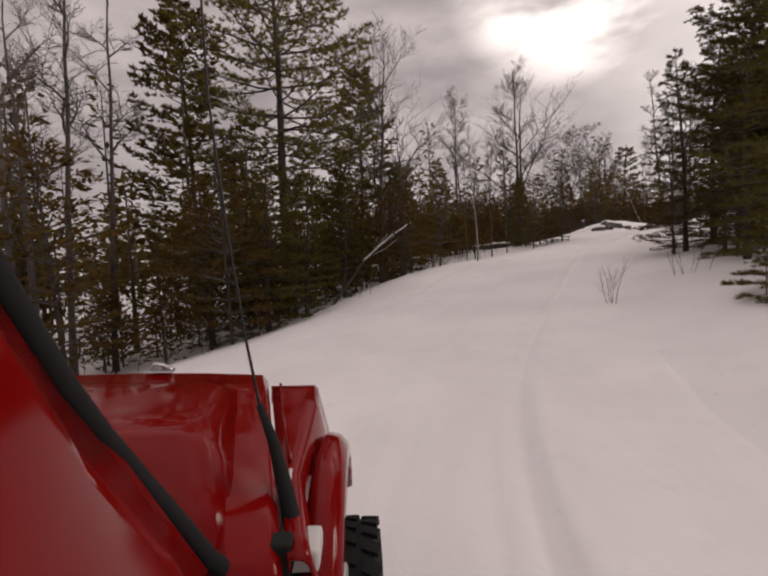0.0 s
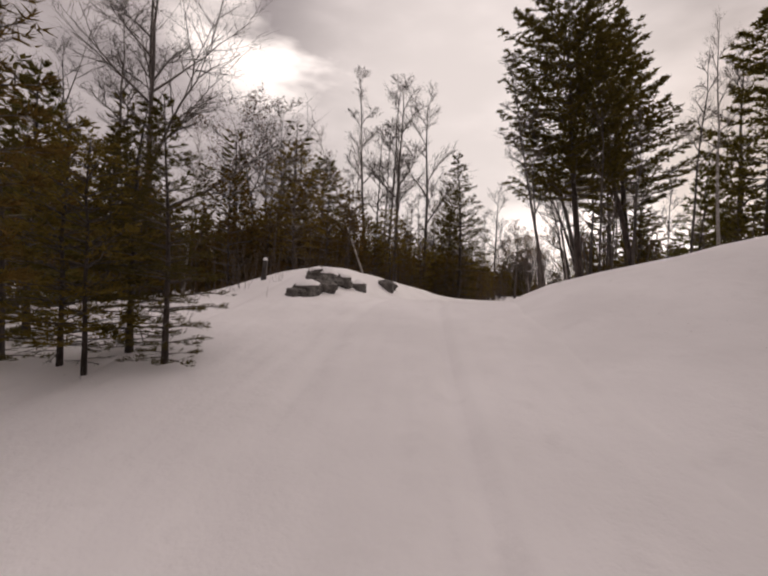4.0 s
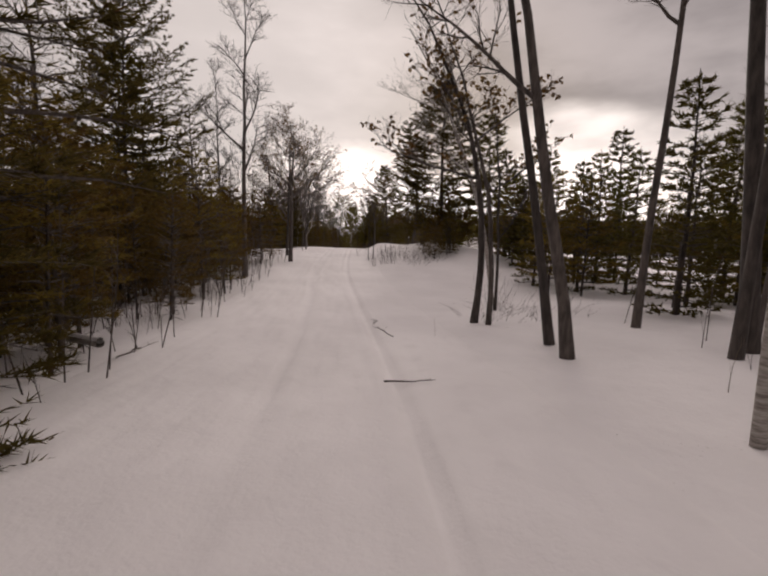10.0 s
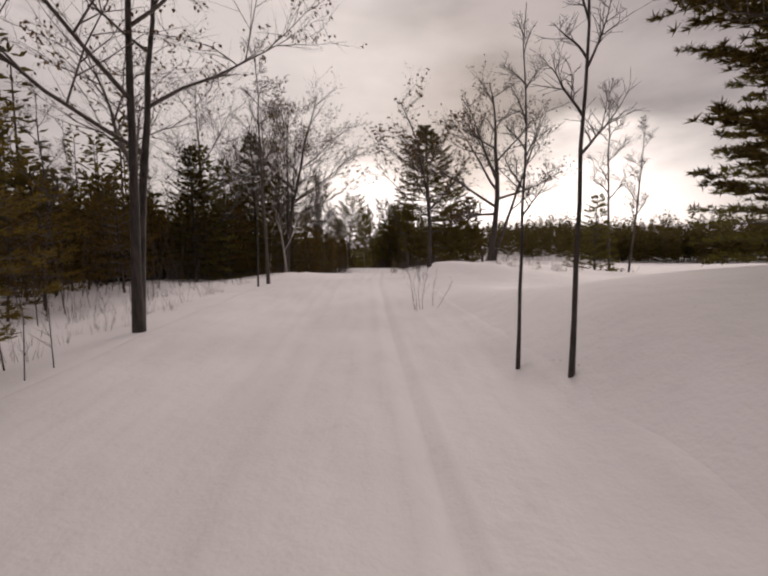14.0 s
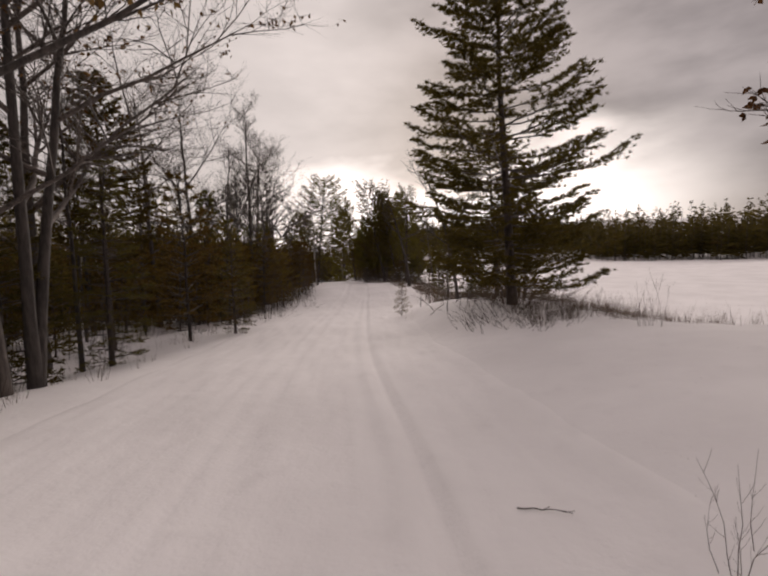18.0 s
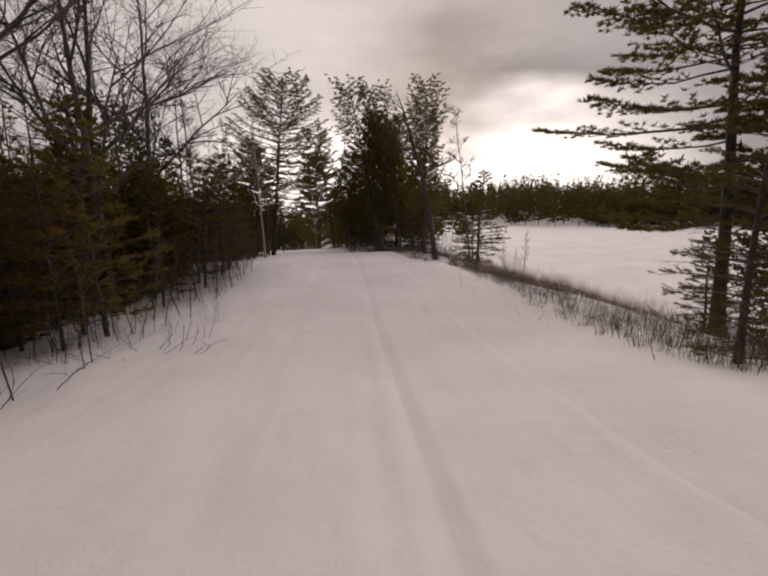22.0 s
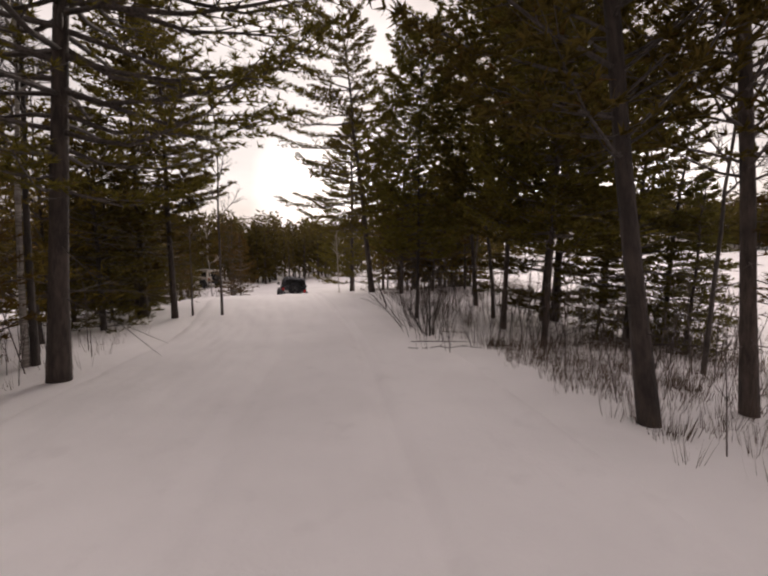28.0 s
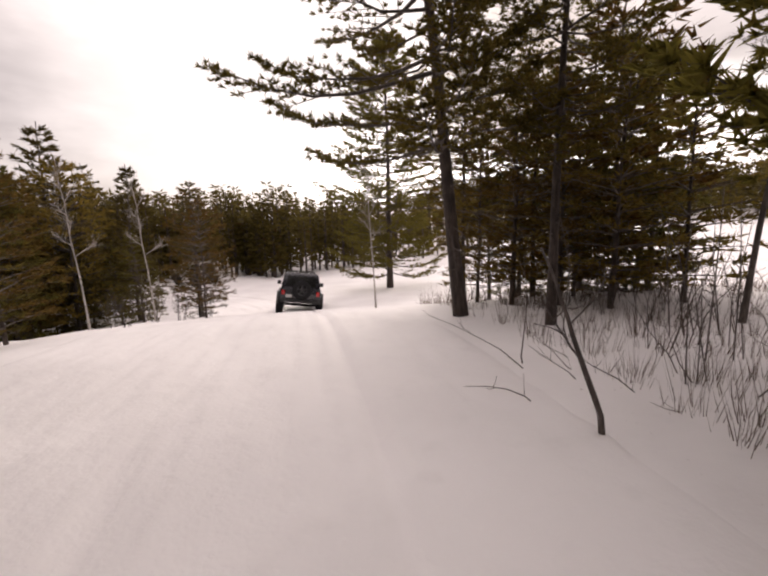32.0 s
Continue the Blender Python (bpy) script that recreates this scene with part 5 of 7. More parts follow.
plant("young_b", 146.0, 114.5, 8.8)
plant("spruce_a", 141.0, 106.5, 6.1)
plant("spruce_b", 142.7, 99.8, 4.0)
plant("young_a", 137.8, 102.4, 9.4)
plant("spruce_a", 145.2, 104.2, 5.5)
plant("spruce_b", 138.4, 100.1, 8.2)
plant("spruce_b", 150.6, 112.0, 4.1)
plant("spruce_b", 142.5, 101.8, 4.4)
plant("young_b", 147.8, 109.7, 6.3)
plant("young_b", 139.3, 102.4, 6.8)
plant("spruce_a", 139.3, 106.7, 7.8)
plant("spruce_a", 141.6, 101.6, 5.1)
plant("spruce_a", 140.1, 102.9, 8.4)
plant("young_a", 141.9, 102.4, 5.2)
plant("spruce_b", 138.5, 103.0, 8.9)
plant("spruce_b", 149.8, 109.2, 4.8)
plant("spruce_b", 142.3, 97.6, 4.4)
plant("young_b", 126.9, 88.2, 5.0)
plant("spruce_b", 127.6, 87.1, 5.0)
plant("young_b", 129.1, 89.2, 5.0)
plant("spruce_b", 129.2, 88.1, 5.0)
plant("young_b", 131.1, 89.0, 4.5)
plant("spruce_b", 130.7, 88.1, 4.5)
plant("young_b", 133.6, 89.5, 4.5)
plant("spruce_b", 132.7, 88.6, 4.5)
plant("young_b", 125.9, 85.3, 6.0)
plant("spruce_b", 126.9, 84.8, 6.0)
plant("young_b", 128.2, 86.2, 5.5)
plant("spruce_b", 128.6, 85.6, 5.5)
plant("young_b", 62.3, 44.6, 3.2)
plant("young_b", 63.1, 43.7, 4.0)
plant("young_b", 61.8, 42.5, 3.6)
plant("young_b", 9.6, 11.8, 2.6)
plant("young_b", 10.6, 13.0, 3.4)
plant("young_b", 11.8, 14.4, 4.2)


# ---- the woods between the single trees ----
def off_road(t, d):
    """A place d metres to the right of the eye's way at the time t."""
    s = np.interp(t, T_KEYS, S_KEYS) + max(t - 32.0, 0) * 2.6
    i = int(np.clip(np.searchsorted(STATION, s), 1, len(LINE) - 1))
    return LINE[i, 0] + AHEAD[i, 1] * d, LINE[i, 1] - AHEAD[i, 0] * d


TAKEN = []


def free_spot(x, y, gap):
    if any((x - a) ** 2 + (y - b) ** 2 < gap * gap for a, b in TAKEN):
        return False
    TAKEN.append((x, y))
    return True


def fill_band(rng, t0, t1, near, far, count, kinds, low, high, gap, spacing=1.0):
    """Trees strewn along the road between two times and two ways off to the side."""
    done, tries = 0, 0
    while done < count and tries < count * 12:
        tries += 1
        u = rng.random() ** 1.3
        x, y = off_road(rng.uniform(t0, t1), near + (far - near) * u)
        if not clear_of_road(x, y, gap) or not free_spot(x, y, spacing):
            continue
        plant(rng.choice(kinds), x, y, rng.uniform(low, high), lean=(rng.uniform(-3, 3), rng.uniform(-3, 3)), rng=rng)
        done += 1


def fill_woods():
    rng = random.Random(77)
    young, tall = ("young_a", "young_b", "young_c", "young_a", "young_b"), ("pole", "bare_c", "pole", "bare_a", "pole", "birch")
    # Left of the track.
    fill_band(rng, 0.0, 3.6, -6.5, -14, 20, young, 3.0, 6.0, 5.5)
    fill_band(rng, 4.6, 7.2, -12, -18, 8, young, 3.5, 6, 7.0, 1.5)
    fill_band(rng, 7.4, 10.5, -4.9, -10, 34, young, 2.8, 5.2, 4.3, 0.9)
    fill_band(rng, 10.0, 15.0, -4.2, -9, 60, young, 2.8, 4.8, 3.7, 0.8)
    fill_band(rng, 15.5, 21.6, -8.6, -13, 30, young, 2.6, 4.4, 8.0, 1.0)
    fill_band(rng, 21.7, 26.0, -4.6, -9.5, 46, young, 2.6, 4.6, 4.6, 0.9)
    fill_band(rng, 26.0, 31.5, -5.4, -11, 28, young, 2.4, 4.6, 5.0, 1.0)
    fill_band(rng, 0.0, 5.0, -8, -18, 10, tall, 7, 12, 6.0, 1.6)
    fill_band(rng, 7.0, 31.0, -9, -20, 62, tall, 6, 10.5, 7.0, 1.6)
    # Right of the track, up to the lake.
    fill_band(rng, 0.0, 5.0, 8.5, 18, 8, young, 4.0, 7, 7.0, 1.6)
    fill_band(rng, 5.5, 13.0, 14, 20, 8, young, 4.0, 6.0, 10.0, 1.8)
    fill_band(rng, 7.0, 12.5, 7, 18, 16, ("pole", "bare_c", "pole", "birch"), 5.0, 9.0, 5.0, 1.6)
    fill_band(rng, 7.5, 12.6, 11.5, 30, 46, ("spruce_b", "spruce_a", "young_b", "spruce_b"), 4.0, 7.5, 9.5, 1.7)
    # Thin stems and shoots along both edges.
    fill_band(rng, 6.5, 13.5, -3.9, -7.5, 46, ("shoots_b", "shoots_c", "stalk", "shoots_a"), 0.7, 2.0, 3.4, 0.5)
    fill_band(rng, 15.5, 21.6, -6.5, -9.5, 26, ("shoots_b", "shoots_a", "stalk", "shoots_c"), 0.6, 1.9, 6.0, 0.5)
    fill_band(rng, 21.6, 25.5, -3.6, -8.0, 34, ("shoots_b", "shoots_a", "stalk", "shoots_c"), 0.6, 1.9, 3.6, 0.5)
    fill_band(rng, 6.8, 10.8, 4.6, 11, 44, ("shoots_b", "stalk", "shoots_c", "stalk"), 0.6, 1.7, 3.8, 0.5)
    fill_band(rng, 20.5, 26.0, 3.4, 6.0, 30, ("stalk", "wisp", "stalk"), 0.4, 0.9, 3.0, 0.4)
    fill_band(rng, 26.5, 31.0, 3.0, 7.0, 26, ("shoots_b", "shoots_c", "stalk", "shoots_a"), 0.5, 1.7, 3.2, 0.5)


def far_woods():
    """The woods beyond: too far and too many to tell apart, one mesh."""
    rng = random.Random(9)
    trees, stems = Soup(), Soup()
    spots = []
    while len(spots) < 1100:
        a, r = radians(rng.uniform(-100, 22)), rng.uniform(0, 1) ** 1.5
        r = 205 + 150 * r + 25 * math.sin(a * 5) - 45 * max(0, math.sin(a - 0.1))
        spots.append((105 + r * math.cos(a), 66 + r * math.sin(a), rng.uniform(11, 18)))
    for _ in range(900):
        x, y = off_road(rng.uniform(-2, 34), -rng.uniform(13, 85))
        spots.append((x, y, rng.uniform(4.5, 8) if rng.random() < 0.6 else rng.uniform(8, 13)))
    for _ in range(620):
        x, y = off_road(rng.uniform(7, 31.5), -rng.uniform(12, 28))
        spots.append((x, y, rng.uniform(3.0, 5.5)))
    for _ in range(420):
        x, y = off_road(rng.uniform(0, 12.5), rng.uniform(19, 110))
        spots.append((x, y, rng.uniform(5, 11)))
    for _ in range(900):
        a, r = radians(rng.uniform(-25, 160)), 7 + 80 * rng.random() ** 1.5
        spots.append((152 + r * math.cos(a), 106 + r * math.sin(a), rng.uniform(4.5, 8.5)))
    for _ in range(1000):
        a, r = radians(rng.uniform(-150, -74)), rng.random() ** 1.4
        r = 215 + 110 * r + 20 * math.sin(a * 7) - 40 * min(1, max(0, -math.degrees(a) - 98) / 12)
        spots.append((129 - r * math.sin(a), 79 + r * math.cos(a), rng.uniform(10, 16) if rng.random() < 0.8 else rng.uniform(16, 23)))
    xs, ys = np.array([p[0] for p in spots]), np.array([p[1] for p in spots])
    zs = heights(xs, ys)
    for (x, y, h), z in zip(spots, zs):
        if not clear_of_road(x, y, 12.5 if x < 140 else 7.0) or math.hypot(x - 155, y - 108) < 4:
            continue
        base = Vector((x, y, z - 0.2))
        stems.tube([base, base + Vector((0, 0, h * 0.95))], [0.12, 0.03], 3, False)
        r = h * rng.uniform(0.16, 0.26)
        low = rng.uniform(0.08, 0.25)
        near = not clear_of_road(x, y, 45)
        for k in range(140 if near else 44):
            t = low + (1 - low) * rng.random() ** 1.15
            a = rng.uniform(0, 6.28)
            d = Vector((math.cos(a), math.sin(a), rng.uniform(-0.2, 0.4))).normalized()
            span = r * (1.08 - t) * rng.uniform(0.5, 1.25) + 0.15
            if near:
                q = base + Vector((0, 0, h * t)) + d * span * rng.uniform(0.1, 0.9)
                trees.leaf(q, (d + Vector((rng.uniform(-1, 1), rng.uniform(-1, 1), rng.uniform(-0.5, 0.8))) * 0.8).normalized(), rng.uniform(0.35, 0.7), 0.2, rng)
            else:
                trees.leaf(base + Vector((0, 0, h * t)), d, span * 1.3 + 0.35, 0.75, rng)
    w = thing("far_woods", "dark evergreen woods on the hills beyond the snow", "woods", kind="stuff")
    tagged(part("stems", stems.mesh("stems", BARK_PINE), None, w), kind="stuff")
    tagged(part("crowns", trees.mesh("crowns", NEEDLE_SPRUCE), None, w), kind="stuff")


def thicket():
    """The dark close growth of young pines behind the first row, one mesh."""
    rng = random.Random(19)
    crowns, stems = Soup(), Soup()
    spots = []
    for t0, t1, d0, d1, count in ((0.0, 4.5, 9.0, 17.0, 70), (5.0, 9.0, 9.0, 18.0, 60), (7.5, 15.0, 6.2, 15.0, 230), (14.8, 21.6, 10.0, 18.0, 140), (21.8, 26.0, 5.8, 15.0, 170), (26.0, 31.5, 7.5, 16.0, 110)):
        for _ in range(count):
            x, y = off_road(rng.uniform(t0, t1), -rng.uniform(d0, d1))
            if clear_of_road(x, y, d0 - 0.8):
                spots.append((x, y, rng.uniform(1.8, 4.6)))
    for (x, y, h), z in zip(spots, heights([p[0] for p in spots], [p[1] for p in spots])):
        base = Vector((x, y, z - 0.1))
        stems.tube([base, base + Vector((rng.uniform(-0.1, 0.1), rng.uniform(-0.1, 0.1), h * 0.95))], [0.04, 0.012], 3, False)
        r = h * rng.uniform(0.2, 0.32)
        for k in range(340):
            t = 0.1 + 0.9 * rng.random() ** 1.1
            a = rng.uniform(0, 6.28)
            d = Vector((math.cos(a), math.sin(a), rng.uniform(-0.1, 0.5))).normalized()
            q = base + Vector((0, 0, h * t)) + d * (r * (1.1 - t) * rng.uniform(0.15, 1.1) + 0.05)
            crowns.blade(q, (d + Vector((rng.uniform(-1, 1), rng.uniform(-1, 1), rng.uniform(-0.5, 0.9)))).normalized(), rng.uniform(0.16, 0.3), 0.075, rng)
    w = thing("thicket", "close dark growth of young pines behind the wood edge", "thicket", kind="stuff")
    tagged(part("stems", stems.mesh("stems", BARK_PINE), None, w), kind="stuff")
    tagged(part("crowns", crowns.mesh("crowns", NEEDLE_YOUNG), None, w), kind="stuff")


fill_woods()
thicket()
far_woods()


# ---- dry grass and weeds through the snow ----
def grass_band(soup, rng, t0, t1, d0, d1, count, h0, h1, blades=12, keep=3.0):
    xy = []
    while len(xy) < count:
        x, y = off_road(rng.uniform(t0, t1), d0 + (d1 - d0) * rng.random() ** 1.3)
        if clear_of_road(x, y, keep):
            xy.append((x + rng.uniform(-0.2, 0.2), y + rng.uniform(-0.2, 0.2)))
    zs = heights([p[0] for p in xy], [p[1] for p in xy])
    for (x, y), z in zip(xy, zs):
        h = rng.uniform(h0, h1)
        for _ in range(blades):
            a, r = rng.uniform(0, 6.28), rng.uniform(0, 0.16)
            p = Vector((x + r * math.cos(a), y + r * math.sin(a), z - 0.05))
            d = Vector((math.cos(a) * 0.3 + rng.uniform(-0.12, 0.12), math.sin(a) * 0.3, 1)).normalized()
            soup.blade(p, d, h * rng.uniform(0.45, 1.1), 0.008, rng)


def dry_grass():
    rng = random.Random(77)
    s = Soup()
    grass_band(s, rng, 20.3, 26.0, 4.6, 10.0, 1700, 0.3, 0.8)
    grass_band(s, rng, 26.2, 31.0, 3.2, 9.0, 1300, 0.2, 0.5)
    grass_band(s, rng, 17.5, 20.0, 7.0, 14.0, 200, 0.3, 0.6)
    grass_band(s, rng, 29.5, 36.5, 3.2, 12.0, 900, 0.3, 0.7)
    grass_band(s, rng, 14.0, 32.0, -4.6, -9.0, 900, 0.25, 0.6, 7, 4.3)
    grass_band(s, rng, 6.5, 14.0, -4.8, -9.0, 420, 0.25, 0.55, 7, 4.5)
    tagged(new("dry_grass", s.mesh("dry_grass", WEED)), "dry tan grass and weeds standing through the snow", "grass", kind="stuff")


def fine_brush():
    """Thin bare stems too many to count, in the dark of the wood edge and on the bank."""
    rng = random.Random(78)
    s = Soup()

    def stems(t0, t1, d0, d1, count, h0, h1, keep):
        xy = []
        while len(xy) < count:
            x, y = off_road(rng.uniform(t0, t1), rng.uniform(d0, d1))
            if clear_of_road(x, y, keep):
                xy.append((x, y))
        for (x, y), z in zip(xy, heights([p[0] for p in xy], [p[1] for p in xy])):
            h = rng.uniform(h0, h1)
            p, d = Vector((x, y, z - 0.1)), Vector((rng.uniform(-0.25, 0.25), rng.uniform(-0.25, 0.25), 1)).normalized()
            q = p + d * h * 0.6
            e = (d + Vector((rng.uniform(-0.3, 0.3), rng.uniform(-0.3, 0.3), 0))).normalized()
            r = 0.004 + 0.0035 * h
            s.tube([p, q, q + e * h * 0.4], [r, r * 0.7, 0.002], 3, False)
            for _ in range(9):
                b = p.lerp(q, rng.uniform(0.4, 1.0)) if rng.random() < 0.6 else q + e * h * rng.uniform(0, 0.35)
                dd = (e + Vector((rng.uniform(-1, 1), rng.uniform(-1, 1), rng.uniform(-0.2, 0.5)))).normalized()
                s.blade(b, dd, h * rng.uniform(0.12, 0.32), 0.009, rng)

    stems(0.0, 5.0, -6.0, -12.0, 80, 0.5, 2.0, 5.0)
    stems(6.5, 9.5, -4.2, -12.0, 200, 0.8, 3.2, 4.0)
    stems(9.5, 15.0, -3.2, -10.0, 520, 0.6, 2.8, 2.9)
    stems(15.0, 21.6, -7.4, -13.0, 380, 0.8, 3.2, 7.0)
    stems(21.7, 26.0, -3.6, -11.0, 420, 0.6, 3.0, 3.3)
    stems(26.0, 31.5, -4.6, -12.0, 240, 0.8, 3.0, 4.4)
    stems(26.6, 31.5, 3.3, 9.5, 170, 0.5, 1.9, 3.0)
    stems(7.0, 11.5, 6.0, 14.0, 160, 0.6, 2.2, 3.5)
    stems(29.5, 36.0, 3.6, 10.0, 240, 0.6, 2.2, 3.0)
    tagged(new("undergrowth", s.mesh("undergrowth", TWIG)), "thicket of thin bare brown stems at the wood edge", "undergrowth", kind="stuff")


dry_grass()
fine_brush()


# ---- rocks, logs and fallen branches ----


def rock(x, y, long, wide, high, seed, turn=0.0, cap=True):
    """A weathered stone with a lid of snow."""
    rng = random.Random(seed)
    root = thing("rock", "dark weathered rock half buried under a cap of snow" if cap else "dark bare rock poking out of the snow", "rock", "rocks on the snow mound")
    bm = bmesh.new()
    bmesh.ops.create_icosphere(bm, subdivisions=3, radius=1)
    ph = [rng.uniform(0, 6) for _ in range(6)]
    for v in bm.verts:
        c = v.co
        k = 1 + 0.16 * math.sin(3 * c.x + ph[0]) * math.sin(2.6 * c.y + ph[1]) + 0.10 * math.sin(6 * c.z + ph[2]) + 0.06 * math.sin(9 * c.x + 7 * c.y + ph[3]) + rng.uniform(-0.02, 0.02)
        q = Vector((round(c.x * 2.6) / 2.6, round(c.y * 2.6) / 2.6, round(c.z * 2.6) / 2.6))
        v.co = (c * 0.6 + q * 0.4) * k
        v.co = Vector((v.co.x * long, v.co.y * wide, v.co.z * high))
    stone = bm.copy()
    part("stone", stone, STONE, root)
    if cap:
        for v in bm.verts:
            v.co.z += 0.035
            v.co.x, v.co.y = v.co.x * 0.97, v.co.y * 0.97
        low = [f for f in bm.faces if f.calc_center_median().z < 0.66 * high]
        bmesh.ops.delete(bm, geom=low, context="FACES")
        for f in bm.faces:
            f.smooth = True
        part("snow_cap", bm, SNOW_CAP, root, "soft cap of snow")
    else:
        bm.free()
    root.matrix_basis = Matrix.Translation((x, y, ground_z(x, y) + 0.05 * high)) @ Matrix.Rotation(radians(turn), 4, "Z")


def log(x, y, length, r, turn, tilt, label, bark, snow=True, name="fallen_log", rise=0.0, seed=3):
    rng = random.Random(seed)
    root = thing(name, label, "log")
    pts = [Vector((length * (k / 6 - 0.5), 0.05 * length * math.sin(k * 0.9 + seed) * 0.4, 0.03 * length * math.sin(k + seed) * 0.3)) for k in range(7)]
    s = Soup().tube(pts, [r * (1.1 - 0.5 * k / 6) for k in range(7)], 9)
    for _ in range(5):
        p = along(pts, rng.uniform(0.2, 0.95))
        d = Vector((rng.uniform(-0.2, 1), rng.uniform(-1, 1), rng.uniform(0.1, 0.9))).normalized()
        ln = rng.uniform(0.15, 0.5) * min(1.5, length * 0.4)
        s.tube([p, p + d * ln * 0.6, p + d * ln + Vector((0.05, 0, 0.04))], [r * 0.3, r * 0.2, r * 0.08], 5)
    part("trunk", s.mesh("trunk", bark, True), None, root)
    if snow:
        c = Soup().tube([p + Vector((0, 0, r * 0.75)) for p in pts], [r * (0.85 - 0.35 * k / 6) for k in range(7)], 8)
        part("snow_cap", c.mesh("snow_cap", SNOW_CAP, True), None, root, "ridge of snow along the log")
    root.matrix_basis = Matrix.Translation((x, y, ground_z(x, y) + rise)) @ Matrix.Rotation(radians(turn), 4, "Z") @ Matrix.Rotation(radians(tilt), 4, "Y")


def stick(x, y, length, turn, seed, label="dark forked stick lying on the snow", r=0.014):
    rng = random.Random(seed)
    root = thing("stick", label, "stick")
    pts = [Vector((length * (k / 7 - 0.5), rng.uniform(-0.045, 0.045) * length, 0.02)) for k in range(8)]
    zs = []
    c, sn = math.cos(radians(turn)), math.sin(radians(turn))
    for p in pts:
        p.z = ground_z(x + p.x * c - p.y * sn, y + p.x * sn + p.y * c) - ground_z(x, y) + 0.03
    s = Soup().tube(pts, [r * (1 - 0.1 * k) for k in range(8)], 5)
    for k in (2, 3, 5, 6):
        d = Vector((0.8, rng.choice((-1, 1)) * rng.uniform(0.3, 0.9), rng.uniform(0.0, 0.35))).normalized()
        s.tube([pts[k], pts[k] + d * length * rng.uniform(0.06, 0.16)], [r * 0.5, 0.003], 4)
    part("wood", s.mesh("wood", TWIG, True), None, root)
    root.matrix_basis = Matrix.Translation((x, y, ground_z(x, y))) @ Matrix.Rotation(radians(turn), 4, "Z")


def stump(x, y, r, h, label="cut grey tree stump in the snow"):
    root = thing("tree_stump", label, "stump")
    s = Soup().tube([Vector((0, 0, -0.2)), Vector((0, 0, 0.1)), Vector((0.02, 0, h * 0.6)), Vector((0.04, 0.02, h))], [r * 1.4, r * 1.1, r, r * 0.92], 11)
    part("wood", s.mesh("wood", BARK_GREY, True), None, root)
    c = Soup().tube([Vector((0.04, 0.02, h)), Vector((0.04, 0.02, h + 0.05)), Vector((0.04, 0.02, h + 0.09))], [r * 0.95, r * 0.85, r * 0.35], 11)
    part("snow_cap", c.mesh("snow_cap", SNOW_CAP, True), None, root, "round cap of snow")
    root.matrix_basis = Matrix.Translation((x, y, ground_z(x, y)))


for i, (x, y, a, b, c, turn) in enumerate(((15.3, 30.5, 0.55, 0.35, 0.26, 30), (16.0, 30.9, 0.5, 0.4, 0.34, 70), (16.5, 31.5, 0.55, 0.38, 0.3, 20), (17.1, 31.7, 0.4, 0.3, 0.3, -30), (14.8, 30.2, 0.3, 0.22, 0.16, 15),
                                            (16.2, 31.6, 0.4, 0.3, 0.3, 40), (17.9, 31.9, 0.34, 0.26, 0.24, 10), (20.7, 33.8, 0.55, 0.36, 0.3, 50), (21.3, 34.2, 0.3, 0.24, 0.22, -10),
                                            (9.0, 35.0, 0.6, 0.4, 0.35, 12), (10.4, 35.6, 0.45, 0.4, 0.3, 80))):
    rock(x, y, a, b, c, 200 + i, turn, i % 3 != 1)
log(8.6, 34.4, 3.4, 0.16, 18, -4, "dark fallen log on the bank with snow on top", BARK_PINE, True, rise=0.25, seed=4)
stump(36.9, 32.4, 0.07, 0.45)
stump(15.0, 32.5, 0.07, 0.55, "broken grey stub of a small tree on the mound")
log(39.2, 47.3, 7.0, 0.065, 80, 3, "pale fallen trunk lying level above the snow bank", BARK_BIRCH, True, rise=0.42, seed=6)
log(96.6, 60.2, 1.4, 0.028, 30, 0, "dark dead limb lying by the lake", BARK_PINE, False, rise=0.05, seed=8)
stick(43.1, 40.6, 2.4, 33, 5, "long dark forked branch lying on the snowy track")
stick(39.0, 38.7, 0.7, -60, 6)
stick(80.1, 56.6, 0.4, -80, 7, r=0.006)
stick(39.1, 43.6, 1.3, 20, 8)
stick(5.2, 18.6, 0.5, 10, 9, r=0.007)
stick(128.3, 75.3, 2.0, -60, 320, "long thin dead branch on the snowy bank", r=0.011)
stick(127.4, 75.3, 1.5, -72, 321, "long thin dead branch on the snowy bank", r=0.011)
stick(129.8, 75.6, 0.8, -70, 323, "thin twig lying on the snow", r=0.011)
stick(92.5, 59.8, 1.1, -20, 10)


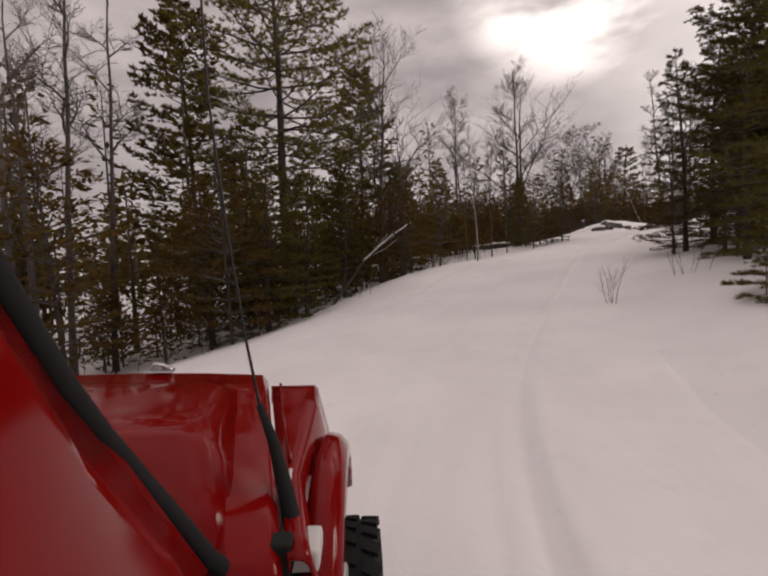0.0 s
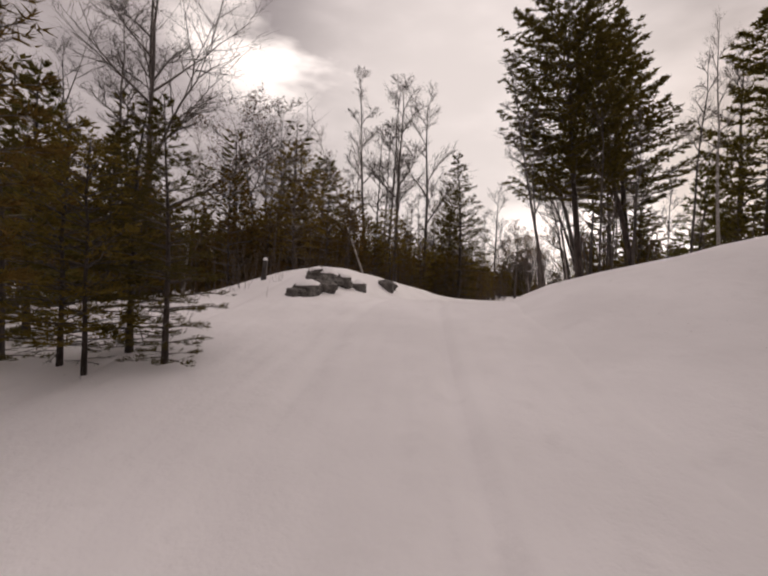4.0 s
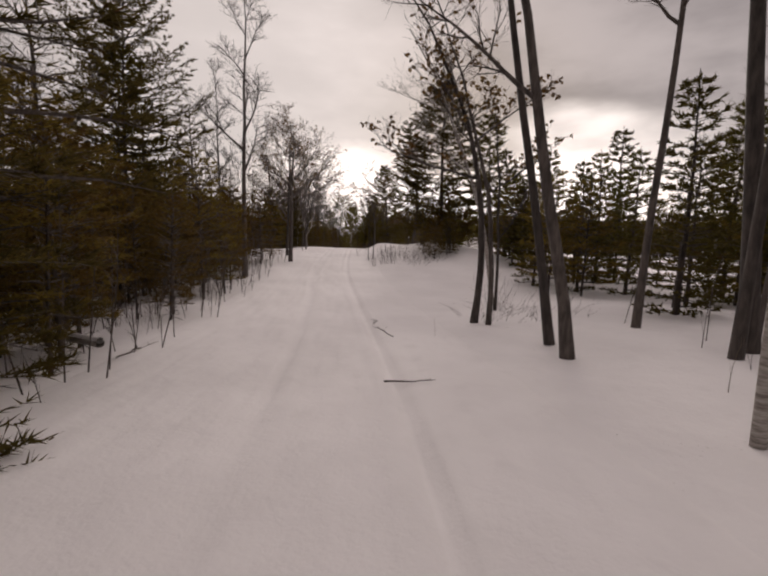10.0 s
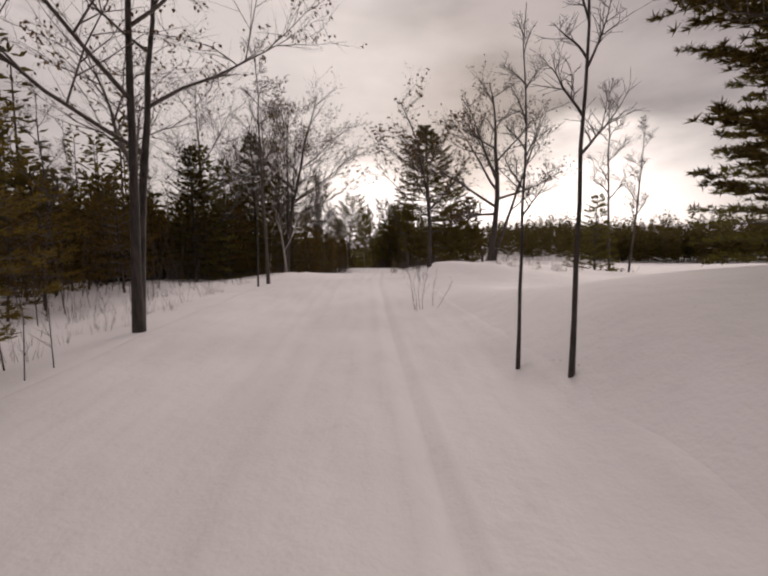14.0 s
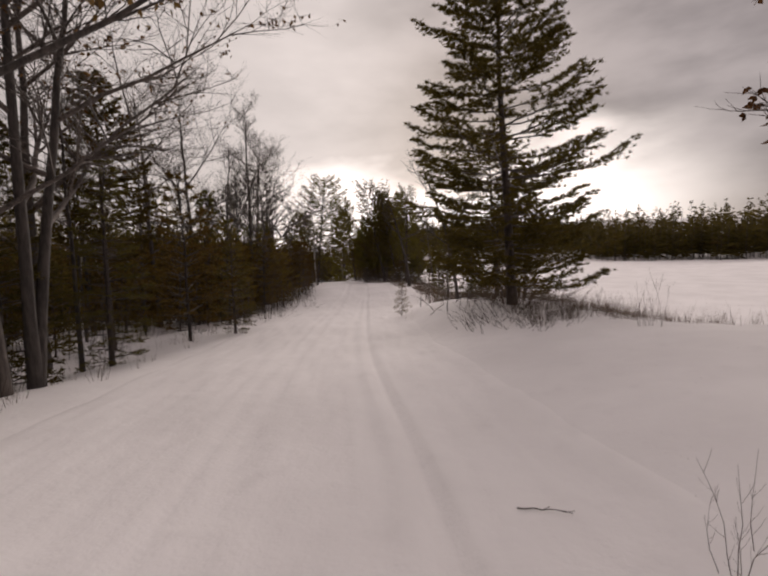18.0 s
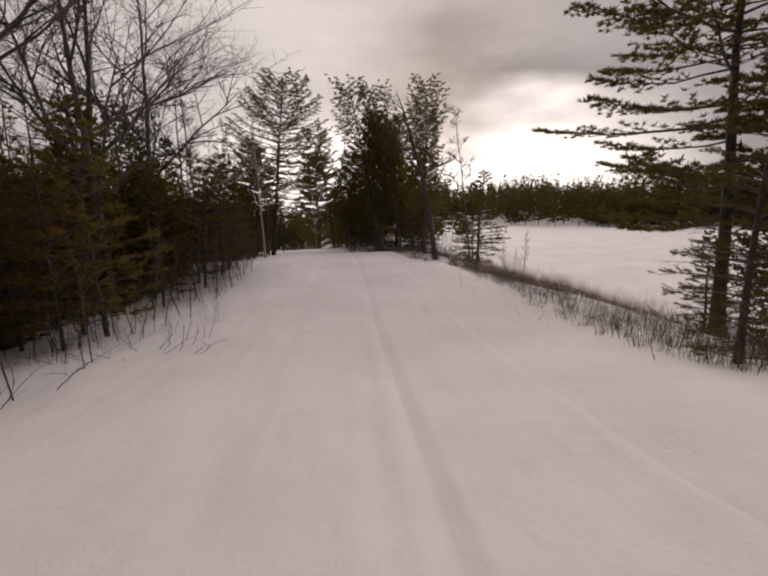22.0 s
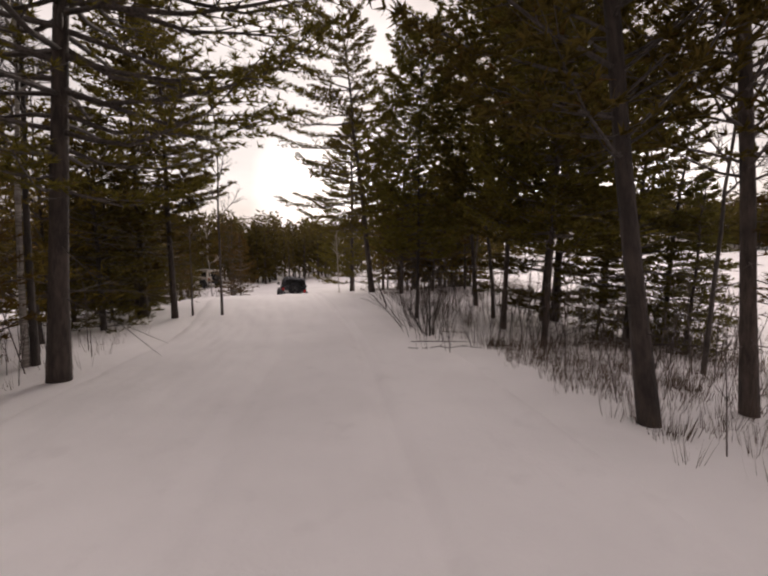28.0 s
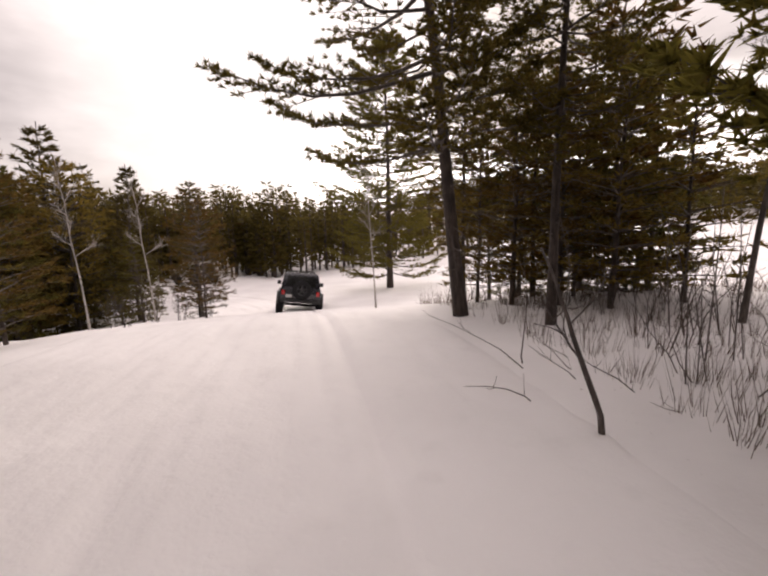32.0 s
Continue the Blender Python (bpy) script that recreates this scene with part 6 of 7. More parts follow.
def leaning_limb(points, r, label, seed):
    """A dead trunk fallen against the wood edge, with side limbs and snow along its top."""
    rng = random.Random(seed)
    root = thing("fallen_tree", label, "tree")
    pts = [Vector(p) for p in points]
    base = pts[0].copy()
    pts = [p - base for p in pts]
    s, snow = Soup(), Soup()
    s.tube(pts, [r * (1 - 0.7 * k / (len(pts) - 1)) for k in range(len(pts))], 7)
    snow.tube([p + Vector((0, 0, r * 0.7)) for p in pts[1:]], [r * 0.6 * (1 - 0.6 * k / len(pts)) for k in range(len(pts) - 1)], 6)
    for k in range(7):
        p = along(pts, rng.uniform(0.35, 0.95))
        d = (pts[-1] - pts[0]).normalized() + Vector((rng.uniform(-0.5, 0.5), rng.uniform(-0.5, 0.5), rng.uniform(-0.2, 0.5)))
        d.normalize()
        ln = rng.uniform(0.6, 1.8)
        q = [p, p + d * ln * 0.5, p + d * ln + Vector((0, 0, rng.uniform(-0.15, 0.2)))]
        s.tube(q, [r * 0.4, r * 0.25, 0.004], 5)
        snow.tube([v + Vector((0, 0, r * 0.3)) for v in q], [r * 0.22, r * 0.14, 0.004], 5)
    part("trunk", s.mesh("trunk", BARK_PINE, True), None, root)
    part("snow_cap", snow.mesh("snow_cap", SNOW_CAP, True), None, root, "thin line of snow along the limbs")
    root.matrix_basis = Matrix.Translation(base)


# ---- trees that stand out by their shape ----
old_tree(36.7, 33.4, 12.5, 0.15, 111, 0.16, 0.002, ((6.6, -69, 2.2, 0.6), (6.2, 150, 1.4, 2.0), (7.5, 111, 2.4, 1.6), (8.8, 20, 2.0, 2.2), (9.8, 200, 2.0, 1.8)), "thick dark trunk leaning beside the snowy track", 301)
old_tree(42.4, 33.8, 12.0, 0.14, 111, 0.12, 0.003, ((5.6, -69, 0.7, 1.6), (5.4, 111, 0.8, 1.5), (7.4, 180, 2.2, 1.8), (8.6, 10, 2.0, 2.4)), "straight grey trunk forking above a dark evergreen", 302)
old_tree(34.0, 32.3, 9.5, 0.085, 111, 0.10, 0.03, ((4.6, 130, 2.6, 1.3), (4.2, -69, 0.9, 0.8), (5.6, 170, 2.0, 1.4), (6.6, 60, 1.8, 1.5)), "curved dark trunk bending out over the track", 303)
old_tree(34.5, 32.5, 9.0, 0.06, 111, 0.07, 0.026, ((4.4, 100, 1.4, 1.4), (5.8, 190, 1.3, 1.3)), "thin dark trunk bowed beside the thicker ones", 304)
old_tree(34.8, 32.2, 8.5, 0.05, 111, 0.03, 0.03, ((4.6, 120, 1.2, 1.5), (5.6, 20, 1.2, 1.3)), "thin dark trunk rising from the same foot", 305)
old_tree(41.6, 36.6, 10.0, 0.1, 111, 0.18, 0.008, ((4.2, 111, 1.8, 1.6), (5.6, 150, 1.8, 1.0), (6.4, -69, 1.4, 1.8), (7.4, 100, 1.4, 1.6)), "slim bare tree leaning over the snow", 306)
old_tree(85.2, 51.9, 11.0, 0.19, -73, 0.14, -0.016, ((3.4, 107, 5.4, 3.6), (3.0, 122, 3.0, -0.7), (3.9, -73, 3.8, 1.8), (4.4, 77, 3.0, 4.4), (4.9, 40, 2.0, 4.4), (5.4, 137, 3.2, 3.8), (6.2, -98, 2.4, 3.0), (7.0, 107, 2.4, 2.0)), "wide old oak forking low over the lake bank", 307, name="oak_tree", fine=6, leaves=3, flare=1.5)
old_tree(85.3, 51.7, 9.5, 0.1, -73, 0.34, 0.0, ((3.2, -73, 2.0, 1.8), (4.6, 107, 1.8, 2.0), (6.0, -43, 1.8, 1.8)), "leaning second stem of the oak on the bank", 308, name="oak_tree", leaves=3)
old_tree(79.7, 63.8, 10.5, 0.11, -73, 0.16, 0.006, ((3.6, -63, 4.0, 2.2), (4.4, -93, 3.6, 3.2), (5.0, 107, 2.8, 2.8), (5.6, 30, 2.4, 3.0), (6.4, -73, 3.0, 2.4), (7.2, 127, 2.4, 2.4)), "old oak with a long limb reaching over the track", 309, name="oak_tree", fine=6, leaves=2)
old_tree(78.1, 62.5, 3.3, 0.065, 107, 0.06, 0.02, ((1.25, -73, 0.8, 2.0), (1.9, 107, 0.35, 1.9)), "pale birch forking into a wide curved bow", 310, bark=BARK_BIRCH, name="birch_tree", fine=3, flare=1.8)
old_tree(132.8, 75.0, 6.5, 0.06, 114, 0.10, 0.02, ((3.0, 114, 0.9, 0.7), (4.0, 200, 0.8, 0.8)), "thin dark curved trunk on the lake bank", 311, sway=0.02)
old_tree(94.6, 59.4, 6.0, 0.062, 112, 0.18, 0.015, ((2.2, 112, 1.3, 1.2), (2.6, -68, 1.4, 1.6), (4.0, 82, 1.2, 1.6), (2.4, -48, 1.0, -0.2)), "crooked dark tree with drooping dead limbs by the lake", 312, sway=0.02)
old_tree(116.6, 67.3, 8.0, 0.13, 112, 0.1, 0.017, ((4.4, -68, 1.8, 1.0), (5.0, 112, 1.2, 1.2), (6.2, -68, 1.8, 1.2), (7.0, 92, 1.4, 1.2)), "grey dead trunk leaning over the lake bank", 313)
old_tree(44.8, 38.7, 7.6, 0.085, 112, -0.15, 0.055, ((3.6, 132, 2.6, 1.0), (4.4, -68, 1.4, 1.4), (4.6, 152, 1.6, 1.6), (5.6, 22, 1.6, 1.2)), "dark trunk bowed at the foot and leaning over the track", 314, leaves=3)
old_tree(44.6, 38.3, 7.0, 0.06, 112, -0.05, 0.04, ((3.2, -68, 1.2, 1.2), (4.2, 112, 1.4, 1.2), (4.8, -8, 1.2, 1.2)), "thin dark trunk bowed over the track", 315, leaves=3)
old_tree(47.3, 38.4, 6.0, 0.045, 112, -0.03, 0.01, ((2.2, -68, 0.7, 1.2), (3.4, 112, 0.7, 1.2)), "thin grey forked tree beside the bowed trunks", 316)
old_tree(48.6, 38.6, 8.6, 0.075, 112, 0.12, 0.026, ((4.4, 132, 1.8, 1.4), (5.2, -38, 1.3, 1.6), (6.2, 112, 1.8, 0.9)), "pale birch bowing out over the snow", 317, bark=BARK_BIRCH, name="birch_tree")
old_tree(57.9, 52.2, 8.4, 0.115, -68, 0.02, 0.0, ((3.7, -68, 2.6, 1.6), (3.9, 112, 1.8, 2.2), (4.2, -38, 2.8, 2.4), (4.6, 152, 2.0, 2.4), (5.0, -88, 2.4, 2.2), (5.6, 20, 1.8, 2.0), (6.2, 112, 1.6, 1.8)), "old oak with a gnarled crown at the wood edge", 318, name="oak_tree", fine=6, leaves=2)
old_tree(99.2, 74.1, 10.0, 0.11, -68, 0.01, 0.0, ((3.6, -68, 3.0, 3.6), (3.9, 112, 1.6, 3.4), (4.3, -38, 2.2, 4.0), (4.8, -88, 3.0, 3.4), (5.4, 152, 1.6, 3.0)), "leafless tree with rising limbs at the wood edge", 319, fine=4)
old_tree(132.9, 78.7, 1.5, 0.02, 112, 0.38, 0.0, ((0.6, 112, 0.35, 0.5), (0.9, -60, 0.3, 0.35)), "dark leaning sapling with broken twigs on the bank", 320, name="sapling", fine=2)
old_tree(76.2, 53.5, 7.6, 0.075, 107, -0.05, 0.028, ((2.3, 107, 2.6, 2.6), (2.6, -73, 2.2, 2.4), (3.1, 150, 2.2, 2.4), (3.5, 50, 2.2, 2.2), (4.2, 107, 2.0, 1.8), (4.8, -60, 1.8, 1.8)), "oak with dead leaves hanging beside the track", 321, name="oak_tree", fine=5, leaves=6, flare=1.6)
stump(84.7, 52.3, 0.07, 0.85, "broken dark stub at the foot of the oak")
leaning_limb(((-2.1, 17.2, ground_z(-2.1, 17.2) - 0.1), (-0.8, 18.4, 0.47), (0.3, 19.5, 1.45), (1.4, 20.6, 2.19)), 0.05, "dead snowy trunk leaning out of the dark thicket", 12)


# ---- vehicles ----
PAINT_RED = plain("red_paint", (0.19, 0.003, 0.003), 0.07, 0.0, 0.0, 0.01, 60)
PAINT_DARK = plain("dark_blue_paint", (0.012, 0.012, 0.018), 0.25, 0.0, 0.7, 0.02, 60)
RUBBER = plain("black_rubber", (0.018, 0.018, 0.019), 0.75, 0.0, 0.0, 0.25, 40)
BLACK_PLASTIC = plain("black_plastic", (0.012, 0.012, 0.012), 0.5, 0.0, 0.0, 0.1, 80)
CHROME = plain("worn_chrome", (0.55, 0.55, 0.56), 0.25, 1.0, 0.0, 0.05, 40)
RIM_STEEL = plain("dark_steel", (0.06, 0.06, 0.062), 0.5, 0.6, 0.0, 0.05, 40)
LAMP_GREY = plain("clear_lamp_glass", (0.45, 0.43, 0.40), 0.12, 0.0, 0.6, 0.05, 30)
LAMP_RED = plain("red_lamp_glass", (0.42, 0.01, 0.012), 0.15, 0.0, 0.6, 0.05, 30)
DARK_GLASS = plain("dark_window_glass", (0.01, 0.011, 0.012), 0.06, 0.0, 0.5, 0.0, 10)
WHITE_PLASTIC = plain("white_plastic", (0.6, 0.59, 0.57), 0.4, 0.0, 0.0, 0.05, 40)
for dull, level in ((PAINT_RED, 0.15), (RUBBER, 0.15)):
    for node in dull.node_tree.nodes:
        if node.type == "BSDF_PRINCIPLED":
            node.inputs["Specular IOR Level"].default_value = level


def loft(sections, closed=False, caps=True):
    """A skin through rows of points."""
    bm = bmesh.new()
    rows = [[bm.verts.new(p) for p in row] for row in sections]
    n = len(rows[0])
    for a, b in zip(rows, rows[1:]):
        for k in range(n if closed else n - 1):
            bm.faces.new((a[k], a[(k + 1) % n], b[(k + 1) % n], b[k]))
    if closed and caps:
        bm.faces.new(rows[0])
        bm.faces.new(rows[-1])
    bmesh.ops.recalc_face_normals(bm, faces=bm.faces)
    return bm


def rounded(bm, width, sharp=0.35):
    """Round the edges that turn by more than a third of a radian."""
    edges = [e for e in bm.edges if len(e.link_faces) == 2 and e.calc_face_angle(0) > sharp]
    bmesh.ops.bevel(bm, geom=edges, offset=width, segments=2, profile=0.6, affect="EDGES", clamp_overlap=True)
    for f in bm.faces:
        f.smooth = True
    return bm


def block(x0, y0, z0, x1, y1, z1, r=0.01, top=(0, 0)):
    """A box with soft edges, its top drawn in by the given amounts."""
    a, b = top
    low = [(x0, y0, z0), (x1, y0, z0), (x1, y1, z0), (x0, y1, z0)]
    high = [(x0 + a, y0 + b, z1), (x1 - a, y0 + b, z1), (x1 - a, y1 - b, z1), (x0 + a, y1 - b, z1)]
    return rounded(loft([low, high], True), r)


def shell(rows, thick):
    """A sheet of metal with thickness, from rows of points."""
    bm = loft(rows)
    bmesh.ops.solidify(bm, geom=bm.faces[:], thickness=thick)
    for f in bm.faces:
        f.smooth = True
    return bm


def ring(y_mid, wide, profile, n=28):
    """A body of revolution about the x axis from (x, radius) pairs."""
    return loft([[(x * wide, y_mid + r * math.cos(6.2832 * k / n), r * math.sin(6.2832 * k / n)) for k in range(n)] for x, r in profile], True, False)


def pipe(points, radii, sides=8):
    s = Soup()
    s.tube([Vector(p) for p in points], radii, sides)
    return s


WHEEL_MESH = {}


def wheel(parent, x, y, z, r, wide):
    """Knobbly tyre on a spoked steel rim, with lugs."""
    if not WHEEL_MESH:
        tyre = ring(0, 1, ((-0.5, 0.58), (-0.5, 0.86), (-0.40, 0.97), (0, 1.0), (0.40, 0.97), (0.5, 0.86), (0.5, 0.58)), 36)
        for k in range(30):
            for row in range(4):
                across = (row - 1.5) * 0.25
                a = 6.2832 * (k + 0.5 * (row % 2)) / 30
                m = Matrix.Rotation(a, 4, "X") @ Matrix.Translation((across, 0, 0.995 - 0.10 * across * across)) @ Matrix.Rotation(0.35 * (1 if row < 2 else -1), 4, "Z")
                bmesh.ops.create_cube(tyre, size=1.0, matrix=m @ Matrix.Diagonal((0.2, 0.115, 0.04, 1)))
        rim = ring(0, 1, ((-0.42, 0.58), (-0.2, 0.5), (0.3, 0.5), (0.46, 0.585)), 28)
        for k in range(5):
            m = Matrix.Rotation(6.2832 * k / 5, 4, "X") @ Matrix.Translation((0.22, 0, 0.27))
            bmesh.ops.create_cube(rim, size=1.0, matrix=m @ Matrix.Diagonal((0.16, 0.16, 0.52, 1)))
        bmesh.ops.create_cone(rim, cap_ends=True, segments=14, radius1=0.17, radius2=0.13, depth=0.2, matrix=Matrix.Translation((0.28, 0, 0)) @ Matrix.Rotation(math.pi / 2, 4, "Y"))
        for key, bm, mat in (("tyre", tyre, RUBBER), ("rim", rim, RIM_STEEL)):
            me = bpy.data.meshes.new(key)
            bm.to_mesh(me)
            bm.free()
            me.materials.append(mat)
            WHEEL_MESH[key] = me
    flip = 1 if x >= 0 else -1
    m = Matrix.Translation((x, y, z)) @ Matrix.Diagonal((wide * flip, r, r, 1))
    t = part("tyre", WHEEL_MESH["tyre"], None, parent, "black knobbly off-road tyre dusted with snow", m)
    part("rim", WHEEL_MESH["rim"], None, t)


def red_off_roader():
    """The vehicle that carries the camera, as it stands at the start; x from its middle, y ahead of the eye, z up from the snow."""
    car = thing("off_road_car", "red boxy off-road car with black trim standing on the snow track", "car")

    def half(y):
        return 0.57 + (1.98 - y) * 0.235

    # Hood: crowned sheet that widens towards the cowl and is turned down at its edges.
    rows = []
    for y, z in ((2.00, 1.06), (1.985, 1.125), (1.95, 1.145), (1.7, 1.155), (1.4, 1.16), (1.15, 1.16), (1.0, 1.135), (0.88, 1.10), (0.80, 1.07)):
        w = half(y)
        rows.append([(-w, y, z - 0.16), (-w + 0.005, y, z - 0.03), (-w + 0.03, y, z), (-w * 0.5, y, z + 0.012), (0, y, z + 0.016), (w * 0.5, y, z + 0.012), (w - 0.03, y, z), (w - 0.005, y, z - 0.03), (w, y, z - 0.16)])
    hood = part("hood", shell(rows, 0.006), PAINT_RED, car, "glossy red hood with raised middle")
    # Raised middle of the hood, cut off steeply at its back.
    rows = []
    for y, w, h in ((1.84, 0.36, 0.0), (1.70, 0.42, 0.030), (1.5, 0.475, 0.052), (1.3, 0.52, 0.068), (1.15, 0.56, 0.080), (1.11, 0.57, 0.076), (1.0, 0.60, 0.035), (0.84, 0.63, 0.0)):
        z = 1.158 + (1.98 - y) * 0.012 - 0.27 * max(1.13 - y, 0)
        rows.append([(-w - 0.09, y, z - 0.004), (-w - 0.01, y, z + h * 0.85), (-w + 0.05, y, z + h), (0, y, z + h * 1.1), (w - 0.05, y, z + h), (w + 0.01, y, z + h * 0.85), (w + 0.09, y, z - 0.004)])
    part("scoop", shell(rows, 0.004), PAINT_RED, hood, "raised scoop of the hood")
    # Catch on the front edge.
    part("hood_catch", block(0.045, 1.93, 1.16, 0.15, 1.99, 1.172, 0.005), CHROME, hood, "small chrome loop on the hood edge")
    part("catch_loop", pipe([(0.05, 1.96, 1.165), (0.07, 1.96, 1.20), (0.11, 1.96, 1.19), (0.15, 1.96, 1.165)], [0.011] * 4).mesh("catch_loop", CHROME, True), None, hood)
    part("grille", block(-0.56, 1.96, 0.60, 0.56, 2.01, 1.10, 0.02, (0.02, 0)), PAINT_RED, car)
    for k in range(7):
        x = -0.27 + 0.09 * k
        part("grille_slot", block(x - 0.022, 2.005, 0.72, x + 0.022, 2.016, 1.02, 0.006), BLACK_PLASTIC, car, "black grille slot")
    for s in (-1, 1):
        lamp = part("headlight", ring(0, 1, ((0.0, 0.09), (0.02, 0.10), (0.03, 0.085), (0.035, 0.01)), 20), CHROME, car, "round headlight", Matrix.Translation((s * 0.43, 2.0, 0.88)) @ Matrix.Rotation(radians(90), 4, "Z"))
        part("lens", ring(0, 1, ((0.034, 0.086), (0.05, 0.05), (0.055, 0.004)), 20), LAMP_GREY, lamp)

    # Front fenders: flat top with a pressed panel, sloping outer side, and a rounded flare over the wheel.
    for s in (1, -1):
        rows = []
        for y in (1.98, 1.93, 1.7, 1.45, 1.2, 0.95, 0.86):
            w, drop = half(y) + 0.008, (0.07 if y > 1.97 else 0)
            edge = 0.80 + (0.02 if y < 1.9 else 0)
            z = 1.10 - (1.98 - y) * 0.015 - drop
            edge = max(edge, w + 0.05)
            rows.append([(s * w, y, z - 0.03), (s * w, y, z), (s * (edge - 0.015), y, z), (s * edge, y, z - 0.015), (s * (edge + 0.045), y, z - 0.20), (s * (edge + 0.055), y, z - 0.30 + drop)])
        fender = part("fender", shell(rows, 0.006), PAINT_RED, car, "red front fender with sloping side")
        part("fender_panel", loft([[(s * (half(1.86) + 0.045), 1.86, 1.108), (s * 0.765, 1.86, 1.108)], [(s * (half(1.86) + 0.05), 1.85, 1.103), (s * 0.76, 1.85, 1.103)], [(s * 0.762, 1.33, 1.094), (s * 0.775, 1.33, 1.094)], [(s * 0.768, 1.30, 1.098), (s * 0.778, 1.30, 1.098)]]), PAINT_RED, fender, "pressed panel on the fender top")
        part("edge_bead", pipe([(s * 0.632, 1.93, 1.108), (s * 0.70, 1.6, 1.104), (s * 0.785, 1.25, 1.098)], [0.006] * 3, 6).mesh("edge_bead", PAINT_RED, True), None, fender)
        rows = []
        for k in range(11):
            a = radians(22 + 14.1 * k)
            y, z = 1.40 + 0.58 * math.cos(a), 0.45 + 0.58 * math.sin(a)
            rows.append([(s * 0.84, y, z + 0.010), (s * 0.875, y, z + 0.032), (s * 0.915, y, z + 0.022), (s * 0.945, y, z - 0.015), (s * 0.95, y, z - 0.06), (s * 0.92, y, z - 0.07)])
        flare = part("wheel_flare", shell(rows, 0.008), PAINT_RED, car, "rounded red flare over the front wheel")
        lamp = part("marker_lamp", block(s * 0.925 - 0.016, 1.04, 0.82, s * 0.925 + 0.034, 1.13, 0.865, 0.012), CHROME, flare, "small chrome side lamp")
        part("bumper_hook", block(s * 0.5 - 0.02, 2.16, 0.60, s * 0.5 + 0.02, 2.24, 0.66, 0.01), BLACK_PLASTIC, car)
        part("mirror_arm", pipe([(s * 0.79, 0.52, 1.22), (s * 0.84, 0.50, 1.24)], [0.012, 0.012]).mesh("mirror_arm", BLACK_PLASTIC, True), None, car)

    # Cowl, windshield with its frame and seal.
    part("cowl", block(-0.79, 0.62, 1.02, 0.79, 0.86, 1.07, 0.012, (0.01, 0.01)), PAINT_RED, car, "red cowl panel below the windshield")
    part("cowl_vent", block(-0.3, 0.66, 1.065, 0.3, 0.76, 1.08, 0.006), BLACK_PLASTIC, car)
    screen = part("windshield_frame", shell([[(-0.72, 0.74, 1.16), (-0.72, 0.70, 1.16)], [(-0.57, 0.46, 1.80), (-0.57, 0.42, 1.80)], [(-0.53, 0.445, 1.83), (-0.53, 0.40, 1.83)], [(0.53, 0.445, 1.83), (0.53, 0.40, 1.83)], [(0.57, 0.46, 1.80), (0.57, 0.42, 1.80)], [(0.72, 0.74, 1.16), (0.72, 0.70, 1.16)]], 0.04), PAINT_RED, car, "red windshield frame")
    part("windshield", loft([[(-0.69, 0.72, 1.19), (0.69, 0.72, 1.19)], [(-0.55, 0.46, 1.78), (0.55, 0.46, 1.78)]]), DARK_GLASS, screen, "dark windshield glass")
    for s in (1, -1):
        part("pillar", shell([[(s * 0.708, 0.775, 1.13), (s * 0.80, 0.66, 1.08), (s * 0.85, 0.30, 1.08), (s * 0.85, -0.1, 1.08)], [(s * 0.660, 0.655, 1.365), (s * 0.765, 0.54, 1.30), (s * 0.82, 0.26, 1.28), (s * 0.82, -0.1, 1.28)], [(s * 0.650, 0.51, 1.57), (s * 0.72, 0.44, 1.50), (s * 0.78, 0.22, 1.47), (s * 0.78, -0.1, 1.47)], [(s * 0.665, 0.425, 1.68), (s * 0.715, 0.36, 1.65), (s * 0.73, 0.16, 1.61), (s * 0.73, -0.1, 1.61)], [(s * 0.66, 0.36, 1.80), (s * 0.70, 0.32, 1.76), (s * 0.67, 0.10, 1.71), (s * 0.67, -0.1, 1.71)]], 0.012), PAINT_RED, car, "broad red pillar beside the windshield")
        part("pillar_seal", pipe([(s * 0.715, 0.82, 1.10), (s * 0.703, 0.79, 1.145), (s * 0.678, 0.74, 1.246), (s * 0.652, 0.67, 1.37), (s * 0.637, 0.60, 1.48), (s * 0.639, 0.53, 1.574), (s * 0.650, 0.47, 1.653), (s * 0.665, 0.40, 1.74)], [0.02, 0.019, 0.018, 0.017, 0.016, 0.016, 0.015, 0.015], 10).mesh("pillar_seal", RUBBER, True), None, car, "black rubber seal along the windshield")
        door = part("door", block(s * 0.80 - 0.03, -0.55, 0.62, s * 0.80 + 0.03, 0.60, 1.14, 0.015), PAINT_RED, car, "red car door")
        part("window", block(s * 0.755 - 0.012, -0.5, 1.14, s * 0.755 + 0.012, -0.12, 1.66, 0.006), DARK_GLASS, door, "dark side window")
        part("door_handle", block(s * 0.835 - 0.02, -0.45, 0.98, s * 0.835 + 0.02, -0.30, 1.02, 0.008), BLACK_PLASTIC, door)
        part("hinge", block(s * 0.83 - 0.012, 0.56, 0.98, s * 0.83 + 0.012, 0.66, 1.03, 0.006), PAINT_RED, door)
        part("quarter_panel", block(s * 0.80 - 0.03, -1.95, 0.62, s * 0.80 + 0.03, -0.56, 1.14, 0.02), PAINT_RED, car, "red rear quarter panel")
        part("rear_window", block(s * 0.75 - 0.012, -1.9, 1.15, s * 0.75 + 0.012, -0.58, 1.66, 0.006), DARK_GLASS, car, "dark rear side window")
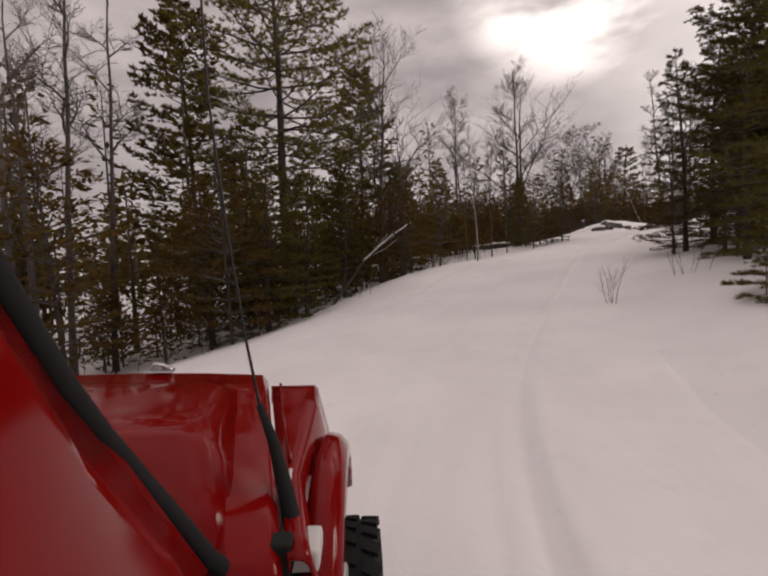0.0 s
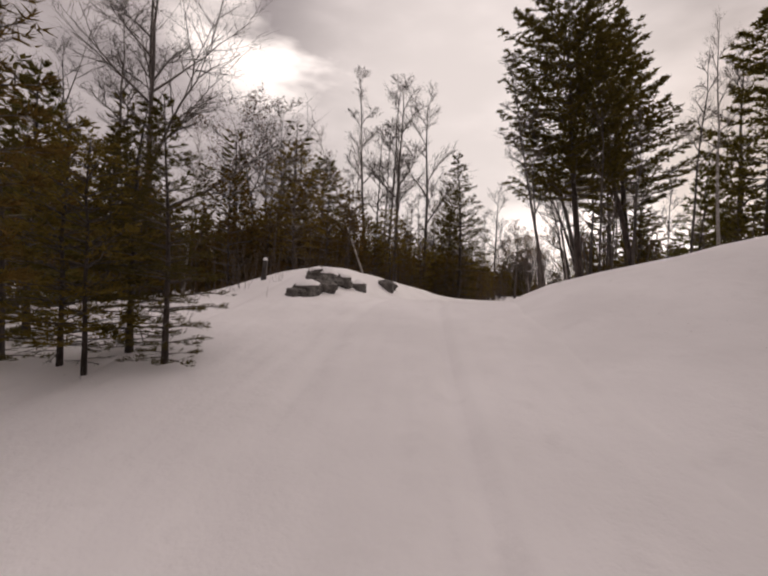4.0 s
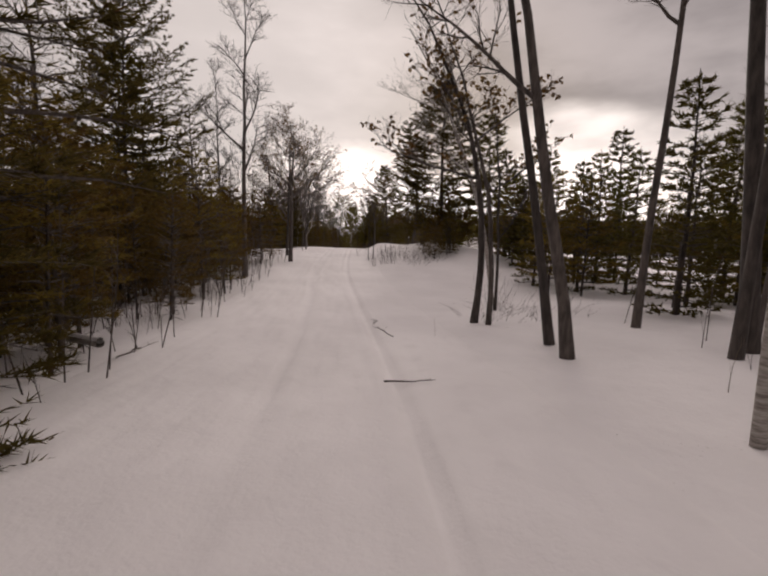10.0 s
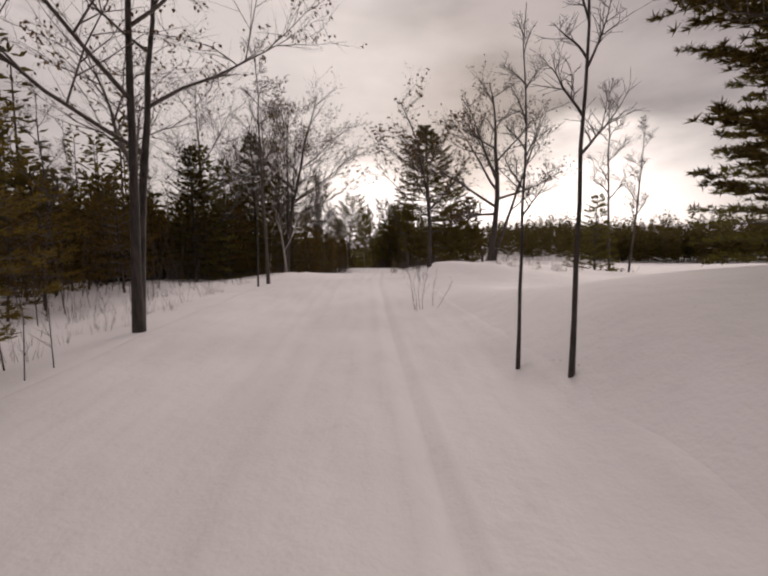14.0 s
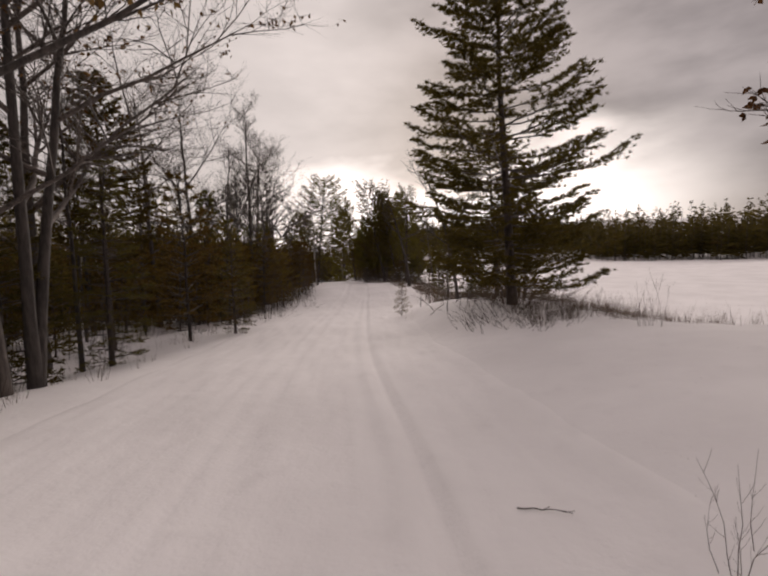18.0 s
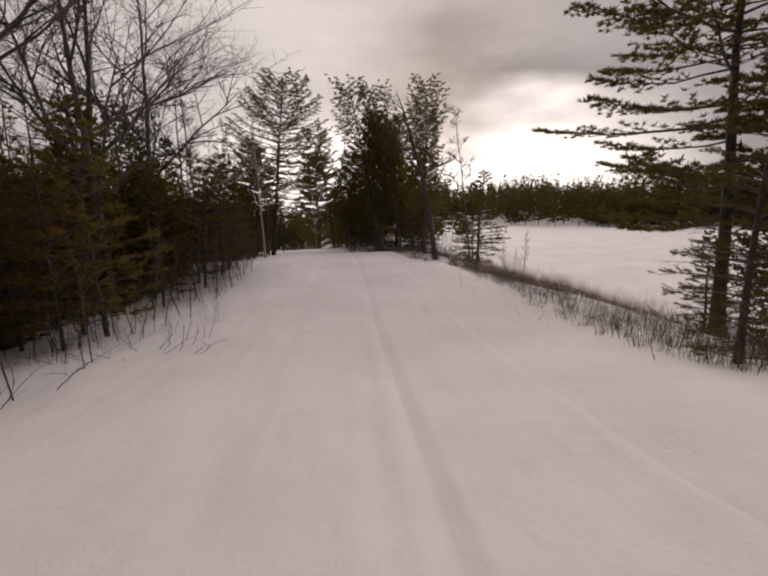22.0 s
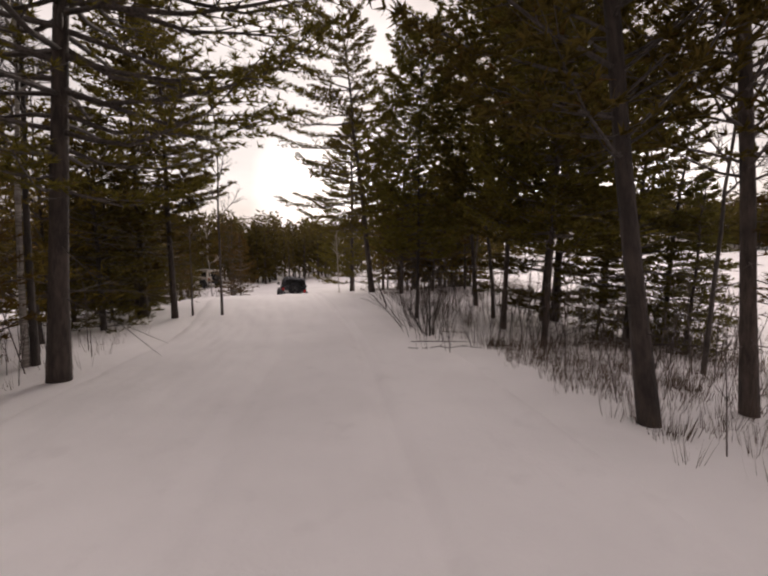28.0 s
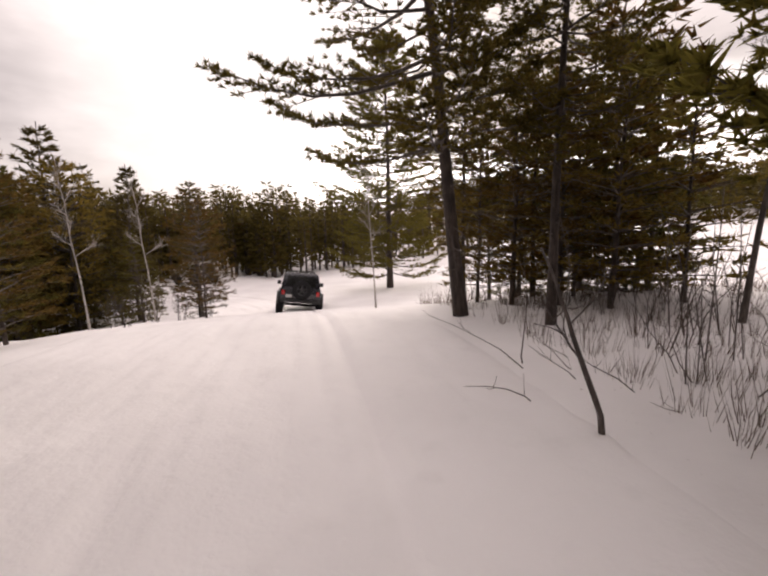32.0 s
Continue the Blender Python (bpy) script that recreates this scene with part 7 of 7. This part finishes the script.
        part("tail_lamp", block(s * 0.74 - 0.05, -1.99, 0.82, s * 0.74 + 0.05, -1.96, 1.02, 0.01), LAMP_RED, car, "red tail lamp")
        part("rear_flare", shell([[(s * 0.82, -1.2 + 0.52 * math.cos(radians(15 * k)), 0.42 + 0.52 * math.sin(radians(15 * k))), (s * 0.95, -1.2 + 0.53 * math.cos(radians(15 * k)), 0.40 + 0.53 * math.sin(radians(15 * k)))] for k in range(13)], 0.02), PAINT_RED, car)
        for y in (1.40, -1.20):
            wheel(car, s * 0.915, y, 0.35, 0.385, 0.30)
    part("floor_pan", block(-0.78, -1.95, 0.55, 0.78, 1.9, 0.66, 0.02), BLACK_PLASTIC, car, "black underbody")
    part("tailgate", block(-0.77, -1.97, 0.62, 0.77, -1.91, 1.14, 0.02), PAINT_RED, car)
    part("roof", block(-0.74, -1.93, 1.66, 0.74, -0.11, 1.82, 0.04, (0.05, 0.03)), PAINT_RED, car, "red hard top")
    part("roof_front", block(-0.56, -0.11, 1.72, 0.56, 0.42, 1.82, 0.03, (0.04, 0.02)), PAINT_RED, car)
    part("front_bumper", block(-0.82, 2.08, 0.52, 0.82, 2.20, 0.66, 0.02), BLACK_PLASTIC, car, "black front bumper")
    part("rear_bumper", block(-0.8, -2.12, 0.5, 0.8, -2.0, 0.64, 0.02), BLACK_PLASTIC, car, "black rear bumper")

    # Aerial on the side of the cowl: bracket, thick sleeve and long whip.
    aerial = part("aerial_bracket", block(0.80, 0.93, 0.99, 0.90, 1.03, 1.045, 0.012), WHITE_PLASTIC, car, "pale bracket of the aerial")
    part("aerial_sleeve", pipe([(0.835, 1.0, 1.04), (0.81, 1.03, 1.13), (0.775, 1.07, 1.24), (0.735, 1.10, 1.33)], [0.024, 0.02, 0.014, 0.009], 10).mesh("aerial_sleeve", RUBBER, True), None, aerial, "black rubber sleeve of the aerial")
    part("aerial_whip", pipe([(0.735, 1.10, 1.33), (0.70, 1.12, 1.5), (0.66, 1.12, 1.8), (0.63, 1.12, 2.1), (0.625, 1.10, 2.5), (0.63, 1.08, 2.75)], [0.0045, 0.004, 0.004, 0.0035, 0.003, 0.0025], 6).mesh("aerial_whip", BLACK_PLASTIC, True), None, aerial, "thin black whip aerial")
    part("hood_latch", block(0.79, 0.88, 1.02, 0.845, 0.93, 1.10, 0.01), RUBBER, car, "black rubber hood latch")
    part("cable", pipe([(0.80, 1.16, 1.12), (0.80, 1.05, 1.05), (0.82, 0.97, 1.03)], [0.006] * 3, 6).mesh("cable", WHITE_PLASTIC, True), None, car, "thin pale cable")
    return car


def dark_off_roader(paint=PAINT_DARK, tint="black", label="black off-road car with big tyres driving off down the snowy track"):
    """The car ahead, from behind: tub, cab, spare wheel, lamps and mirrors; y is ahead, z up from the snow."""
    car = thing("off_road_car", label, "car")
    tub = [[(-0.86, y, 0.62 + r), (0.86, y, 0.62 + r), (0.86 - b, y, 1.12), (-0.86 + b, y, 1.12)] for y, r, b in ((-1.95, 0.04, 0.01), (-1.9, 0, 0.0), (0.7, 0, 0.0), (0.75, 0, 0.12), (1.9, 0.08, 0.2), (2.0, 0.12, 0.22))]
    part("body", rounded(loft(tub, True), 0.03), paint, car, tint + " car body")
    cab = part("cab", rounded(loft([[(-0.84, -1.92, 1.1), (0.84, -1.92, 1.1), (0.84, 0.72, 1.1), (-0.84, 0.72, 1.1)], [(-0.72, -1.80, 1.76), (0.72, -1.80, 1.76), (0.70, 0.40, 1.78), (-0.70, 0.40, 1.78)], [(-0.62, -1.70, 1.84), (0.62, -1.70, 1.84), (0.60, 0.25, 1.85), (-0.60, 0.25, 1.85)]], True), 0.03), paint, car, tint + " boxy cab")
    part("rear_window", loft([[(-0.66, -1.915, 1.22), (0.66, -1.915, 1.22)], [(-0.6, -1.83, 1.68), (0.6, -1.83, 1.68)]]), DARK_GLASS, cab, "dark rear window")
    for s in (-1, 1):
        for y0, y1 in ((-1.75, -0.75), (-0.65, 0.45)):
            part("side_window", loft([[(s * 0.828, y0, 1.2), (s * 0.828, y1, 1.2)], [(s * 0.745, y0 + 0.08, 1.68), (s * 0.745, y1 - 0.1, 1.68)]]), DARK_GLASS, cab, "dark side window")
        part("tail_lamp", block(s * 0.73 - 0.07, -2.0, 0.86, s * 0.73 + 0.07, -1.94, 1.06, 0.012), LAMP_RED, car, "red tail lamp")
        mirror = part("mirror", block(s * 1.0 - 0.09, 0.50, 1.20, s * 1.0 + 0.09, 0.58, 1.38, 0.02), BLACK_PLASTIC, car, "black door mirror")
        part("mirror_arm", pipe([(s * 0.84, 0.55, 1.2), (s * 0.93, 0.54, 1.24)], [0.014, 0.014]).mesh("mirror_arm", BLACK_PLASTIC), None, mirror)
        for y in (-1.25, 1.3):
            wheel(car, s * 0.86, y, 0.42, 0.44, 0.29)
            part("wheel_flare", shell([[(s * 0.84, y + 0.54 * math.cos(radians(15 * k)), 0.46 + 0.54 * math.sin(radians(15 * k))), (s * 1.0, y + 0.55 * math.cos(radians(15 * k)), 0.43 + 0.55 * math.sin(radians(15 * k)))] for k in range(13)], 0.02), BLACK_PLASTIC, car)
    m = Matrix.Translation((0.05, -2.10, 1.10)) @ Matrix.Rotation(radians(-90), 4, "Z") @ Matrix.Diagonal((0.27, 0.40, 0.40, 1))
    spare = part("spare_tyre", WHEEL_MESH["tyre"], None, car, "spare tyre on the tailgate", m)
    part("spare_rim", WHEEL_MESH["rim"], None, spare)
    part("rear_bumper", block(-0.84, -2.14, 0.56, 0.84, -1.98, 0.70, 0.02), BLACK_PLASTIC, car, "black rear bumper")
    part("number_plate", block(-0.62, -2.0, 0.76, -0.36, -1.965, 0.88, 0.006), WHITE_PLASTIC, car, "pale plate with no readable writing")
    part("axle", pipe([(-0.8, -1.25, 0.42), (0.8, -1.25, 0.42)], [0.06, 0.06]).mesh("axle", BLACK_PLASTIC), None, car)
    part("roof_rack", pipe([(-0.55, -1.6, 1.88), (0.55, -1.6, 1.9), (0.55, 0.1, 1.9), (-0.55, 0.1, 1.88), (-0.55, -1.6, 1.88)], [0.02] * 5, 6).mesh("roof_rack", BLACK_PLASTIC), None, cab)
    return car


def stand(ob, place, ahead, up):
    """Set a vehicle down by a point of its own, its forward and its up."""
    f = Vector(ahead).normalized()
    r = f.cross(Vector(up)).normalized()
    u = r.cross(f)
    ob.matrix_basis = Matrix.Translation(place) @ Matrix((r, f, u)).transposed().to_4x4()
    return ob


stand(red_off_roader(), (-1.093, 0.073, -1.692), (-0.0453, 0.9964, 0.0721), (0.0545, -0.0696, 0.9961))
stand(dark_off_roader(), (145.6, 91.2, ground_z(145.6, 91.2) - 0.06), (0.80, 0.60, -0.12), (0.09, -0.10, 1))
PAINT_PALE = plain("pale_cream_paint", (0.42, 0.39, 0.33), 0.4, 0.0, 0.3, 0.02, 60)
stand(dark_off_roader(PAINT_PALE, "pale cream", "pale cream off-road car further down the snowy track"), (154.6, 108.1, ground_z(154.6, 108.1) - 0.06), (0.2, 0.97, -0.03), (0.0, 0.0, 1))
